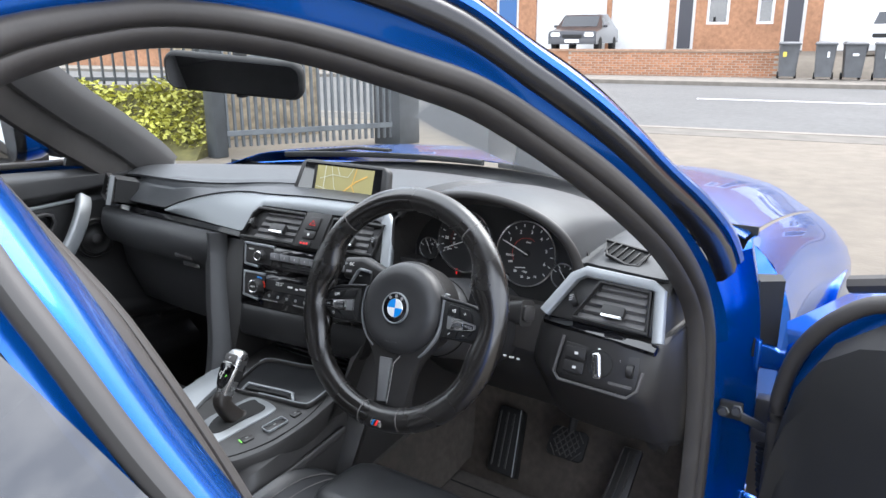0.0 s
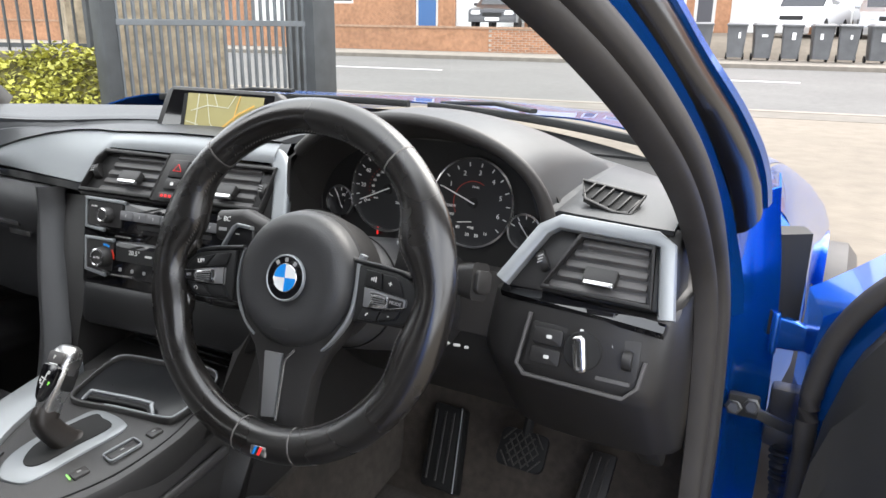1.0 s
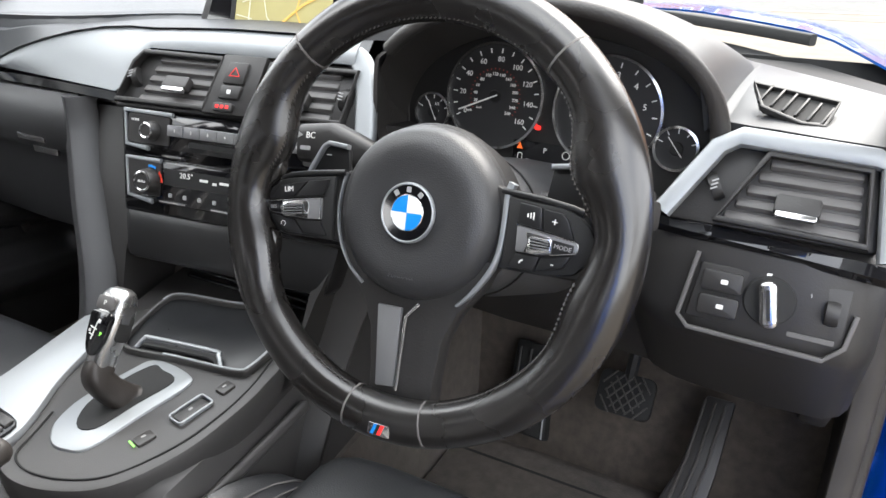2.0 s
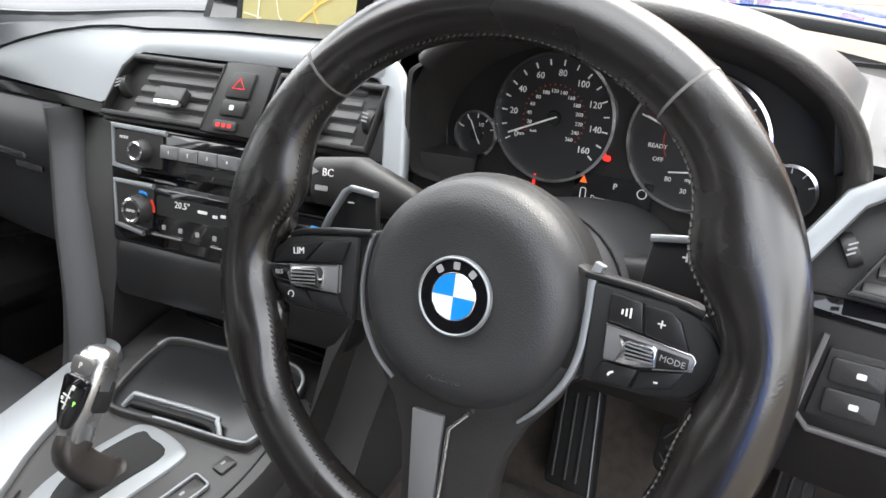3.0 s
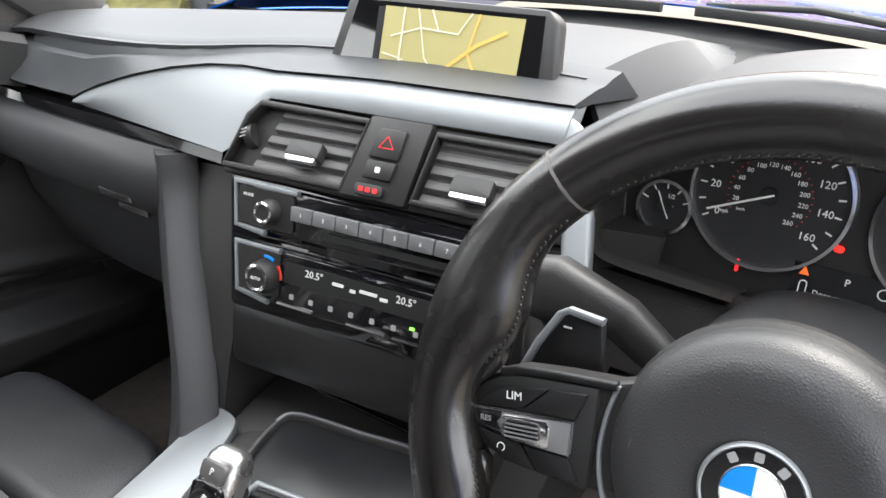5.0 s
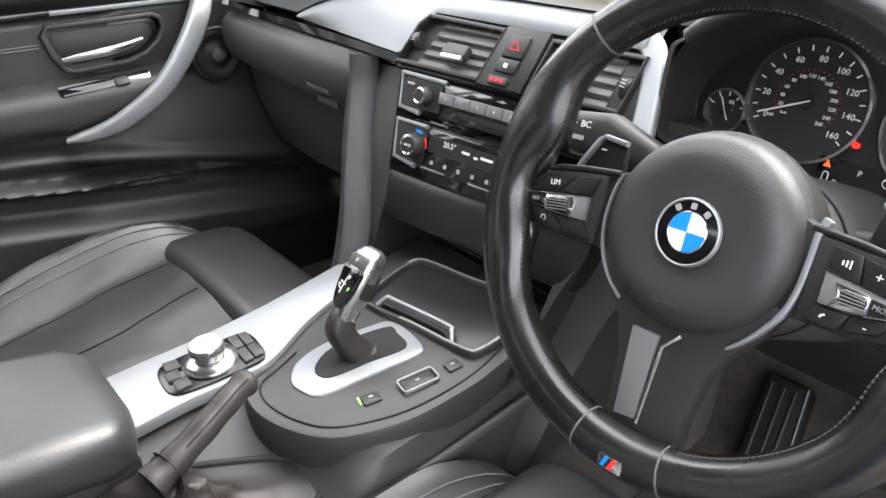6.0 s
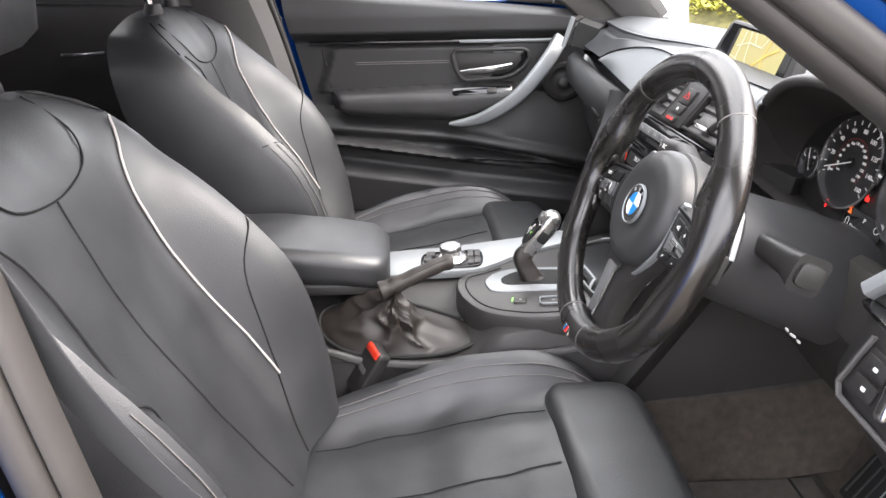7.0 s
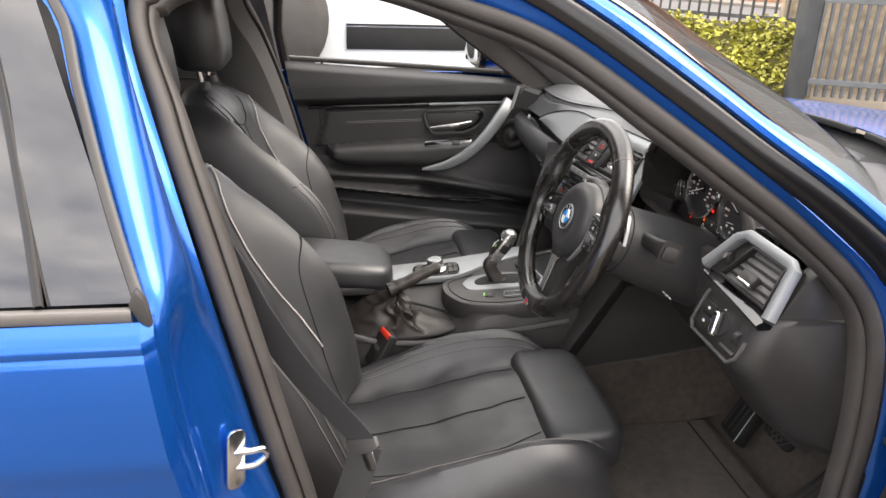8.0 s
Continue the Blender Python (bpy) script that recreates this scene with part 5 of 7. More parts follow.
part("tray_handle", sweep(spline([(-.034, .038, cz(.04) + .008), (-.028, .048, cz(.05) + .016), (-.018, .051, cz(.05) + .017), (.068, .062, cz(.06) + .017), (.080, .058, cz(.06) + .016), (.090, .050, cz(.05) + .010)], 5), rrect(.0055, .0050, .002, 3), False), SILVER, con, "satin tray handle")
# matte black strip added below the handle in place of its shade
part("handle_shade", sweep(spline([(-.026, .044, cz(.04) + .011), (.066, .056, cz(.06) + .011), (.084, .050, cz(.05) + .010)], 4), rrect(.008, .006, .002, 2), False), MATTE, con)
for i in range(8):
    part("cubby_rib", box((.03, .160 + .004 * i, .634 + .0085 * i), (.20, .004, .004), .001), STRIPBLK, con)
BM = [axes((x, y, cz(y) + .0085), (dx, 1, .12), (0, -.13, 1)) for x, y, dx in ((.091, -.062, .30), (.1065, -.012, .18), (.115, .030, .14))]
for m, w in zip(BM, (.020, .036, .018)):
    key = part("button", prism(rrect(w, .015, .0025), .006, m, .0015), CONSOLE, con)
    part("button_mark", prism(rrect(.005, .003, .001), .0004, m @ pose(0, .001, .0006)), GREYINK, key)
part("button_lamp", prism(rrect(.002, .012, .0006), .0006, BM[0] @ pose(-.013, 0, .0004)), GREENLAMP, con)
part("button_rim", sweep([BM[1] @ V(x, y, 0) for x, y in rrect(.042, .021, .004, 3)], rrect(.0024, .004, .0008, 2), True), SILVER, con)

# gear lever: leather stem, satin head with a gloss face
gear = thing("gear_lever", (.022, -.035, .575), "silver and black electronic gear lever with leather boot", "gear lever")
KM = axes((.011, -.030, .680), (1, 0, .02), (0, -.84, .54))
STEM = spline([V(.024, -.028, .584), V(.022, -.034, .594), V(.018, -.043, .608), V(.015, -.049, .624), KM @ V(0, -.046, -.016)], 5)
part("boot", sweep(STEM, lambda t: rrect(piece([(0, .034), (.10, .029), (.4, .0265), (1, .0245)], t), piece([(0, .040), (.10, .035), (.4, .031), (1, .029)], t), piece([(0, .012), (.4, .010), (1, .008)], t), 4), False, (0, 1, .1)), GAITER, gear, "creased leather boot")
secs = []
for y, w, d, zc in ((-.074, .0130, .016, -.0200), (-.060, .0210, .0250, -.0185), (-.046, .0238, .0275, -.0165), (-.032, .0265, .0290, -.0150), (-.016, .0330, .0320, -.0152), (.004, .0362, .0335, -.0160), (.020, .0368, .0310, -.0160), (.030, .0345, .0255, -.0165), (.036, .0275, .0180, -.0170), (.039, .0160, .0090, -.0175)):
    secs.append([KM @ V(a, y, zc + b) for a, b in rrect(w, d, min(w, d) * .36, 4)])
part("grip", loft(secs), GRIPSILVER, gear, "satin silver grip")
face = [(p.x, p.y) for p in spline([(-.0135, .0105, 0), (.0135, .0105, 0), (.0150, -.002, 0), (.0132, -.018, 0), (.0085, -.031, 0), (0, -.036, 0), (-.0085, -.031, 0), (-.0132, -.018, 0), (-.0150, -.002, 0)], 3, True)]
part("grip_face", prism(face, .006, KM @ pose(0, 0, .0016), .0012), GLOSS, gear, "gloss black grip face")
part("park_button", prism(rrect(.0265, .0150, .004), .006, KM @ pose(0, .0205, .0006), .0015), TRIMGREY, gear)
part("lettering", words("P", .0075, KM @ pose(0, .0205, .0010)), WHITEINK, gear)
part("side_key", prism(rrect(.018, .030, .005), .003, axes(KM @ V(.0180, -.002, -.018), KM.to_3x3() @ V(0, 0, -1), KM.to_3x3() @ V(1, 0, 0)), .001), MATTE, gear)
part("shift_diagram", join(*[box((x, y, .0020), (a, b, .0005), 0, KM @ pose(0, 0, 0, 0, 0, -10)) for x, y, a, b in ((-.001, -.010, .0014, .020), (-.003, -.008, .010, .0013), (-.003, -.015, .007, .0013), (.001, .001, .004, .004), (-.007, -.012, .003, .003))]), WHITEINK, gear)
part("lettering", words("P", .0062, KM @ pose(.0075, -.012, .0020)), GREENLAMP, gear)

# rotary controller between two groups of keys
rc = thing("rotary_controller", (-.078, -.160, .58), "round silver rotary controller with dark keys around", "controller")
RC = axes((-.078, -.160, cz(-.160) + .0115), (1, -.10, 0), (0, -.10, 1))
part("plate", prism([(p.x, p.y) for p in spline([(-.030, .052, 0), (0, .058, 0), (.030, .052, 0), (.034, .02, 0), (.034, -.02, 0), (.028, -.050, 0), (0, -.056, 0), (-.028, -.050, 0), (-.034, -.02, 0), (-.034, .02, 0)], 3, True)], .005, RC @ pose(0, 0, .002), .002), STRIPBLK, rc)
for x0, x1, y0, y1 in ((-.029, -.001, .030, .041), (.001, .029, .030, .041), (-.027, -.001, .0425, .053), (.001, .027, .0425, .053), (-.029, -.010, -.046, -.030), (-.009, .009, -.050, -.034), (.010, .029, -.046, -.030)):
    part("key", prism([(x0, y0), (x1, y0), (x1 * .95, y1), (x0 * .95, y1)], .004, RC @ pose(0, 0, .0055), .0012), CONSOLE, rc)
part("knob_base", lathe([(0, 0), (.0305, 0), (.031, .003), (.029, .006), (.0245, .0078), (.021, .0095), (.017, .0105)], RC @ pose(0, 0, .002), 48), GRIPSILVER, rc, "stepped satin silver collar")
part("knob", lathe([(.0160, .009), (.0164, .015), (.0186, .0165), (.0192, .0175), (.0192, .0245), (.0180, .0262), (0, .0262)], RC @ pose(0, 0, .002), 48), GRIPSILVER, rc, "satin silver knob")
part("knob_top", lathe([(0, .0272), (.0135, .0270), (.0155, .0264), (.0160, .0254)], RC @ pose(0, 0, .002), 48), SILVER, rc, "brushed knob top")
part("knurling", join(*[box((.0193, 0, .023), (.0008, .0012, .006), 0, RC @ pose(0, 0, 0, 0, 0, 7.5 * i)) for i in range(48)]), TRIMGREY, rc)

# armrest and handbrake
arm = thing("armrest", (-.02, -.42, .58), "padded black leather centre armrest", "armrest")
secs = []
for y, k, zz in ((-.272, .6, .590), (-.280, .86, .596), (-.30, 1.0, .603), (-.36, 1.03, .612), (-.46, 1.04, .622), (-.58, 1.0, .622), (-.60, .7, .618)):
    secs.append([V(-.045 + x * k, y, zz + h * (.75 + .25 * k)) for x, h in rrect(.175, .062, .022, 5)])
part("pad", loft(secs), LEATHER, arm)
secs = []
for y, k in ((-.278, .9), (-.30, 1.0), (-.45, 1.03), (-.58, 1.0)):
    secs.append([V(-.045 + x * k, y, .578 + h) for x, h in rrect(.166, .022, .006, 3)])
part("base", loft(secs), HARD, arm)
hb = thing("handbrake", (.07, -.28, .50), "handbrake lever in a wrinkled black leather gaiter", "handbrake")
LEV = [V(.085, -.288, .600), V(.079, -.262, .609), V(.068, -.225, .622), V(.054, -.190, .632), V(.047, -.172, .634)]
part("lever", sweep(spline(LEV, 6), lambda t: circle(piece([(0, .0165), (.12, .0150), (.35, .0132), (.8, .0125), (.90, .0140), (.96, .013), (1, .008)], t) + .0005 * math.sin(t * 31), 16), False), GAITER, hb, "leather-wrapped lever")
part("lever_seam", tube([p + V(.008, .002, .0098) for p in spline(LEV, 6)[3:-3]], .0010, 6), SEAM, hb)
FOOT = spline([V(.086, -.126, .520), V(.110, -.140, .512), V(.124, -.195, .503), V(.126, -.265, .502), V(.116, -.335, .504), V(.072, -.385, .513), V(.022, -.385, .530), V(.006, -.32, .540), V(.012, -.25, .537), V(.036, -.185, .530), V(.062, -.140, .524)], 6, True)
KNEE = V(.083, -.285, .603)
AX = (LEV[2] - LEV[0]).normalized()
SIDE_ = AX.cross(V(0, 0, 1)).normalized()
UP_ = SIDE_.cross(AX)
secs = []
for i in range(33):
    t = i / 32
    ring = []
    for j, f in enumerate(FOOT):
        a = math.atan2(f.x - .066, f.y + .265)
        front = max(0.0, math.cos(a)) ** 2
        top = KNEE + SIDE_ * (.0158 * math.sin(a)) + UP_ * (.0150 * math.cos(a)) + AX * .016
        e = t ** lerp(.95, .48, front)
        h = t ** lerp(.85, 1.7, front)
        p = V(lerp(f.x, top.x, e), lerp(f.y, top.y, e), lerp(f.z, top.z, h))
        o = V(p.x - lerp(.066, .083, t), p.y + lerp(.265, .285, t), .25 * (p.z - .5)).normalized()
        w = math.sin(math.pi * min(t * 1.05, 1)) ** .7
        ridge = 1 - 2 * abs(noise.noise(V(math.cos(a) * 1.5 + 3.1 * t, math.sin(a) * 1.5 - 1.2 * t, 2.4 * t + .6)))
        fold = 1 - 2 * abs(math.sin(3.0 * a + 2.6 * t + 1.6 * noise.noise(V(math.cos(a), math.sin(a), t * 2.0))))
        ring.append(p + o * w * (.010 * ridge + .0055 * fold - .004))
    secs.append(ring)
part("gaiter", loft(secs), GAITER, hb, "creased leather gaiter")
part("gaiter_frame", tube([p + V(0, 0, .001) for p in FOOT], .0035, 8, True), MATTE, hb)

# ---------- seats ----------
def seat(cx, sx, name_label):
    """A sports seat with soft dents in its leather; sx: +1 where the gearbox tunnel lies towards smaller x."""
    s = thing("sports_chair", (cx, -.25, .28), name_label, "car seat", "front seats")

    def back(u, v, out=0.0):
        """Front face of the backrest. u: -1..1 across, v: 0..1 upwards."""
        h = v
        y = lerp(-.385, -.640, h) - .018 * math.sin(math.pi * h)
        z = lerp(.440, .955, h)
        w = curve([(0, .195), (.2, .222), (.5, .228), (.8, .224), (.93, .216), (1, .188)], h)
        a = abs(u)
        bol = sstep(.50, .90, a) * curve([(0, .040), (.2, .085), (.42, .105), (.65, .070), (.85, .018), (1, 0)], h)
        bol *= .62 if u * sx > 0 and cx > 0 else 1
        bol -= .034 * max(0, (a - .86) / .14) ** 2
        ctr = -.010 * (1 - a * a) if a < 1 else 0
        ctr += .0028 * noise.noise(V(u * 3 + cx * 9, v * 7, 2.0)) + .0014 * noise.noise(V(u * 8, v * 16 + cx * 5, 5.0))
        n = V(0, .89, .45)
        t = max(0, (h - .84) / .16)
        return V(cx + u * w, y - .050 * t * t, z - .016 * t * t) + n * (bol + ctr + out) + V(0, 0, .035 * (1 - u * u) * sstep(.85, 1, h))

    def backside(u, v):
        p = back(u * .96, v)
        base = back(0, v)
        t = max(0, (v - .84) / .16)
        return V(p.x, base.y - .115 + .062 * t * t, base.z - .055 + .048 * t + (p.z - base.z) * lerp(.5, .8, t))

    nu, nv = 36, 26
    bm = bmesh.new()
    fr = [[bm.verts.new(back(-1 + 2 * i / nu, j / nv)) for j in range(nv + 1)] for i in range(nu + 1)]
    bk = [[bm.verts.new(backside(-1 + 2 * i / nu, j / nv)) for j in range(nv + 1)] for i in range(nu + 1)]
    for i in range(nu):
        for j in range(nv):
            bm.faces.new((fr[i][j], fr[i + 1][j], fr[i + 1][j + 1], fr[i][j + 1]))
            bm.faces.new((bk[i][j], bk[i][j + 1], bk[i + 1][j + 1], bk[i + 1][j]))
        bm.faces.new((fr[i][nv], fr[i + 1][nv], bk[i + 1][nv], bk[i][nv]))
        bm.faces.new((fr[i][0], bk[i][0], bk[i + 1][0], fr[i + 1][0]))
    for j in range(nv):
        bm.faces.new((fr[0][j], fr[0][j + 1], bk[0][j + 1], bk[0][j]))
        bm.faces.new((fr[nu][j], bk[nu][j], bk[nu][j + 1], fr[nu][j + 1]))
    bmesh.ops.recalc_face_normals(bm, faces=bm.faces)
    backrest = part("backrest", bm, LEATHER, s)
    for q in (-1, 1):
        line = [(.20, .625), (.36, .60), (.52, .57), (.66, .56), (.78, .59), (.86, .70), (.92, .86)]
        path = [back(q * curve(line, v), v, .003) for v in [.20 + .71 * i / 28 for i in range(29)]]
        if q < 0:
            part("piping", tube(path, .0017, 6), PIPING, backrest, "white piping")
        else:
            part("seam", tube(path, .0014, 6), SEAM, backrest)
        part("seam", tube(spline([back(q * u, v, .0008) for u, v in ((.86, .92), (.74, .97), (.60, 1.0))], 4), .0011, 5), SEAM, backrest)
        part("seam", tube(spline([back(q * u, v, .0008) for u, v in ((.625, .20), (.60, .15), (.54, .07), (.50, .01))], 4), .0014, 5), SEAM, backrest)
        for du in (.925, .965):
            part("edge_stitching", tube([back(q * du, v, .0012) for v in [.02 + .54 * i / 20 for i in range(21)]], .0008, 5), STITCH, backrest)
        path = [back(q * u, v, .0008) for u, v in ((.635, .21), (.66, .30), (.72, .46), (.86, .55), (.985, .575))]
        part("seam", tube(spline(path, 5), .0012, 5), SEAM, backrest)
    part("seam", tube([back(curve([(.04, -.06), (.18, -.03), (.40, .05), (.60, .08), (.85, .06)], v), v, .0006) for v in [.04 + .81 * i / 24 for i in range(25)]], .0012, 5), SEAM, backrest)
    path = [back(u, v, .001) for u, v in ((-.50, .985), (-.47, .92), (-.36, .875), (-.12, .853), (.12, .853), (.38, .875), (.50, .92), (.53, .985))]
    part("seam", tube(spline(path, 5), .0013, 5), SEAM, backrest)

    def cushion(u, v, out=0.0):
        """Top of the seat. v: 0 at the back, 1 at the front."""
        y = lerp(-.400, -.045 + .095 * sstep(.56, .66, abs(u)), v)
        z = curve([(0, .425), (.3, .434), (.7, .466), (1, .492)], v)
        w = curve([(0, .225), (.4, .252), (.8, .244), (1, .222)], v)
        a = abs(u)
        bol = sstep(.52, .82, a) * curve([(0, .025), (.35, .066), (.62, .074), (.80, .062), (.93, .030), (1, -.006)], v) - .070 * max(0, (a - .80) / .20) ** 2
        soft = .0045 * noise.noise(V(u * 3.2 + cx * 7, v * 5, 1.0)) + .0022 * noise.noise(V(u * 9, v * 13 + cx * 3, 4.0))
        return V(cx + u * w, y, z + bol + soft + .010 * sstep(.5, .47, a) * (1 - (a / .5) ** 2) + out)

    bm = bmesh.new()
    nu, nv = 36, 22
    fr = [[bm.verts.new(cushion(-1 + 2 * i / nu, j / nv)) for j in range(nv + 1)] for i in range(nu + 1)]
    lo = [[bm.verts.new(V(cx + (-1 + 2 * i / nu) * .222, lerp(-.41, -.045 + .080 * sstep(.56, .66, abs(-1 + 2 * i / nu)), j / nv), .33)) for j in range(nv + 1)] for i in range(nu + 1)]
    for i in range(nu):
        for j in range(nv):
            bm.faces.new((fr[i][j], fr[i + 1][j], fr[i + 1][j + 1], fr[i][j + 1]))
        bm.faces.new((fr[i][nv], fr[i + 1][nv], lo[i + 1][nv], lo[i][nv]))
        bm.faces.new((fr[i][0], lo[i][0], lo[i + 1][0], fr[i + 1][0]))
    for j in range(nv):
        bm.faces.new((fr[0][j], fr[0][j + 1], lo[0][j + 1], lo[0][j]))
        bm.faces.new((fr[nu][j], lo[nu][j], lo[nu][j + 1], fr[nu][j + 1]))
    bmesh.ops.delete(bm, geom=[v for v in bm.verts if not v.link_faces], context="VERTS")
    bmesh.ops.recalc_face_normals(bm, faces=bm.faces)
    cush = part("cushion", bm, LEATHER, s)
    for q in (-1, 1):
        part("seam", tube([cushion(q * .50, v, .001) for v in [.04 + .95 * i / 20 for i in range(21)]], .0010, 5), SEAM, cush)
        for du in (.70, .745):
            part("stitching", tube([cushion(q * du, v, .0014) for v in [.03 + .97 * i / 20 for i in range(21)]], .0010, 5), STITCH, cush)
    part("seam", tube([cushion(.04, v, .001) for v in [.12 + .86 * i / 14 for i in range(15)]], .0012, 5), SEAM, cush)
    # thigh support
    secs = []
    for x, k in ((-.160, .50), (-.156, .72), (-.146, .88), (-.126, .97), (-.09, 1.0), (.09, 1.0), (.126, .97), (.146, .88), (.156, .72), (.160, .50)):
        secs.append([V(cx + x, .030 + yy * k - .030 * (1 - k) - .10 * x * x, .470 + zz * (.5 + .5 * k)) for yy, zz in rrect(.150, .090, .026, 6)])
    part("thigh_support", loft(secs), LEATHER, s, "extending thigh support")
    secs = []
    for x in (-.225, -.20, 0, .20, .225):
        k = 1 if abs(x) < .21 else .9
        secs.append([V(cx + x, -.17 + yy * k, .365 + zz * k) for yy, zz in rrect(.46, .10, .03, 4)])
    part("seat_base", loft(secs), HARD, s)
    for q in (-1, 1):
        part("rail", box((cx + q * .17, -.16, .30), (.03, .50, .03), .004), MATTE, s)
    # head restraint
    secs = []
    for z, k in ((1.015, .72), (1.03, .92), (1.07, 1.0), (1.13, 1.0), (1.178, .94), (1.20, .74)):
        secs.append([V(cx + x * k, -.702 - .10 * (z - 1.0) + yy * k, z) for x, yy in rrect(.285, .125, .055, 6)])
    head = part("headrest", loft(secs), LEATHER, s, "black leather headrest")
    for q in (-.06, .06):
        part("headrest_post", tube([V(cx + q, -.70, .93), V(cx + q, -.715, 1.03)], .0065, 10), CHROME, head)
        part("post_collar", lathe([(0, .014), (.013, .014), (.017, .004), (.018, -.004)], pose(cx + q, -.702, .972), 16), HARD, head)
    return s


seat(.372, 1, "black leather driver's sports seat with white piping")
seat(-.385, -1, "black leather passenger sports seat with white piping")

# floor
floor = single("car_floor", grid(lambda u, v: V(lerp(-.74, .74, u), lerp(-1.6, .62, v), .27 + .30 * sstep(.93, 1.0, v)), 30, 60, .01), CARPET, "worn brown-grey carpeted car floor", "floor", "structure")
part("tunnel", loft([[V(x, y, z) for x, z in ((-.17, .26), (-.14, .42), (.14, .42), (.17, .26))] for y in (-1.5, -.5, 0, .60)]), CARPET, floor)
part("tunnel_carpet", loft([[V(x, y, z + dz) for x, z in ((-.200, .26), (-.178, .40), (-.168, .425), (.168, .425), (.178, .40), (.200, .26))] for y, dz in ((.00, -.02), (.10, .0), (.30, .015), (.62, .06))]), CARPET, floor)


part("sill_trim", box((-.728, -.06, .335), (.030, .96, .150), .008), HARD, floor, "dark plastic sill cover")


# ---------- passenger door ----------
DOORSKIN = mat("door_card_skin", (.030, .0295, .030), .45, bump=.4, bump_scale=480, kind="voronoi", var=.12, var_scale=7, spec=.55, rough_var=.05)
pdoor = thing("passenger_door", (-.80, -.10, .30), "closed passenger door with dark trim and silver pull", "car door")


def pd(y, z, out=0.0):
    """A place on the passenger door's trim."""
    return V(-.775 + .045 * (y + .44) / .59 + out, y, z)


def bump(x, c, w):
    """A soft hump of half-width w."""
    return max(0.0, 1 - ((x - c) / w) ** 2) ** 1.5


def card_out(y, z):
    """How far the moulded door card stands out from its plane."""
    zg = .842 + .0425 * (y + .457)
    za = piece([(-.41, .722), (-.33, .732), (-.11, .748), (.10, .758), (.2, .76)], y)
    zb = piece([(-.41, .690), (-.37, .672), (-.30, .666), (-.11, .662), (.02, .690), (.10, .74)], y)
    zr = piece([(-.40, .637), (-.25, .629), (-.106, .621), (.043, .597), (.272, .560), (.42, .54)], y)
    zl = piece([(-.40, .596), (-.105, .565), (.195, .540), (.42, .52)], y)
    o = .030 * sstep(zg + .004, zg + .030, z) * (1 - .55 * sstep(zg + .06, zg + .125, z)) - .004 * bump(z, zg, .012)
    o += .009 * sstep(zg - .008, zg - .016, z) * sstep(za - .004, za + .004, z) * sstep(.02, -.02, y + .0) * sstep(-.445, -.435, y + .30 * (za - z))
    arm_ = sstep(-.418, -.385, y) * sstep(.135, .06, y)
    m = (za + zb) / 2
    o += arm_ * .056 * max(0.0, 1 - abs((z - m) / ((za - zb) / 2 + .002)) ** 3.5) ** .5
    o += .022 * sstep(zb + .004, zr, z) * sstep(zl - .006, zl + .004, z)
    o += .016 * bump(z, zr, .022)
    wedge = sstep(-.125, -.06, y)
    gr = zr - .022 - .012 * wedge
    o -= .040 * wedge * bump(z, gr, .020 + .006 * wedge) * sstep(.40, .25, y)
    o += .030 * bump(z, zl, .020)
    o += .040 * sstep(.36, .42, z) * sstep(zl - .045, zl - .085, z)
    return o - .012 * sstep(.34, .30, z)


def card_skin(u, v):
    z = lerp(.30, .958, v)
    y = lerp(-.530 + (.95 - z) * .265, .42, u)
    z += (.020 - .055 * (y + .49)) * sstep(.90, .955, z)
    return pd(y, z, card_out(y, z) - .022 * sstep(.97, 1.0, v))


part("card", grid(card_skin, 84, 170, -.006), DOORSKIN, pdoor, "moulded dark door card")
part("gloss_strip", sweep([pd(y, .8425 + .0425 * (y + .457), .006) for y in (-.462, -.2, -.09)], rrect(.009, .010, .002, 2), False, (1, 0, 0)), GLOSS, pdoor, "gloss black strip")
part("chrome_strip", sweep([pd(y, .8425 + .0425 * (y + .457), .0075) for y in (-.09, .04, .160)], rrect(.008, .010, .002, 2), False, (1, 0, 0)), SILVER, pdoor)
part("insert_seam", join(*[tube([pd(y, .791 + .048 * (y + .425) + dz, card_out(y, .80) + .001) for y in (-.425, -.33, -.22, -.115)], .0010, 6) for dz in (0, .005)]), STITCH, pdoor)
part("insert_edge", tube(spline([pd(y, z, card_out(y, z) + .001) for y, z in ((-.432, .830), (-.427, .79), (-.412, .735))], 4), .0016, 6), SEAM, pdoor)
rec = [(-.108, .825), (-.100, .838), (.066, .846), (.080, .840), (.084, .822), (.072, .800), (.050, .782), (.020, .771), (-.070, .763), (-.084, .768), (-.098, .790)]
part("handle_recess", prism(rec, .006, Matrix.Translation((.006, 0, 0)) @ axes(pd(0, 0), (.076, 1, 0), (1, -.076, 0)), .002), STRIPBLK, pdoor)
part("recess_rim", sweep([pd(y, z, .012) for y, z in rec], rrect(.009, .012, .003, 3), True, (1, 0, 0)), DOORSKIN, pdoor)
part("recess_cup", prism([(y * .86 - .006, .803 + (z - .803) * .72) for y, z in rec], .004, Matrix.Translation((.010, 0, 0)) @ axes(pd(0, 0), (.076, 1, 0), (1, -.076, 0)), .003), HARD, pdoor)
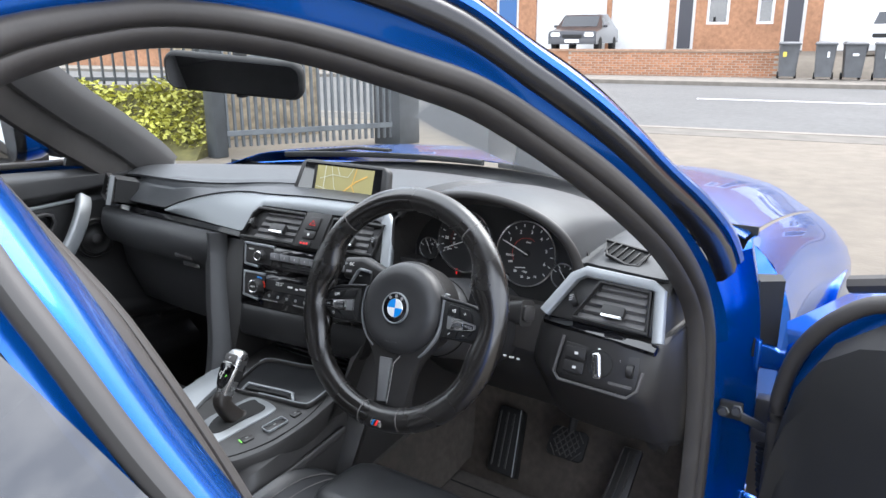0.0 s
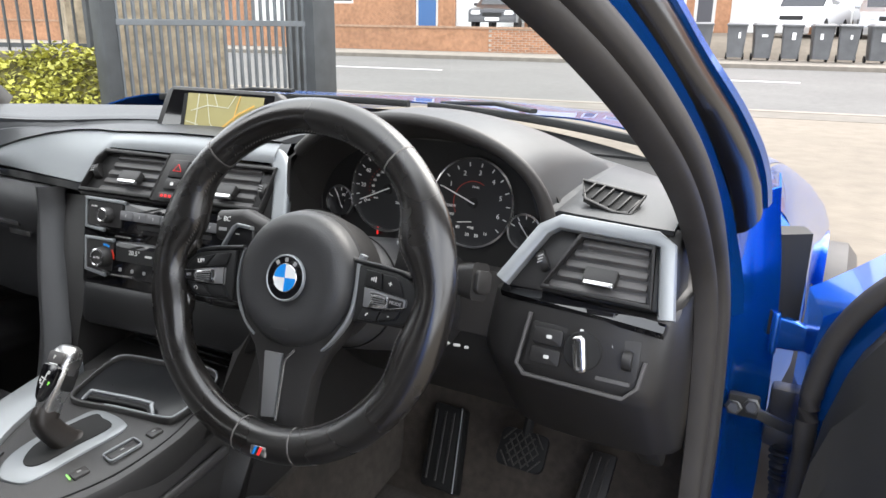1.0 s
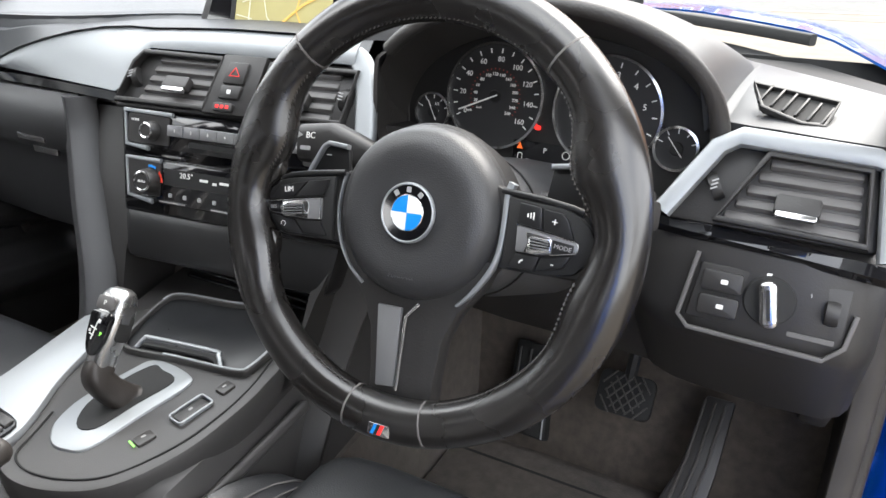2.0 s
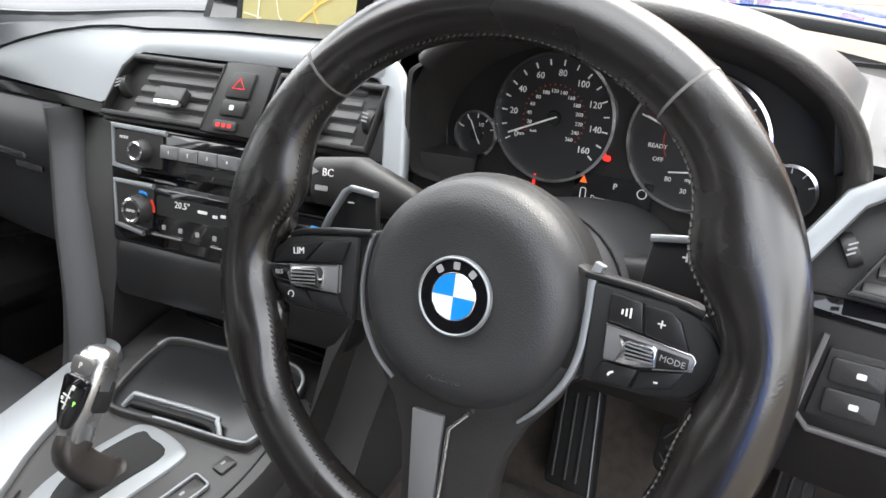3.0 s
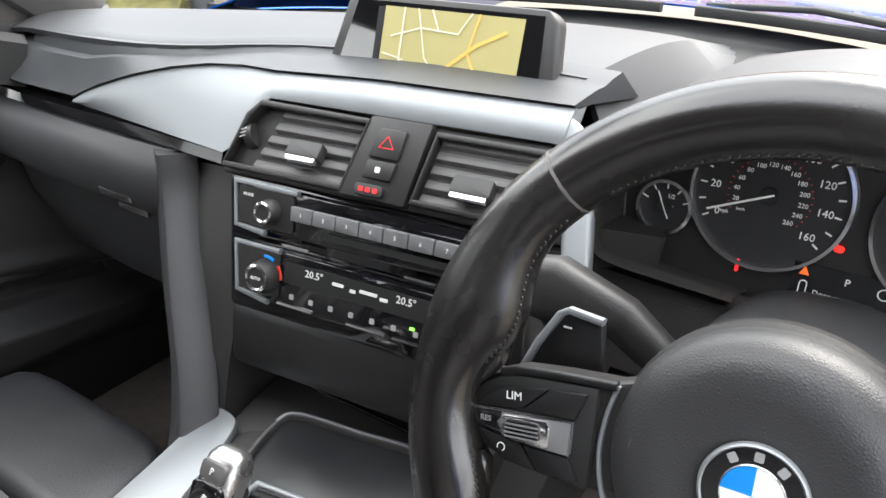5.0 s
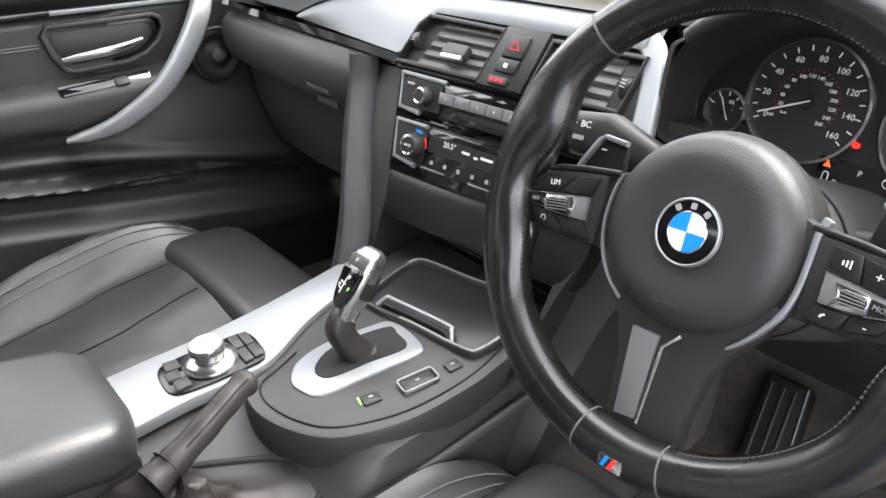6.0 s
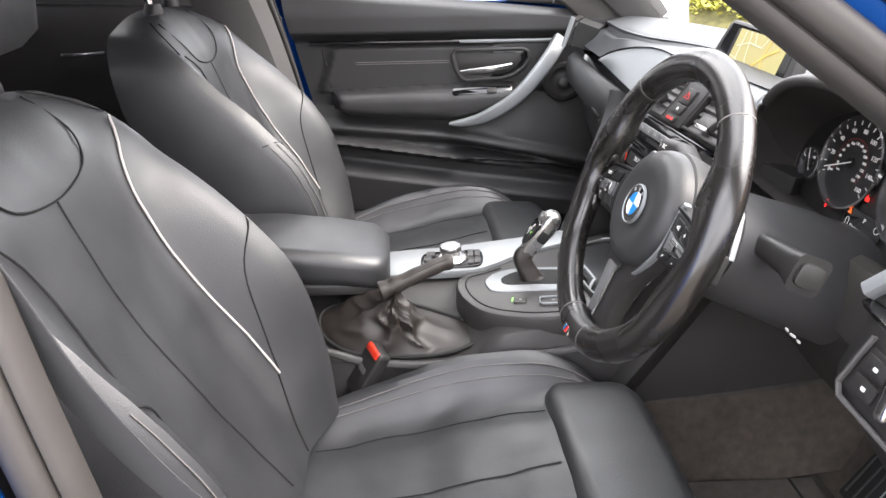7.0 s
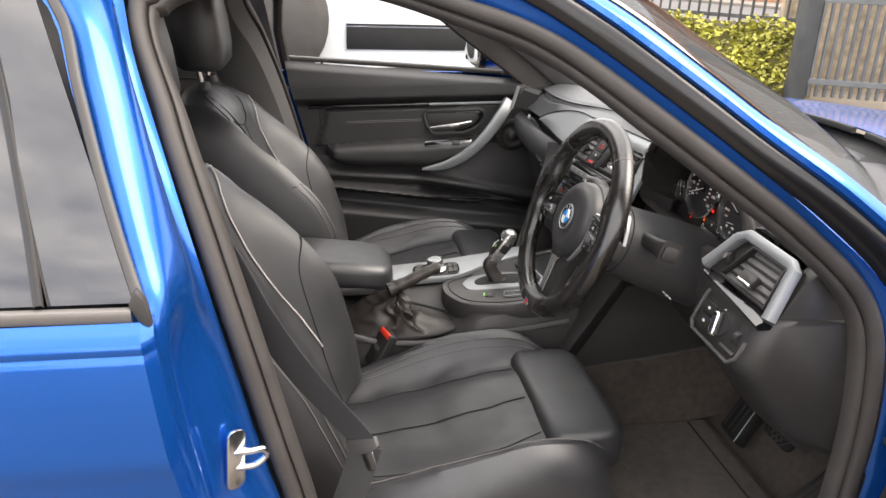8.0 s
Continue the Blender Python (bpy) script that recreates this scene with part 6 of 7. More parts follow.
part("door_handle", sweep(spline([pd(-.088, .786, .026), pd(-.04, .794, .036), pd(.0, .801, .040), pd(.038, .810, .034)], 6), lambda t: rrect(.010 + .005 * math.sin(3.14 * t), .012, .004, 3), False, (1, 0, 0)), CHROME, pdoor, "chrome inner door handle")
part("switch_plate", prism(rrect(.150, .020, .006), .008, axes(pd(-.034, .747, .046), (.05, 1, .075), (.75, 0, .66)), .002), GLOSS, pdoor, "gloss black window switch plate")
part("window_switch", prism(rrect(.024, .014, .004), .006, axes(pd(-.010, .749, .052), (.05, 1, .075), (.75, 0, .66)), .002), HARD, pdoor)
pull = spline([pd(-.112, .660, .048), pd(-.07, .668, .060), pd(-.02, .690, .074), pd(.045, .738, .082), (pd(.100, .800, .070)), pd(.138, .848, .044), pd(.156, .874, .020)], 6)
part("door_pull", sweep(pull, lambda t: rrect(piece([(0, .006), (.12, .018), (.35, .030), (.7, .036), (.93, .036), (1, .034)], t), .020, .006, 3), False, (1, 0, 0)), SILVER, pdoor, "curved satin silver door pull")
part("tweeter", lathe([(0, .010), (.012, .011), (.016, .006), (.028, .003), (.036, .006), (.038, .010), (.041, .010), (.042, .005), (.046, .004), (.048, .008), (.051, .006), (.052, -.006)], axes(pd(.176, .766, .010), (.076, 1, 0), (1, -.076, 0)), 40), HARD, pdoor, "round speaker grille")
part("tweeter_dome", lathe([(0, .014), (.008, .0135), (.013, .010), (.014, .006)], axes(pd(.176, .766, .010), (.076, 1, 0), (1, -.076, 0)), 24), TRIMGREY, pdoor, "grey speaker dome")
part("door_skin", grid(lambda u, v: V(-.885 + .05 * sstep(.8, 1, v), lerp(-.55, .45, u), lerp(.25, .945, v)), 12, 8, -.003), PAINT, pdoor)
part("sill_strip", sweep([V(-.845, -.55, .984), V(-.83, -.1, .962), V(-.80, .40, .935)], rrect(.03, .014, .004, 2)), RUBBER, pdoor)
part("lock_pin", tube([pd(-.42, .955, -.02), pd(-.42, .985, -.02)], .004, 8), MATTE, pdoor)
part("mirror_sail", prism([(.135, .950), (.36, .915), (.38, .94), (.25, 1.06), (.175, 1.06)], .014, axes((-.735, 0, 0), (0, 1, 0), (1, 0, 0)), .005), SOFT, pdoor, "dark triangular mirror cover")
part("sail_speaker", lathe([(0, .004), (.020, .006), (.026, .002), (.030, .004), (.032, 0)], axes((-.728, .235, .985), (0, 1, 0), (1, 0, 0)), 28), HARD, pdoor)
wm = part("wing_mirror", loft([[V(-.955 + x * k, .13 + dy, 1.015 + z * k) for x, z in rrect(.20, .135, .045, 5)] for dy, k in ((-.035, .94), (-.02, 1.0), (.03, .95), (.08, .70), (.10, .40))]), PAINT, pdoor, "blue wing mirror housing")
part("mirror_glass", prism(rrect(.175, .112, .035, 5), .003, axes((-.955, .086, 1.015), (.97, .16, 0), (.16, -.97, .02)), .001), MIRROR, wm, "wing mirror glass")
part("mirror_surround", loft([[V(-.955 + x * k, .092 + dy, 1.015 + z * k) for x, z in rrect(.20, .135, .045, 5)] for dy, k in ((.0, .90), (-.002, .97), (.004, 1.02), (.020, 1.03))]), STRIPBLK, wm, "black mirror surround")
part("mirror_foot", box((-.86, .20, .975), (.06, .05, .04), .01), MATTE, wm)
pw = part("window", grid(lambda u, v: V(lerp(-.835, -.60, v), lerp(lerp(-.53, .25, u), lerp(-.52, -.10, u), v), lerp(.955, 1.24, v)), 4, 4), GLASS, pdoor, "clear side window glass")
pw.visible_shadow = False
part("door_frame", skirt(side(LOOP, 0, 8, 8), [(-.024, -.012), (-.020, -.024), (.0, -.030), (.040, -.032)], .002, True), RUBBER, pdoor, "black rubber window frame")
part("window_frame", tube([V(-.835, -.53, .955), V(-.74, -.545, 1.08), V(-.61, -.53, 1.235)], .016, 8), RUBBER, pdoor)

# ---------- rear door on the driver's side, closed ----------
FRAMEGREY = mat("satin_grey_frame", (.040, .038, .037), .45, .0, var=.1, var_scale=6)
rdoor = thing("rear_door", (.88, -1.0, .25), "closed blue rear door with tinted window", "car door")


SKIN = [(.28, .872), (.45, .880), (.60, .881), (.70, .885), (.765, .893), (.786, .8975), (.798, .8985), (.85, .893), (.898, .884), (.906, .8805), (.912, .8815), (.918, .878), (.930, .864)]
SKIN_EDGE = [(.28, -.515), (.60, -.550), (.74, -.568), (.83, -.580), (.93, -.594)]


def rear_skin(u, v):
    """Outer face of the rear door with its shoulder crease and lower crease."""
    z = curve([(0, .28), (.30, .70), (.50, .80), (.70, .885), (.88, .912), (1, .930)], v)
    return V(curve(SKIN, z) - .010 * sstep(.02, .0, u), lerp(piece(SKIN_EDGE, z), -1.60, u ** 1.5), z)


part("outer_skin", grid(rear_skin, 30, 60, -.004), PAINT, rdoor)
part("front_edge", loft([[rear_skin(0, v), rear_skin(0, v) + V(-.006, .004, 0), rear_skin(0, v) + V(-.030, .002, 0), rear_skin(0, v) + V(-.055, -.012, 0)] for v in [i / 24 for i in range(25)]], False), PAINT, rdoor)
part("waist_strip", sweep([V(.861, -.606, .939), V(.860, -1.0, .943), V(.848, -1.60, .950)], rrect(.012, .015, .004, 2)), mat("satin_trim", (.17, .16, .15), .35, .5), rdoor, "satin grey waist strip")
FR = [V(.852, -.599, .943), V(.808, -.624, 1.000), V(.757, -.650, 1.070), V(.716, -.670, 1.140), V(.669, -.693, 1.212), V(.618, -.765, 1.262), V(.60, -1.05, 1.280), V(.62, -1.4, 1.24)]
part("window_frame", sweep(spline(FR, 6), rrect(.012, .012, .004, 2), False, (1, .2, .6)), FRAMEGREY, rdoor, "dark satin window frame")
PILLAR_IN = [(.32, .752, -.395), (.62, .750, -.488), (.80, .735, -.532), (.95, .707, -.571), (1.09, .657, -.611), (1.16, .625, -.632), (1.222, .566, -.650), (1.27, .535, -.66)]
PILLAR_OUT = [(.32, .866, -.530), (.60, .868, -.558), (.74, .868, -.574), (.83, .866, -.586), (.90, .860, -.594), (.943, .845, -.597), (1.000, .798, -.622), (1.070, .748, -.648), (1.140, .707, -.668), (1.212, .661, -.692), (1.27, .62, -.75)]
HIGH = [(0, .0), (.10, -.006), (.22, .004), (.34, .014), (.5, .018), (.7, .016), (.86, .010), (.94, .0), (1, -.016)]
LOW = [(0, .0), (.08, .004), (.28, .007), (.42, .004), (.52, -.008), (.62, -.014), (.72, -.006), (.82, .002), (.92, -.006), (1, -.018)]
secs = []
for i in range(41):
    z = lerp(.32, 1.26, i / 40)
    pa = V(curve([(a, b) for a, b, _ in PILLAR_IN], z), curve([(a, b) for a, _, b in PILLAR_IN], z), z)
    pb = V(curve([(a, b) for a, b, _ in PILLAR_OUT], z), curve([(a, b) for a, _, b in PILLAR_OUT], z), z)
    out = V(.42, .88, .12).normalized()
    k = sstep(.84, .95, z)
    secs.append([pa + V(-.016, -.010, 0)] + [pa.lerp(pb, t / 20) + out * lerp(curve(LOW, t / 20), curve(HIGH, t / 20), k) for t in range(21)])
part("b_pillar", loft(secs, False), PAINT, car)
rw = part("window", grid(lambda u, v: V(.846 - .235 * v ** 1.05, lerp(lerp(-.604, -1.55, u), lerp(-.74, -1.35, u), v), lerp(.945, 1.262, v)), 8, 16), DARKGLASS, rdoor, "dark tinted window glass")
part("window_divider", sweep([V(.856, -.692, .948), V(.809, -.708, 1.002), V(.757, -.728, 1.066), V(.716, -.744, 1.128), V(.622, -.786, 1.25)], rrect(.008, .012, .003, 2), False, (1, 0, .5)), STRIPBLK, rdoor)
part("corner_cover", prism([(-.588, .925), (-.600, .929), (-.609, .950), (-.600, .968), (-.592, .955)], .014, axes((.866, 0, 0), (0, 1, 0), (1, 0, 0)), .004), FRAMEGREY, rdoor)

# ---------- driver's door, open ----------
ddoor = thing("driver_door", (.83, .48, .28), "open blue driver's door with black inner trim", "car door")
DD = pose(.835, .470, 0, 0, 0, 0) @ pose(0, 0, 0, 0, 0, 68) @ pose(0, 0, 0, 0, 0, 0)


def dd(d, z, t=0.0):
    """Along the open door from its hinge, height, and thickness towards the cabin."""
    return DD @ V(-t, -d, z)


secs = []
for d, top in ((-.02, .775), (.0, .790), (.03, .815), (.07, .850), (.12, .880), (.20, .900), (.40, .91), (.70, .915), (1.05, .92)):
    secs.append([dd(d + (.058 if t > .02 else 0), z, t) for z, t in ((.26, -.02), (.26, .06), (top - .065, .085), (top, .06), (top, -.03), (.60, -.055), (.40, -.05))])
part("door_shell", loft(secs), PAINT, ddoor)
secs = []
for d, top in ((.075, .60), (.085, .70), (.10, .765), (.13, .82), (.18, .86), (.26, .885), (.40, .90), (.70, .905), (1.0, .91)):
    k = (top - .30) / .60
    secs.append([dd(d, .30 + (z - .30) * k, t) for z, t in ((.30, .082), (.30, .115), (.50, .135), (.70, .125), (.80, .150), (.875, .135), (.898, .10), (.898, .06), (.60, .07))])
part("door_card", loft(secs), MATTE, ddoor, "black door card")
edge = [dd(.052, z, t) for z, t in ((.30, .080), (.45, .084), (.60, .088), (.70, .088))] + [dd(.075, .785, .088), dd(.125, .855, .085), dd(.20, .895, .075), dd(.40, .92, .07)]
part("door_seal", tube(spline(edge, 6), .013, 10), RUBBER, ddoor, "black rubber door seal")
part("waist_strip", tube([dd(.10, .885, .02), dd(.20, .915, .02), dd(.5, .925, .02), dd(1.0, .93, .02)], .014, 8), RUBBER, ddoor)
for z in (.722, .43):
    h = part("hinge", loft([[V(x, .462 - .008 * k + dy, z + dz * (1 - .25 * k)) for dy, dz in rrect(.016, .044, .004, 3)] for x, k in ((.786, -.4), (.800, 0), (.818, .3), (.834, 1), (.846, 1.2))]), PAINT, ddoor)
    part("hinge_plate", box((.796, .466, z), (.012, .034, .060), .004), PAINT, h)
    part("knuckle", lathe([(0, .026), (.011, .026), (.013, .022), (.013, -.022), (.011, -.026), (0, -.026)], pose(.846, .462, z), 16), PAINT, h)
    part("bolt", join(lathe([(0, .007), (.0075, .007), (.009, 0), (.014, -.001), (.014, -.004), (0, -.004)], pose(.850, .462, z + .030), 12)), PAINT, h)
STEEL = mat("dull_steel", (.10, .10, .10), .4, .8)
chk = thing("door_check_strap", (.80, .40, .635), "black and bare-metal door check strap", "check strap")
part("bracket", box((.776, .392, .642), (.038, .014, .030), .004), MATTE, chk)
for x, z in ((.765, .640), (.786, .646)):
    part("bolt", lathe([(0, .006), (.007, .006), (.008, .001), (.011, 0)], axes((x, .384, z), (1, 0, 0), (.1, -1, .2)), 6), STEEL, chk)
part("strap", sweep([V(.790, .390, .636), V(.82, .400, .622), V(.856, .425, .602)], rrect(.008, .014, .002, 2)), STEEL, chk)
part("end_block", box((.862, .432, .590), (.020, .03, .062), .005), FRAMEGREY, chk)
bel = thing("cable_boot", (.83, .44, .55), "black ribbed rubber cable boot", "cable boot")
bp = spline([V(.830, .452, .572), V(.834, .448, .540), V(.838, .445, .505), V(.846, .442, .465), V(.860, .44, .43)], 12)
part("bellows", sweep(bp, lambda t: circle(.0175 + .0035 * math.sin(t * 110), 14)), MATTE, bel)
part("collar", join(box((.820, .458, .622), (.034, .030, .056), .006), box((.822, .456, .580), (.044, .036, .030), .008)), HARD, bel, "dark plug housing")
part("cowl_foam", loft([[V(.788, .45, z), V(.822, .475, z), V(.81, .51, z), V(.77, .49, z)] for z in (.72, .76, .80, .855)]), MATTE, car, "black foam gap filler")

# striker on the pillar
stk = thing("door_striker", (.80, -.53, .715), "bare steel door striker plate with loop", "striker")
SK = axes((.802, -.530, .717), (-.55, .80, .06), (.80, .58, 0))
part("plate", prism(rrect(.024, .080, .010, 4), .005, SK @ pose(0, 0, .003, 0, 0, -8), .0015), CHROME, stk)
part("loop", tube(spline([SK @ V(0, .010, .0), SK @ V(.016, .011, .012), SK @ V(.028, .009, .016), SK @ V(.031, -.002, .016), SK @ V(.018, -.011, .012), SK @ V(0, -.012, 0)], 4), .0042, 10), CHROME, stk)
for y in (-.030, .030):
    part("screw", lathe([(0, .003), (.006, .003), (.007, 0)], SK @ pose(0, y, 0), 6), CHROME, stk)

# ---------- belts ----------
def ribbon(path, w, up, mt, name, parent, thick=.0018, label=""):
    return part(name, sweep(path, rrect(w, thick, thick * .4, 1), False, up), mt, parent, label)


belt = thing("seat_belt", (.70, -.45, .5), "black driver's seat belt with grey tongue", "seat belt")
ribbon(spline([V(.640, -.66, 1.06), V(.660, -.556, .937), V(.668, -.507, .84), V(.664, -.455, .745), V(.647, -.392, .645), V(.634, -.368, .600)], 8), .052, (.75, -.55, .1), BELT, "webbing", belt)
ribbon(spline([V(.634, -.366, .602), V(.650, -.395, .52), V(.668, -.44, .40)], 6), .046, (.9, -.2, .2), BELT, "webbing", belt)
TG = axes((.640, -.372, .606), (.55, .70, .45), (.80, -.55, .15))
part("tongue", prism([(-.030, .012), (.030, .012), (.030, -.004), (.010, -.012), (-.010, -.012), (-.030, -.004)], .008, TG @ pose(0, 0, .006), .003), TRIMGREY, belt, "grey plastic tongue holder")
part("tongue_blade", prism(rrect(.022, .034, .004), .003, TG @ pose(.004, -.022, .004), .001), CHROME, belt)
pbelt = thing("seat_belt", (-.72, -.55, .6), "black passenger's seat belt with hanging steel tongue", "seat belt")
ribbon(spline([V(-.66, -.60, 1.18), V(-.70, -.57, 1.0), V(-.725, -.545, .90), V(-.74, -.50, .70), V(-.74, -.48, .45)], 8), .046, (-.9, -.3, .1), BELT, "webbing", pbelt)
TP = axes((-.712, -.545, .905), (.3, .9, -.1), (.9, -.4, .2))
part("tongue", prism(rrect(.056, .020, .005), .012, TP @ pose(0, .004, .012), .003), MATTE, pbelt)
part("tongue_blade", prism(rrect(.024, .040, .005), .003, TP @ pose(.014, -.020, .010), .001), CHROME, pbelt, "shiny steel belt tongue")
buck = thing("belt_buckle", (.150, -.32, .45), "black belt buckle with red release button", "belt buckle")
BK = axes((.150, -.318, .497), (.88, .47, 0), (.42, -.78, .46)) @ pose(0, 0, 0, 0, 0, -10)
part("case", prism(rrect(.046, .086, .007), .022, BK, .004, 3), HARD, buck)
part("button", prism(rrect(.036, .013, .003), .014, BK @ pose(0, .036, .003), .003), REDBTN, buck, "red release button")
part("lettering", prism(rrect(.020, .010, .002), .0006, BK @ pose(0, .0, .0008)), TRIMGREY, buck)

# ---------- pedals ----------
bped = thing("brake_pedal", (.45, .50, .42), "black rubber brake pedal with diamond tread", "pedal")
BP = axes((.455, .455, .440), (1, 0, 0), (0, -.80, .60))
part("pad", prism(rrect(.082, .062, .012, 4), .012, BP, .004), MATTE, bped)
for i in range(-3, 4):
    for k in (-1, 1):
        L = .058 - .010 * abs(i)
        part("tread", box((i * .011, 0, .001), (.0022, L, .003), .0006, BP @ pose(0, 0, 0, 0, 0, 38 * k)), RUBBER, bped)
part("arm", tube([BP @ V(0, .01, -.010), V(.46, .53, .60)], .009, 8), MATTE, bped)
aped = thing("accelerator_pedal", (.57, .48, .30), "long black accelerator pedal", "pedal")
AP = axes((.570, .446, .384), (1, 0, 0), (0, -.75, .66))
part("pad", prism([(-.042, -.084), (.020, -.084), (.026, -.02), (.030, .084), (-.010, .084), (-.022, -.02)], .012, AP, .004), HARD, aped)
for x in (-.018, -.004, .010):
    part("rib", sweep([AP @ V(x - .008, -.074, .001), AP @ V(x + .002, -.01, .001), AP @ V(x + .008, .076, .001)], rrect(.004, .004, .0012, 2), False), RUBBER, aped)
part("hinge", tube([AP @ V(-.044, -.086, -.004), AP @ V(.022, -.086, -.004)], .006, 8), MATTE, aped)
frest = thing("footrest", (.26, .50, .30), "ribbed black footrest with a bright edge", "footrest")
FP = axes((.300, .475, .385), (1, 0, 0), (0, -.82, .57))
part("plate", prism([(-.026, -.070), (.046, -.072), (.022, .074), (-.040, .074)], .03, FP, .006), MATTE, frest)
part("edge", tube([FP @ V(.040, -.070, .002), FP @ V(.017, .074, .002)], .0013, 8), SILVER, frest)
for x in (-.016, .002, .018):
    part("rib", sweep([FP @ V(x, -.058, .001), FP @ V(x - .014, .062, .001)], rrect(.004, .004, .0012, 2), False), HARD, frest)
mat_ = thing("floor_mat", (.42, .2, .28), "worn grey-brown carpet floor mat", "floor mat")
part("carpet", loft([[V(x, y, .284 + z) for x, z in ((.20, 0), (.205, .008), (.66, .008), (.665, 0))] for y in (-.02, .0, .25, .44)]), CARPET, mat_)
part("binding", tube(spline([(.205, -.02, .288), (.66, -.02, .288), (.66, .40, .288), (.205, .40, .288)], 1), .005, 6), MATTE, mat_)
for sx in (1, -1):
    part("kick_panel", box((sx * .735, .47, .42), (.02, .24, .30), .006), HARD, floor)
part("bulkhead", grid(lambda u, v: V(lerp(-.74, .74, u), .60 + .05 * v, lerp(.27, .90, v)), 8, 8, .01), MATTE, floor)

# ---------- rear of the cabin ----------
rear = thing("rear_bench", (0, -1.25, .3), "black leather rear bench with head restraints", "rear seat")
secs = [[V(x, -1.28 + yy, .70 + zz) for yy, zz in rrect(.16, .56, .05, 4)] for x in (-.66, -.6, 0, .6, .66)]
part("backrest", loft(secs), LEATHER, rear)
secs = [[V(x, -1.05 + yy, .44 + zz) for yy, zz in rrect(.50, .18, .05, 4)] for x in (-.66, -.6, 0, .6, .66)]
part("cushion", loft(secs), LEATHER, rear)
for x in (-.42, .42):
    part("headrest", loft([[V(x + a * k, -1.36 + b * k, z) for a, b in rrect(.25, .11, .04, 4)] for z, k in ((.98, .8), (1.0, 1), (1.10, 1), (1.12, .8))]), LEATHER, rear)
part("parcel_shelf", box((0, -1.62, .93), (1.3, .5, .03), .01), MATTE, rear)
for sx in (1, -1):
    part("rear_quarter", grid(lambda u, v: V(sx * lerp(.84, .80, v), lerp(-.62, -1.75, u), lerp(.28, .93, v)), 6, 6, .02), SOFT, rear)
part("side_glass", grid(lambda u, v: V(-.846 + .225 * v ** 1.35, lerp(lerp(-.60, -1.58, u), lerp(-.70, -1.50, u), v), lerp(.935, 1.262, v)), 6, 8), DARKGLASS, rear, "dark tinted side glass")
part("door_card", grid(lambda u, v: V(-.765 + .02 * math.sin(math.pi * v) - .03 * sstep(.9, 1, v), lerp(-.60, -1.30, u), lerp(.34, .945, v)), 10, 20, -.01), HARD, rear, "dark rear door card")
part("door_handle", sweep([V(-.738, -1.05, .815), V(-.728, -1.0, .818), V(-.738, -.95, .822)], rrect(.010, .012, .003, 2), False, (1, 0, 0)), CHROME, rear, "chrome rear door handle")
part("rear_pillar", loft([[V(sx_ * .60, -1.62, 1.24), V(sx_ * .60, -1.80, 1.24), V(sx_ * .80, -1.95, .93), V(sx_ * .80, -1.60, .93)] for sx_ in (1, .97)]), SOFT, rear)
part("rear_pillar", loft([[V(sx_ * .60, -1.62, 1.24), V(sx_ * .60, -1.80, 1.24), V(sx_ * .80, -1.95, .93), V(sx_ * .80, -1.60, .93)] for sx_ in (-1, -.97)]), SOFT, rear)
part("boot_lid", grid(lambda u, v: V(lerp(-.72, .72, u), lerp(-1.85, -2.6, v), .95 - .06 * v), 8, 8, .004), PAINT, car)
part("tail", box((0, -2.45, .62), (1.6, .30, .55), .08), PAINT, car)
part("rear_window", grid(lambda u, v: V(lerp(-.62, .62, u) * lerp(1, 1.15, v), lerp(-1.68, -2.0, v), lerp(1.27, .95, v)), 6, 6), DARKGLASS, car, "tinted rear window")
part("rear_flank", grid(lambda u, v: V(.885 - .10 * sstep(.5, 1, u), lerp(-1.60, -2.6, u), lerp(.30, .92, v)), 10, 8, -.004), PAINT, car)
part("rear_flank", grid(lambda u, v: V(-.885 + .10 * sstep(.5, 1, u), lerp(-.56, -2.6, u), lerp(.30, .92, v)), 10, 8, -.004), PAINT, car)
for sx in (1, -1):
    for y in (1.22, -1.58):
        w = part("wheel", lathe([(0, -.11), (.30, -.11), (.325, -.09), (.325, .09), (.30, .11), (0, .11)], pose(sx * .80, y, .325, 0, 90), 36), RUBBER, car)
        part("rim", lathe([(0, .03), (.06, .05), (.20, .06), (.225, .115), (.235, .115)], pose(sx * .80, y, .325, 0, 90 * sx), 36), CHROME, w)
part("front_bumper", loft([[V(x, 1.60 + yy - .40 * abs(x / .85) ** 3, .46 + zz) for yy, zz in rrect(.36, .42, .12, 4)] for x in (-.85, -.7, -.4, 0, .4, .7, .85)]), PAINT, car)


# ---------- outside ----------
RO, RA = V(0, 10.4, 0), radians(9)
RM = Matrix.Translation(RO) @ Matrix.Rotation(RA, 4, "Z")


def rd(a, b, z=0.0):
    """A place by its distance along and across the road."""
    return RM @ V(a, b, z)


CONCRETE = mat("weathered_concrete", (.142, .121, .095), .9, var=.12, var_scale=5, big=.14, big_scale=.6, bump=.5, bump_scale=25)
ASPHALT = mat("worn_asphalt", (.098, .096, .093), .9, var=.12, var_scale=9, big=.12, big_scale=.4, bump=.5, bump_scale=40)
PAVE = mat("pale_paving", (.185, .165, .14), .9, var=.15, var_scale=4, bump=.4, bump_scale=30)
BRICK = mat("orange_brick", (.36, .175, .095), .85, island=.22, var=.18, var_scale=20, bump=.4, bump_scale=40)
BRICKFAR = mat("far_orange_brick", (.35, .18, .10), .85, var=.2, var_scale=7, big=.15, big_scale=.8, bump=.4, bump_scale=30)
MORTAR = mat("grey_mortar", (.40, .35, .30), .95, var=.15, var_scale=12)
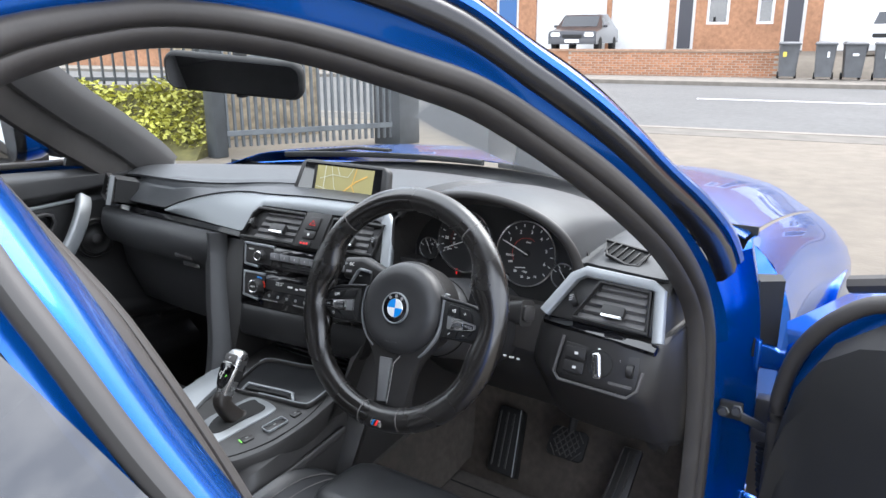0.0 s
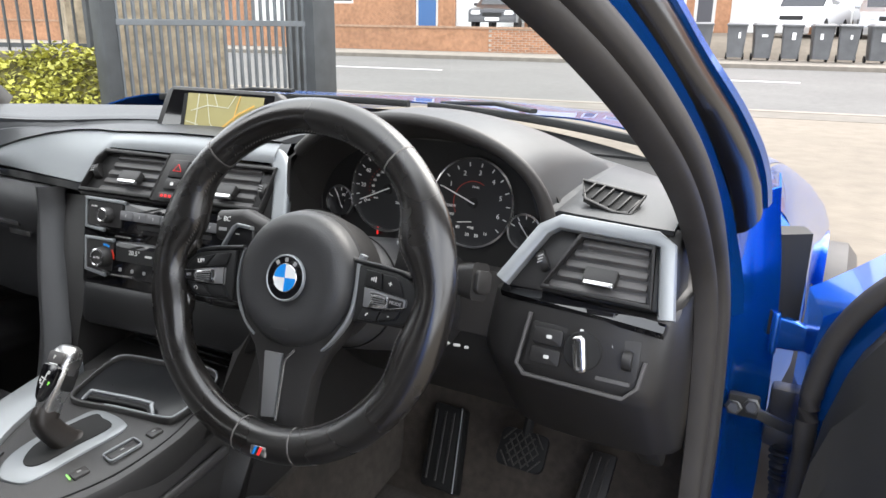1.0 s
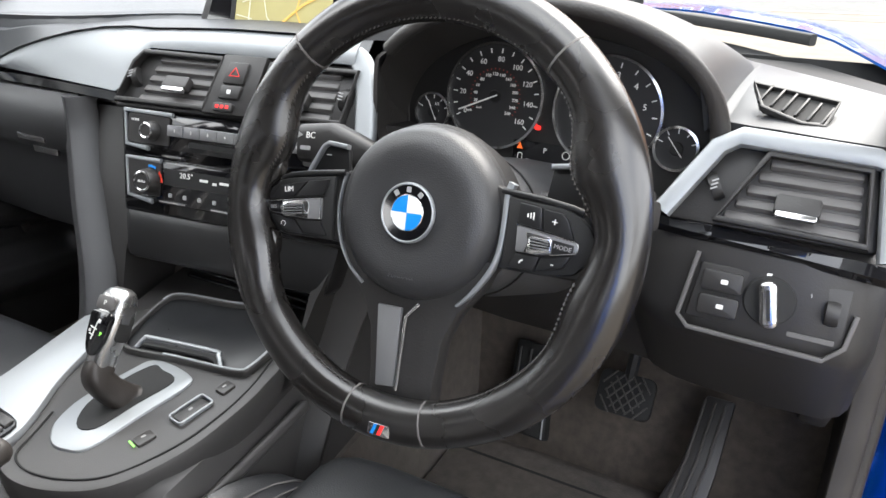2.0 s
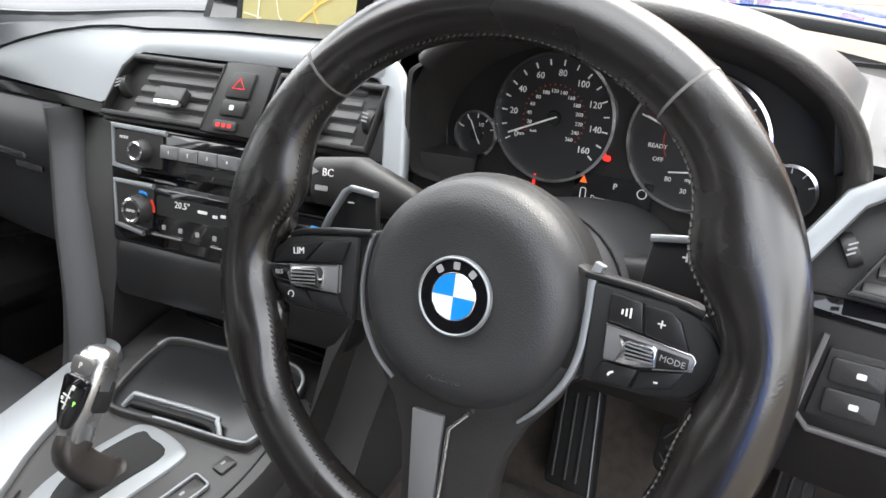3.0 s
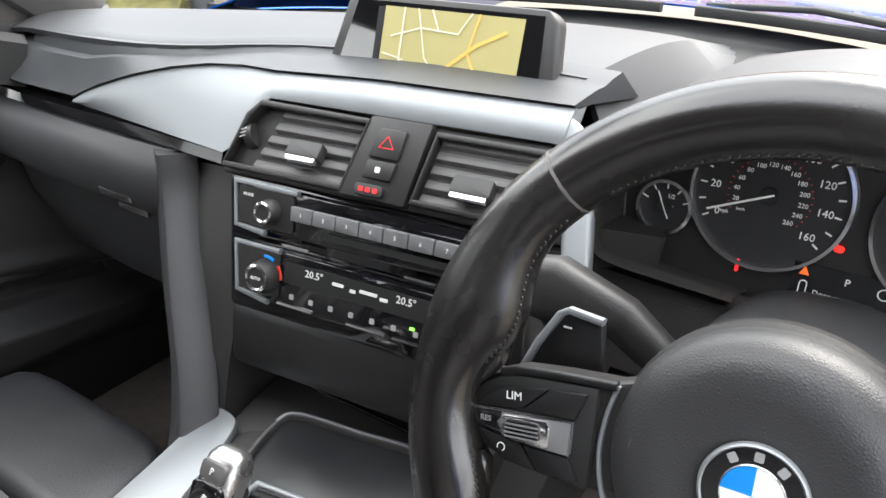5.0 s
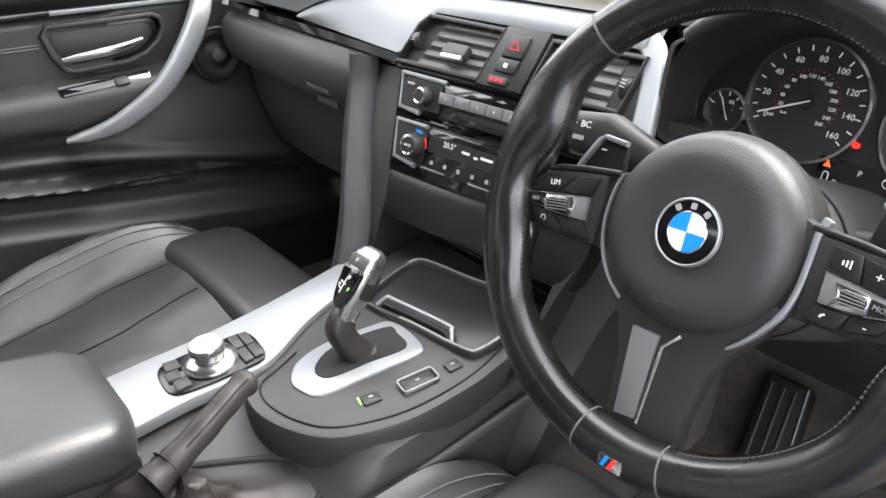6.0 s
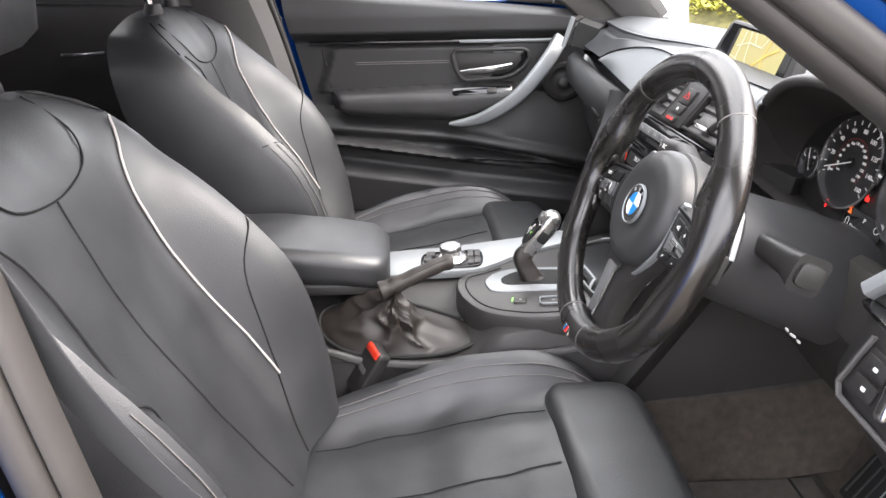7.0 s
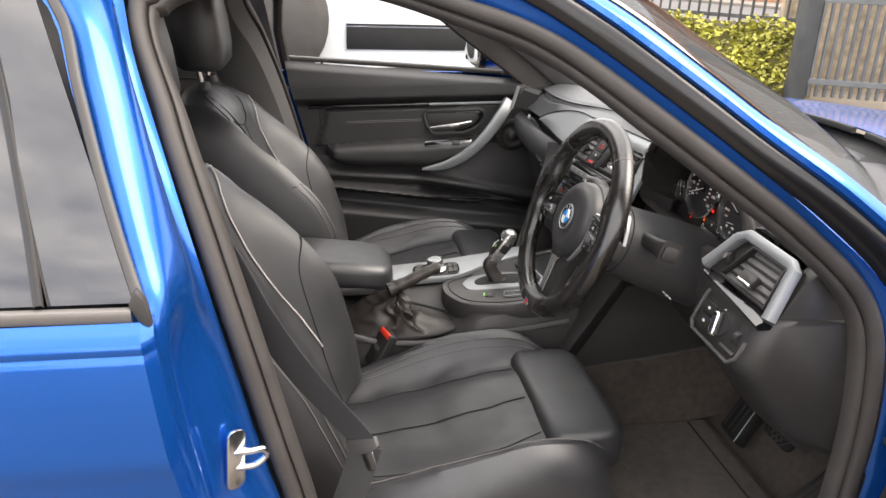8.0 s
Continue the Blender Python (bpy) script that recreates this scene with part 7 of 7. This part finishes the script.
WHITEPAINT = mat("white_paint", (.70, .70, .69), .5, var=.05, var_scale=3, big=.05)
BINGREY = mat("grey_bin_plastic", (.098, .101, .107), .55, var=.15, var_scale=4, big=.1)
FENCE = mat("dark_grey_fence_paint", (.05, .055, .06), .5, var=.2, var_scale=5)
FENCEGREY = mat("weathered_grey_steel", (.12, .13, .14), .5, var=.2, var_scale=5)
ground = single("ground", grid(lambda u, v: rd(lerp(-400, 400, u), lerp(-300, 0, v), 0), 30, 30), CONCRETE, "pale worn concrete forecourt", "ground", "structure")
part("far_ground", loft([[rd(a, b, z) for b, z in ((13.6, .10), (15.0, .70), (20, .80), (400, .80))] for a in (-400, 0, 400)], False), CONCRETE, ground)
single("road", grid(lambda u, v: rd(lerp(-400, 400, u), lerp(0, 11.0, v), -.02), 60, 6), ASPHALT, "worn grey asphalt road", "road", "structure")
single("pavement", loft([[rd(a, b, z) for b, z in ((11.0, -.1), (11.0, .09), (11.02, .10), (13.6, .12), (13.6, -.1))] for a in (-120, -40, 0, 40, 120)]), PAVE, "pale far pavement with kerb", "pavement", "structure")
single("drain_channel", loft([[rd(a, b, z) for b, z in ((-.9, -.05), (-.9, .004), (-.2, .006), (-.2, -.05))] for a in (-60, 60)]), mat("darker_concrete", (.12, .108, .092), .9, var=.2, var_scale=3), "darker concrete strip along the road edge", "kerb", "structure")
single("kerb", loft([[rd(a, b, z) for b, z in ((-.2, -.05), (-.2, .012), (0, .012), (0, -.05))] for a in (-60, 60)]), PAVE, "flush pale kerb at the road edge", "kerb", "structure")
for a in (-18.4, -10.5, -2.7, 5.1, 12.7):
    single("road_marking", loft([[rd(a + da, b, z) for b, z in ((5.95, -.03), (5.95, -.015), (6.09, -.015), (6.09, -.03))] for da in (0, 3.7)]), WHITEPAINT, "white painted centre line dash", "road marking", "structure", "centre line dashes")

# garden wall across the road, in single bricks along its front
wall = single("wall_north", loft([[rd(a, b, z) for b, z in ((13.45, 0), (13.45, .86), (13.63, .86), (13.63, 0))] for a in (-34, -1.30)]), MORTAR, "low orange brick garden wall", "wall", "structure")
part("wall_run", loft([[rd(a, b, z) for b, z in ((13.45, 0), (13.45, .86), (13.63, .86), (13.63, 0))] for a in (6.5, 24)]), BRICKFAR, wall)
part("coping", loft([[rd(a, b, z) for b, z in ((13.40, .86), (13.40, .93), (13.68, .93), (13.68, .86))] for a in (-34, -1.30)]), mat("brown_coping", (.33, .21, .14), .9, var=.2, var_scale=8), wall)

part("wall_run", loft([[rd(a, b, z) for b, z in ((13.435, 0), (13.435, .86), (13.5, .86), (13.5, 0))] for a in (-34, -7.75)]), BRICKFAR, wall)

# row of houses
HB = 20.0
house = thing("terraced_house", rd(-8, HB, 0), "orange brick terraced houses with white garage doors", "house")


def facade(a0, a1, z0, z1, mt, name, parent, b=HB, d=.25, label=""):
    return part(name, loft([[rd(a, bb, z + .78) for bb, z in ((b, z0), (b, z1), (b + d, z1), (b + d, z0))] for a in (a0, a1)]), mt, parent, label)


front = facade(-45, 30, 2.35, 6.2, BRICKFAR, "wall", house)
openings = [(-21.0, -18.4, "g"), (-17.1, -15.84, "w"), (-12.9, -11.87, "d"), (-11.1, -8.09, "g"), (-7.9, -5.63, "g"), (-5.36, -4.62, "d"), (-4.2, -3.38, "w"), (-2.4, -1.8, "w"), (-1.5, -.72, "d"), (-.18, 2.6, "g"), (3.4, 6.2, "g"), (7.0, 8.0, "d")]
last = -45
for a0, a1, k in openings:
    facade(last, a0, 0, 2.36, BRICKFAR, "pier", house)
    last = a1
    if k == "g":
        g = facade(a0, a1, 0.05, 2.34, WHITEPAINT, "garage_door", house, HB + .12, .06, "white garage door")
    elif k == "w":
        facade(a0, a1, 0, 1.0, BRICKFAR, "sill_wall", house)
        facade(a0, a1, 1.0, 2.34, WHITEPAINT, "window_frame", house, HB + .05, .1, "white window frame")
        facade(a0 + .1, a1 - .1, 1.1, 2.2, DARKGLASS, "pane", house, HB + .04, .01)
    else:
        facade(a0, a1, .05, 2.34, WHITEPAINT, "door_frame", house, HB + .08, .1, "white door frame")
        facade(a0 + .12, a1 - .12, .1, 2.1, mat("front_door", (.04, .12, .30), .4) if a0 < -10 else mat("front_door", (.05, .05, .06), .4), "front_door", house, HB + .05, .03)
facade(last, 30, 0, 2.36, BRICKFAR, "pier", house)
part("roof", loft([[rd(a, b, z) for b, z in ((HB - .4, 6.9), (HB + 4.5, 10), (HB + 9, 6.9))] for a in (-45, 30)]), mat("brown_tiles", (.20, .11, .08), .85, var=.2, var_scale=5), house)


def wheelie(m, lid_tilt, sticker):
    b = thing("wheelie_bin", m.translation, "dark grey plastic wheelie bin with closed lid on pavement", "wheelie bin", "row of bins")
    part("tub", loft([[m @ V(x, y, z) for x, y in rrect(w, d, .05, 3)] for z, w, d in ((.08, .44, .50), (.5, .49, .57), (.96, .54, .66))]), BINGREY, b)
    part("lid", loft([[m @ pose(0, 0, 0, lid_tilt) @ V(x, y - .02, z) for x, y in rrect(w, d, .05, 3)] for z, w, d in ((.96, .58, .74), (1.0, .59, .75), (1.05, .50, .62))]), BINGREY, b)
    for x in (-.23, .23):
        part("wheel", lathe([(0, -.03), (.095, -.03), (.10, 0), (.095, .03), (0, .03)], m @ pose(x, .27, .10, 0, 90), 20), MATTE, b)
    part("handle", tube([m @ V(-.22, .38, .98), m @ V(.22, .38, .98)], .016, 8), BINGREY, b)
    part("sticker", prism(rrect(*sticker[1:], .01), .004, m @ axes((sticker[0], -.345, .70), (1, 0, 0), (0, -1, .10))), WHITEPAINT if sticker[0] > -.1 else mat("yellow_sticker", (.6, .5, .08), .6), b, "pale sticker")
    return b


for i, (a, r, st) in enumerate(((-1.05, 3, (-.12, .10, .14)), (-.10, -2, (.08, .06, .16)), (.62, 4, (.0, .16, .07)), (1.38, -3, (.04, .10, .20)), (2.16, 2, (-.06, .08, .16)), (2.84, -6, (.05, .06, .12)), (3.60, 3, (.04, .14, .22)))):
    wheelie(RM @ pose(a, 12.95, .115, 0, 0, r), 0, st)


CARGLASS = mat("dark_car_window", (.018, .020, .023), .12)


def parked_car(m, body, label):
    c = thing("parked_car", m.translation, label, "car", "cars across the road")
    prof = [(.0, .35), (.0, .72), (.06, .80), (.95, .92), (1.55, 1.38), (2.9, 1.44), (3.7, 1.0), (4.15, .92), (4.2, .40)]
    secs = []
    for x, k in ((-.86, .93), (-.80, 1.0), (.80, 1.0), (.86, .93)):
        secs.append([m @ V(x * (1 - .18 * sstep(.95, 1.4, z)), y, .35 + (z - .35) * k) for y, z in prof])
    shell = part("body", loft(secs), body, c)
    part("windscreen", loft([[m @ V(x, y - .012, z + .01) for y, z in ((1.02, .96), (1.50, 1.34))] for x in (-.66, -.4, 0, .4, .66)], False), CARGLASS, c)
    for q in (-1, 1):
        part("side_window", loft([[m @ V(q * (.83 - .14 * sstep(.95, 1.4, z)), y, z) for z in (.98, 1.12, 1.30)] for y in (1.50, 2.1, 2.9, 3.3)], False), CARGLASS, c)
    for x in (-.60, .60):
        part("headlight", prism(rrect(.34, .15, .05), .03, m @ axes((x, -.005, .68), (1, 0, 0), (0, -1, .2)), .01), WHITEMARK, c, "clear headlight")
    part("grille", prism(rrect(.70, .14, .04), .02, m @ axes((0, -.006, .62), (1, 0, 0), (0, -1, .1))), MATTE, c)
    part("number_plate", prism(rrect(.52, .11, .01), .01, m @ axes((0, -.012, .46), (1, 0, 0), (0, -1, 0))), WHITEMARK, c)
    for x in (-.78, .78):
        for y in (.75, 3.4):
            part("wheel", lathe([(0, -.09), (.30, -.09), (.31, 0), (.30, .09), (0, .09)], m @ pose(x, y, .31, 0, 90), 24), MATTE, c)
    for x in (-.92, .92):
        part("wing_mirror", box((x, 1.25, .98), (.16, .08, .10), .03, m), body, c)
    return c


parked_car(RM @ pose(-8.15, 15.2, .72, 0, 0, 2), mat("dark_grey_car_paint", (.035, .035, .04), .3, .3, coat=.6), "dark grey hatchback parked on a drive")
parked_car(RM @ pose(1.5, 15.4, .72, 0, 0, -20), mat("white_car_paint", (.75, .75, .76), .3, coat=.6), "white hatchback parked on a drive")
parked_car(RM @ pose(4.3, 15.4, .72, 0, 0, -6), mat("silver_car_paint", (.35, .36, .38), .3, .5, coat=.6), "silver hatchback parked on a drive")

# ---------- bank, railings and gate beside the forecourt ----------
F0, FD = V(-6.15, 4.85, 0), V(-.884, -.468, 0)
FN = V(-.468, .884, 0)
fence = thing("railings", F0 + FD * 4, "dark steel railings on a low wall", "railings")
part("plinth", loft([[F0 + FD * a + FN * b + V(0, 0, z) for b, z in ((-.10, 0), (-.10, .74), (.15, .74), (.15, 0))] for a in (-.1, 14)]), PAVE, fence, "pale plinth")
for i in range(96):
    p = F0 + FD * (.10 + .145 * i)
    part("post" if i % 20 == 0 else "bar", box((p.x, p.y, 1.44), (.022 if i % 20 else .06, .022 if i % 20 else .06, 1.40), 0), FENCE, fence)
for z in (.80, 1.95):
    part("rail", sweep([F0 + V(0, 0, z), F0 + FD * 14 + V(0, 0, z)], rrect(.012, .045, .002, 1)), FENCE, fence)
random.seed(11)
LEAF = mat("yellow_green_ivy", (.36, .35, .06), .65, island=0, var=.35, var_scale=6, big=.3, big_scale=2)
bank = bmesh.new()
for i in range(13000):
    a = random.uniform(-.2, 9)
    h = random.random()
    p = F0 + FD * a + FN * (-.16 - .55 * (1 - h) ** 1.3 + random.uniform(-.08, .05)) + V(0, 0, .15 + .62 * h + random.uniform(-.05, .05) + .05 * math.sin(a * 5))
    s_ = random.uniform(.018, .042)
    m = Matrix.Translation(p) @ Euler((random.uniform(-.9, .9), random.uniform(-.9, .9), random.uniform(0, 6.3))).to_matrix().to_4x4()
    q = [bank.verts.new(m @ V(x * s_, y * s_, z * s_)) for x, y, z in ((0, -1, 0), (.7, -.1, .15), (0, 1.1, .0), (-.7, -.1, .15))]
    bank.faces.new((q[0], q[1], q[2]))
    bank.faces.new((q[0], q[2], q[3]))
single("ivy_bank", bank, LEAF, "yellow-green ivy covering a low bank", "ivy", "stuff", "", False)
single("bank_earth", loft([[F0 + FD * a + FN * b + V(0, 0, z) for b, z in ((-.9, 0), (-.62, .18), (-.30, .55), (-.10, .68), (0, 0))] for a in (-.2, 3, 6, 9.2)]), mat("mossy_earth", (.10, .09, .03), .95, var=.4, var_scale=8, bump=.5, bump_scale=20), "mossy earth bank under ivy", "bank", "structure")

gate = thing("steel_gate", V(-5.2, 5.4, 0), "tall grey steel bar gate standing open", "gate")
G0, G1 = V(-5.55, 4.45, 0), V(-4.50, 6.35, 0)
for i in range(27):
    p = G0.lerp(G1, (i + .5) / 27)
    part("bar", box((0, 0, 1.25), (.030, .030, 2.3), .004, Matrix.Translation(p)), FENCEGREY, gate)
for z in (.25, 1.05, 2.2):
    part("rail", sweep([G0 + V(0, 0, z), G1 + V(0, 0, z)], rrect(.04, .06, .004, 1)), FENCEGREY, gate)
for p, w, mt in ((G0, .16, FENCE), (G1 + V(-.12, .10, 0), .40, FENCE)):
    single("gate_post", box((p.x, p.y, 1.35), (w, w, 2.7), .01), mt, "dark square steel gate post", "gate post", "", "gate posts")
single("stone_wall", loft([[V(-6.6, 6.2, 0) + V(.42, .9, 0).normalized() * a + V(.9, -.42, 0) * b + V(0, 0, z) for b, z in ((0, 0), (0, 1.5), (.3, 1.5), (.3, 0))] for a in (-1.2, -.6, 0, .6)]), mat("rough_stone", (.33, .27, .19), .95, var=.4, var_scale=9, bump=.9, bump_scale=14), "rough buff stone wall behind the gate", "wall", "structure")

# white off-roader beside the passenger door
suv = thing("white_off_roader", (-3.4, -.2, 0), "white off-road vehicle with black side stripes", "car")
WP = mat("white_gloss_paint", (.78, .79, .79), .3, coat=.6, var=.03)
prof = [(-2.6, .50), (-2.6, 1.85), (-1.2, 1.95), (-.55, 1.90), (-.15, 1.28), (.95, 1.18), (1.18, 1.05), (1.25, .60)]
part("body", loft([[V(x, y, .5 + (z - .5) * k) for y, z in prof] for x, k in ((-4.4, .97), (-4.3, 1.0), (-2.65, 1.0), (-2.56, .97))]), WP, suv)
part("stripe", box((-2.555, .12, .885), (.012, .82, .115), .003), MATTE, suv, "black side stripe")
part("stripe_line", box((-2.552, .12, .955), (.012, .82, .010), .002), MATTE, suv)
part("side_window", box((-2.553, -1.2, 1.55), (.012, .9, .45), .01), DARKGLASS, suv)
for y in (.72, -.62, -2.0):
    if y > -.5 or y < -1:
        part("wheel", lathe([(0, -.12), (.34, -.12), (.38, -.08), (.38, .08), (.34, .12), (0, .12)], pose(-2.60, y, .38, 0, 90), 32), RUBBER, suv)
part("spare_wheel", lathe([(0, -.10), (.28, -.10), (.34, -.06), (.34, .06), (.28, .10), (0, .10)], pose(-2.50, -.72, .98, 0, 80), 32), RUBBER, suv)
part("sill_bar", tube([V(-2.5, -.4, .70), V(-2.5, 1.0, .72)], .035, 10), MATTE, suv)
part("headlight", prism(circle(.10, 20), .03, axes((-2.75, 1.26, .95), (1, 0, 0), (0, 1, 0))), WHITEMARK, suv)


# single bricks on the garden wall's face
me_brick = None
for row in range(11):
    for k in range(27):
        a = -1.33 - .235 * k - (.1175 if row % 2 else 0)
        m = RM @ pose(a - .105, 13.452, .038 + .076 * row)
        if me_brick is None:
            b0 = part("brick", box((0, 0, 0), (.215, .02, .064), .003, None, 1), BRICK, wall)
            me_brick = b0.data
            b0.matrix_world = m
            continue
        b = new("brick", me_brick)
        b.parent = wall
        b.matrix_world = m


# bare trees beyond the driver's side
BARK = mat("grey_brown_bark", (.085, .070, .055), .95, var=.3, var_scale=10, bump=.6, bump_scale=20)


def bare_tree(x, y, h, seed):
    rng = random.Random(seed)
    tr = thing("bare_tree", (x, y, 0), "leafless winter tree with fine twigs", "tree", "bare trees")
    part("trunk", tube([V(x, y, 0), V(x + rng.uniform(-.1, .1), y, h * .2), V(x + rng.uniform(-.2, .2), y + .1, h * .42)], h * .016, 8), BARK, tr)
    verts, faces = [], []

    def limb(p, d, r, n):
        q = p + d
        side_ = d.orthogonal().normalized()
        up_ = d.normalized().cross(side_)
        k = len(verts)
        for c, rr in ((p, r), (q, r * .62)):
            for i in range(3):
                a = 2.094 * i
                verts.append(c + side_ * (rr * math.cos(a)) + up_ * (rr * math.sin(a)))
        for i in range(3):
            j = (i + 1) % 3
            faces.append((k + i, k + j, k + 3 + j, k + 3 + i))
        if n == 0:
            return
        for _ in range(3 if n > 1 else 4):
            e = Vector((rng.gauss(0, 1), rng.gauss(0, 1), rng.gauss(.25, .7))).normalized()
            limb(p.lerp(q, rng.uniform(.5, 1)), (d.normalized() * .75 + e * .75).normalized() * d.length * rng.uniform(.55, .85), r * .58, n - 1)

    top = V(x, y + .1, h * .40)
    for k in range(5):
        a = k * 1.26 + rng.uniform(-.4, .4)
        limb(top, V(math.cos(a) * .6, math.sin(a) * .6, 1).normalized() * h * .24, h * .009, 4)
    me = bpy.data.meshes.new("crown")
    me.from_pydata(verts, [], faces)
    bm = bmesh.new()
    bm.from_mesh(me)
    bpy.data.meshes.remove(me)
    part("crown", bm, BARK, tr)


for i, (x, y, h) in enumerate(((22, -9, 8.5), (24, -3.5, 6.5), (21, 1.5, 5.5), (26, 6, 8), (20, -15, 9), (25, -21, 9), (19, -11, 10.5), (24, -13.5, 11), (22, -17.5, 10))):
    bare_tree(x, y, h, 20 + i)
single("hedge", loft([[V(19.5 + b, y, z) for b, z in ((0, 0), (.1, 1.0 + .3 * math.sin(y * 1.7)), (.6, 1.35 + .3 * math.sin(y * 2.3)), (1.4, 1.1), (1.5, 0))] for y in range(-34, 14)]), mat("dark_hedge", (.045, .055, .025), .95, var=.5, var_scale=7, bump=.9, bump_scale=12), "dark clipped hedge along the yard", "hedge", "stuff")
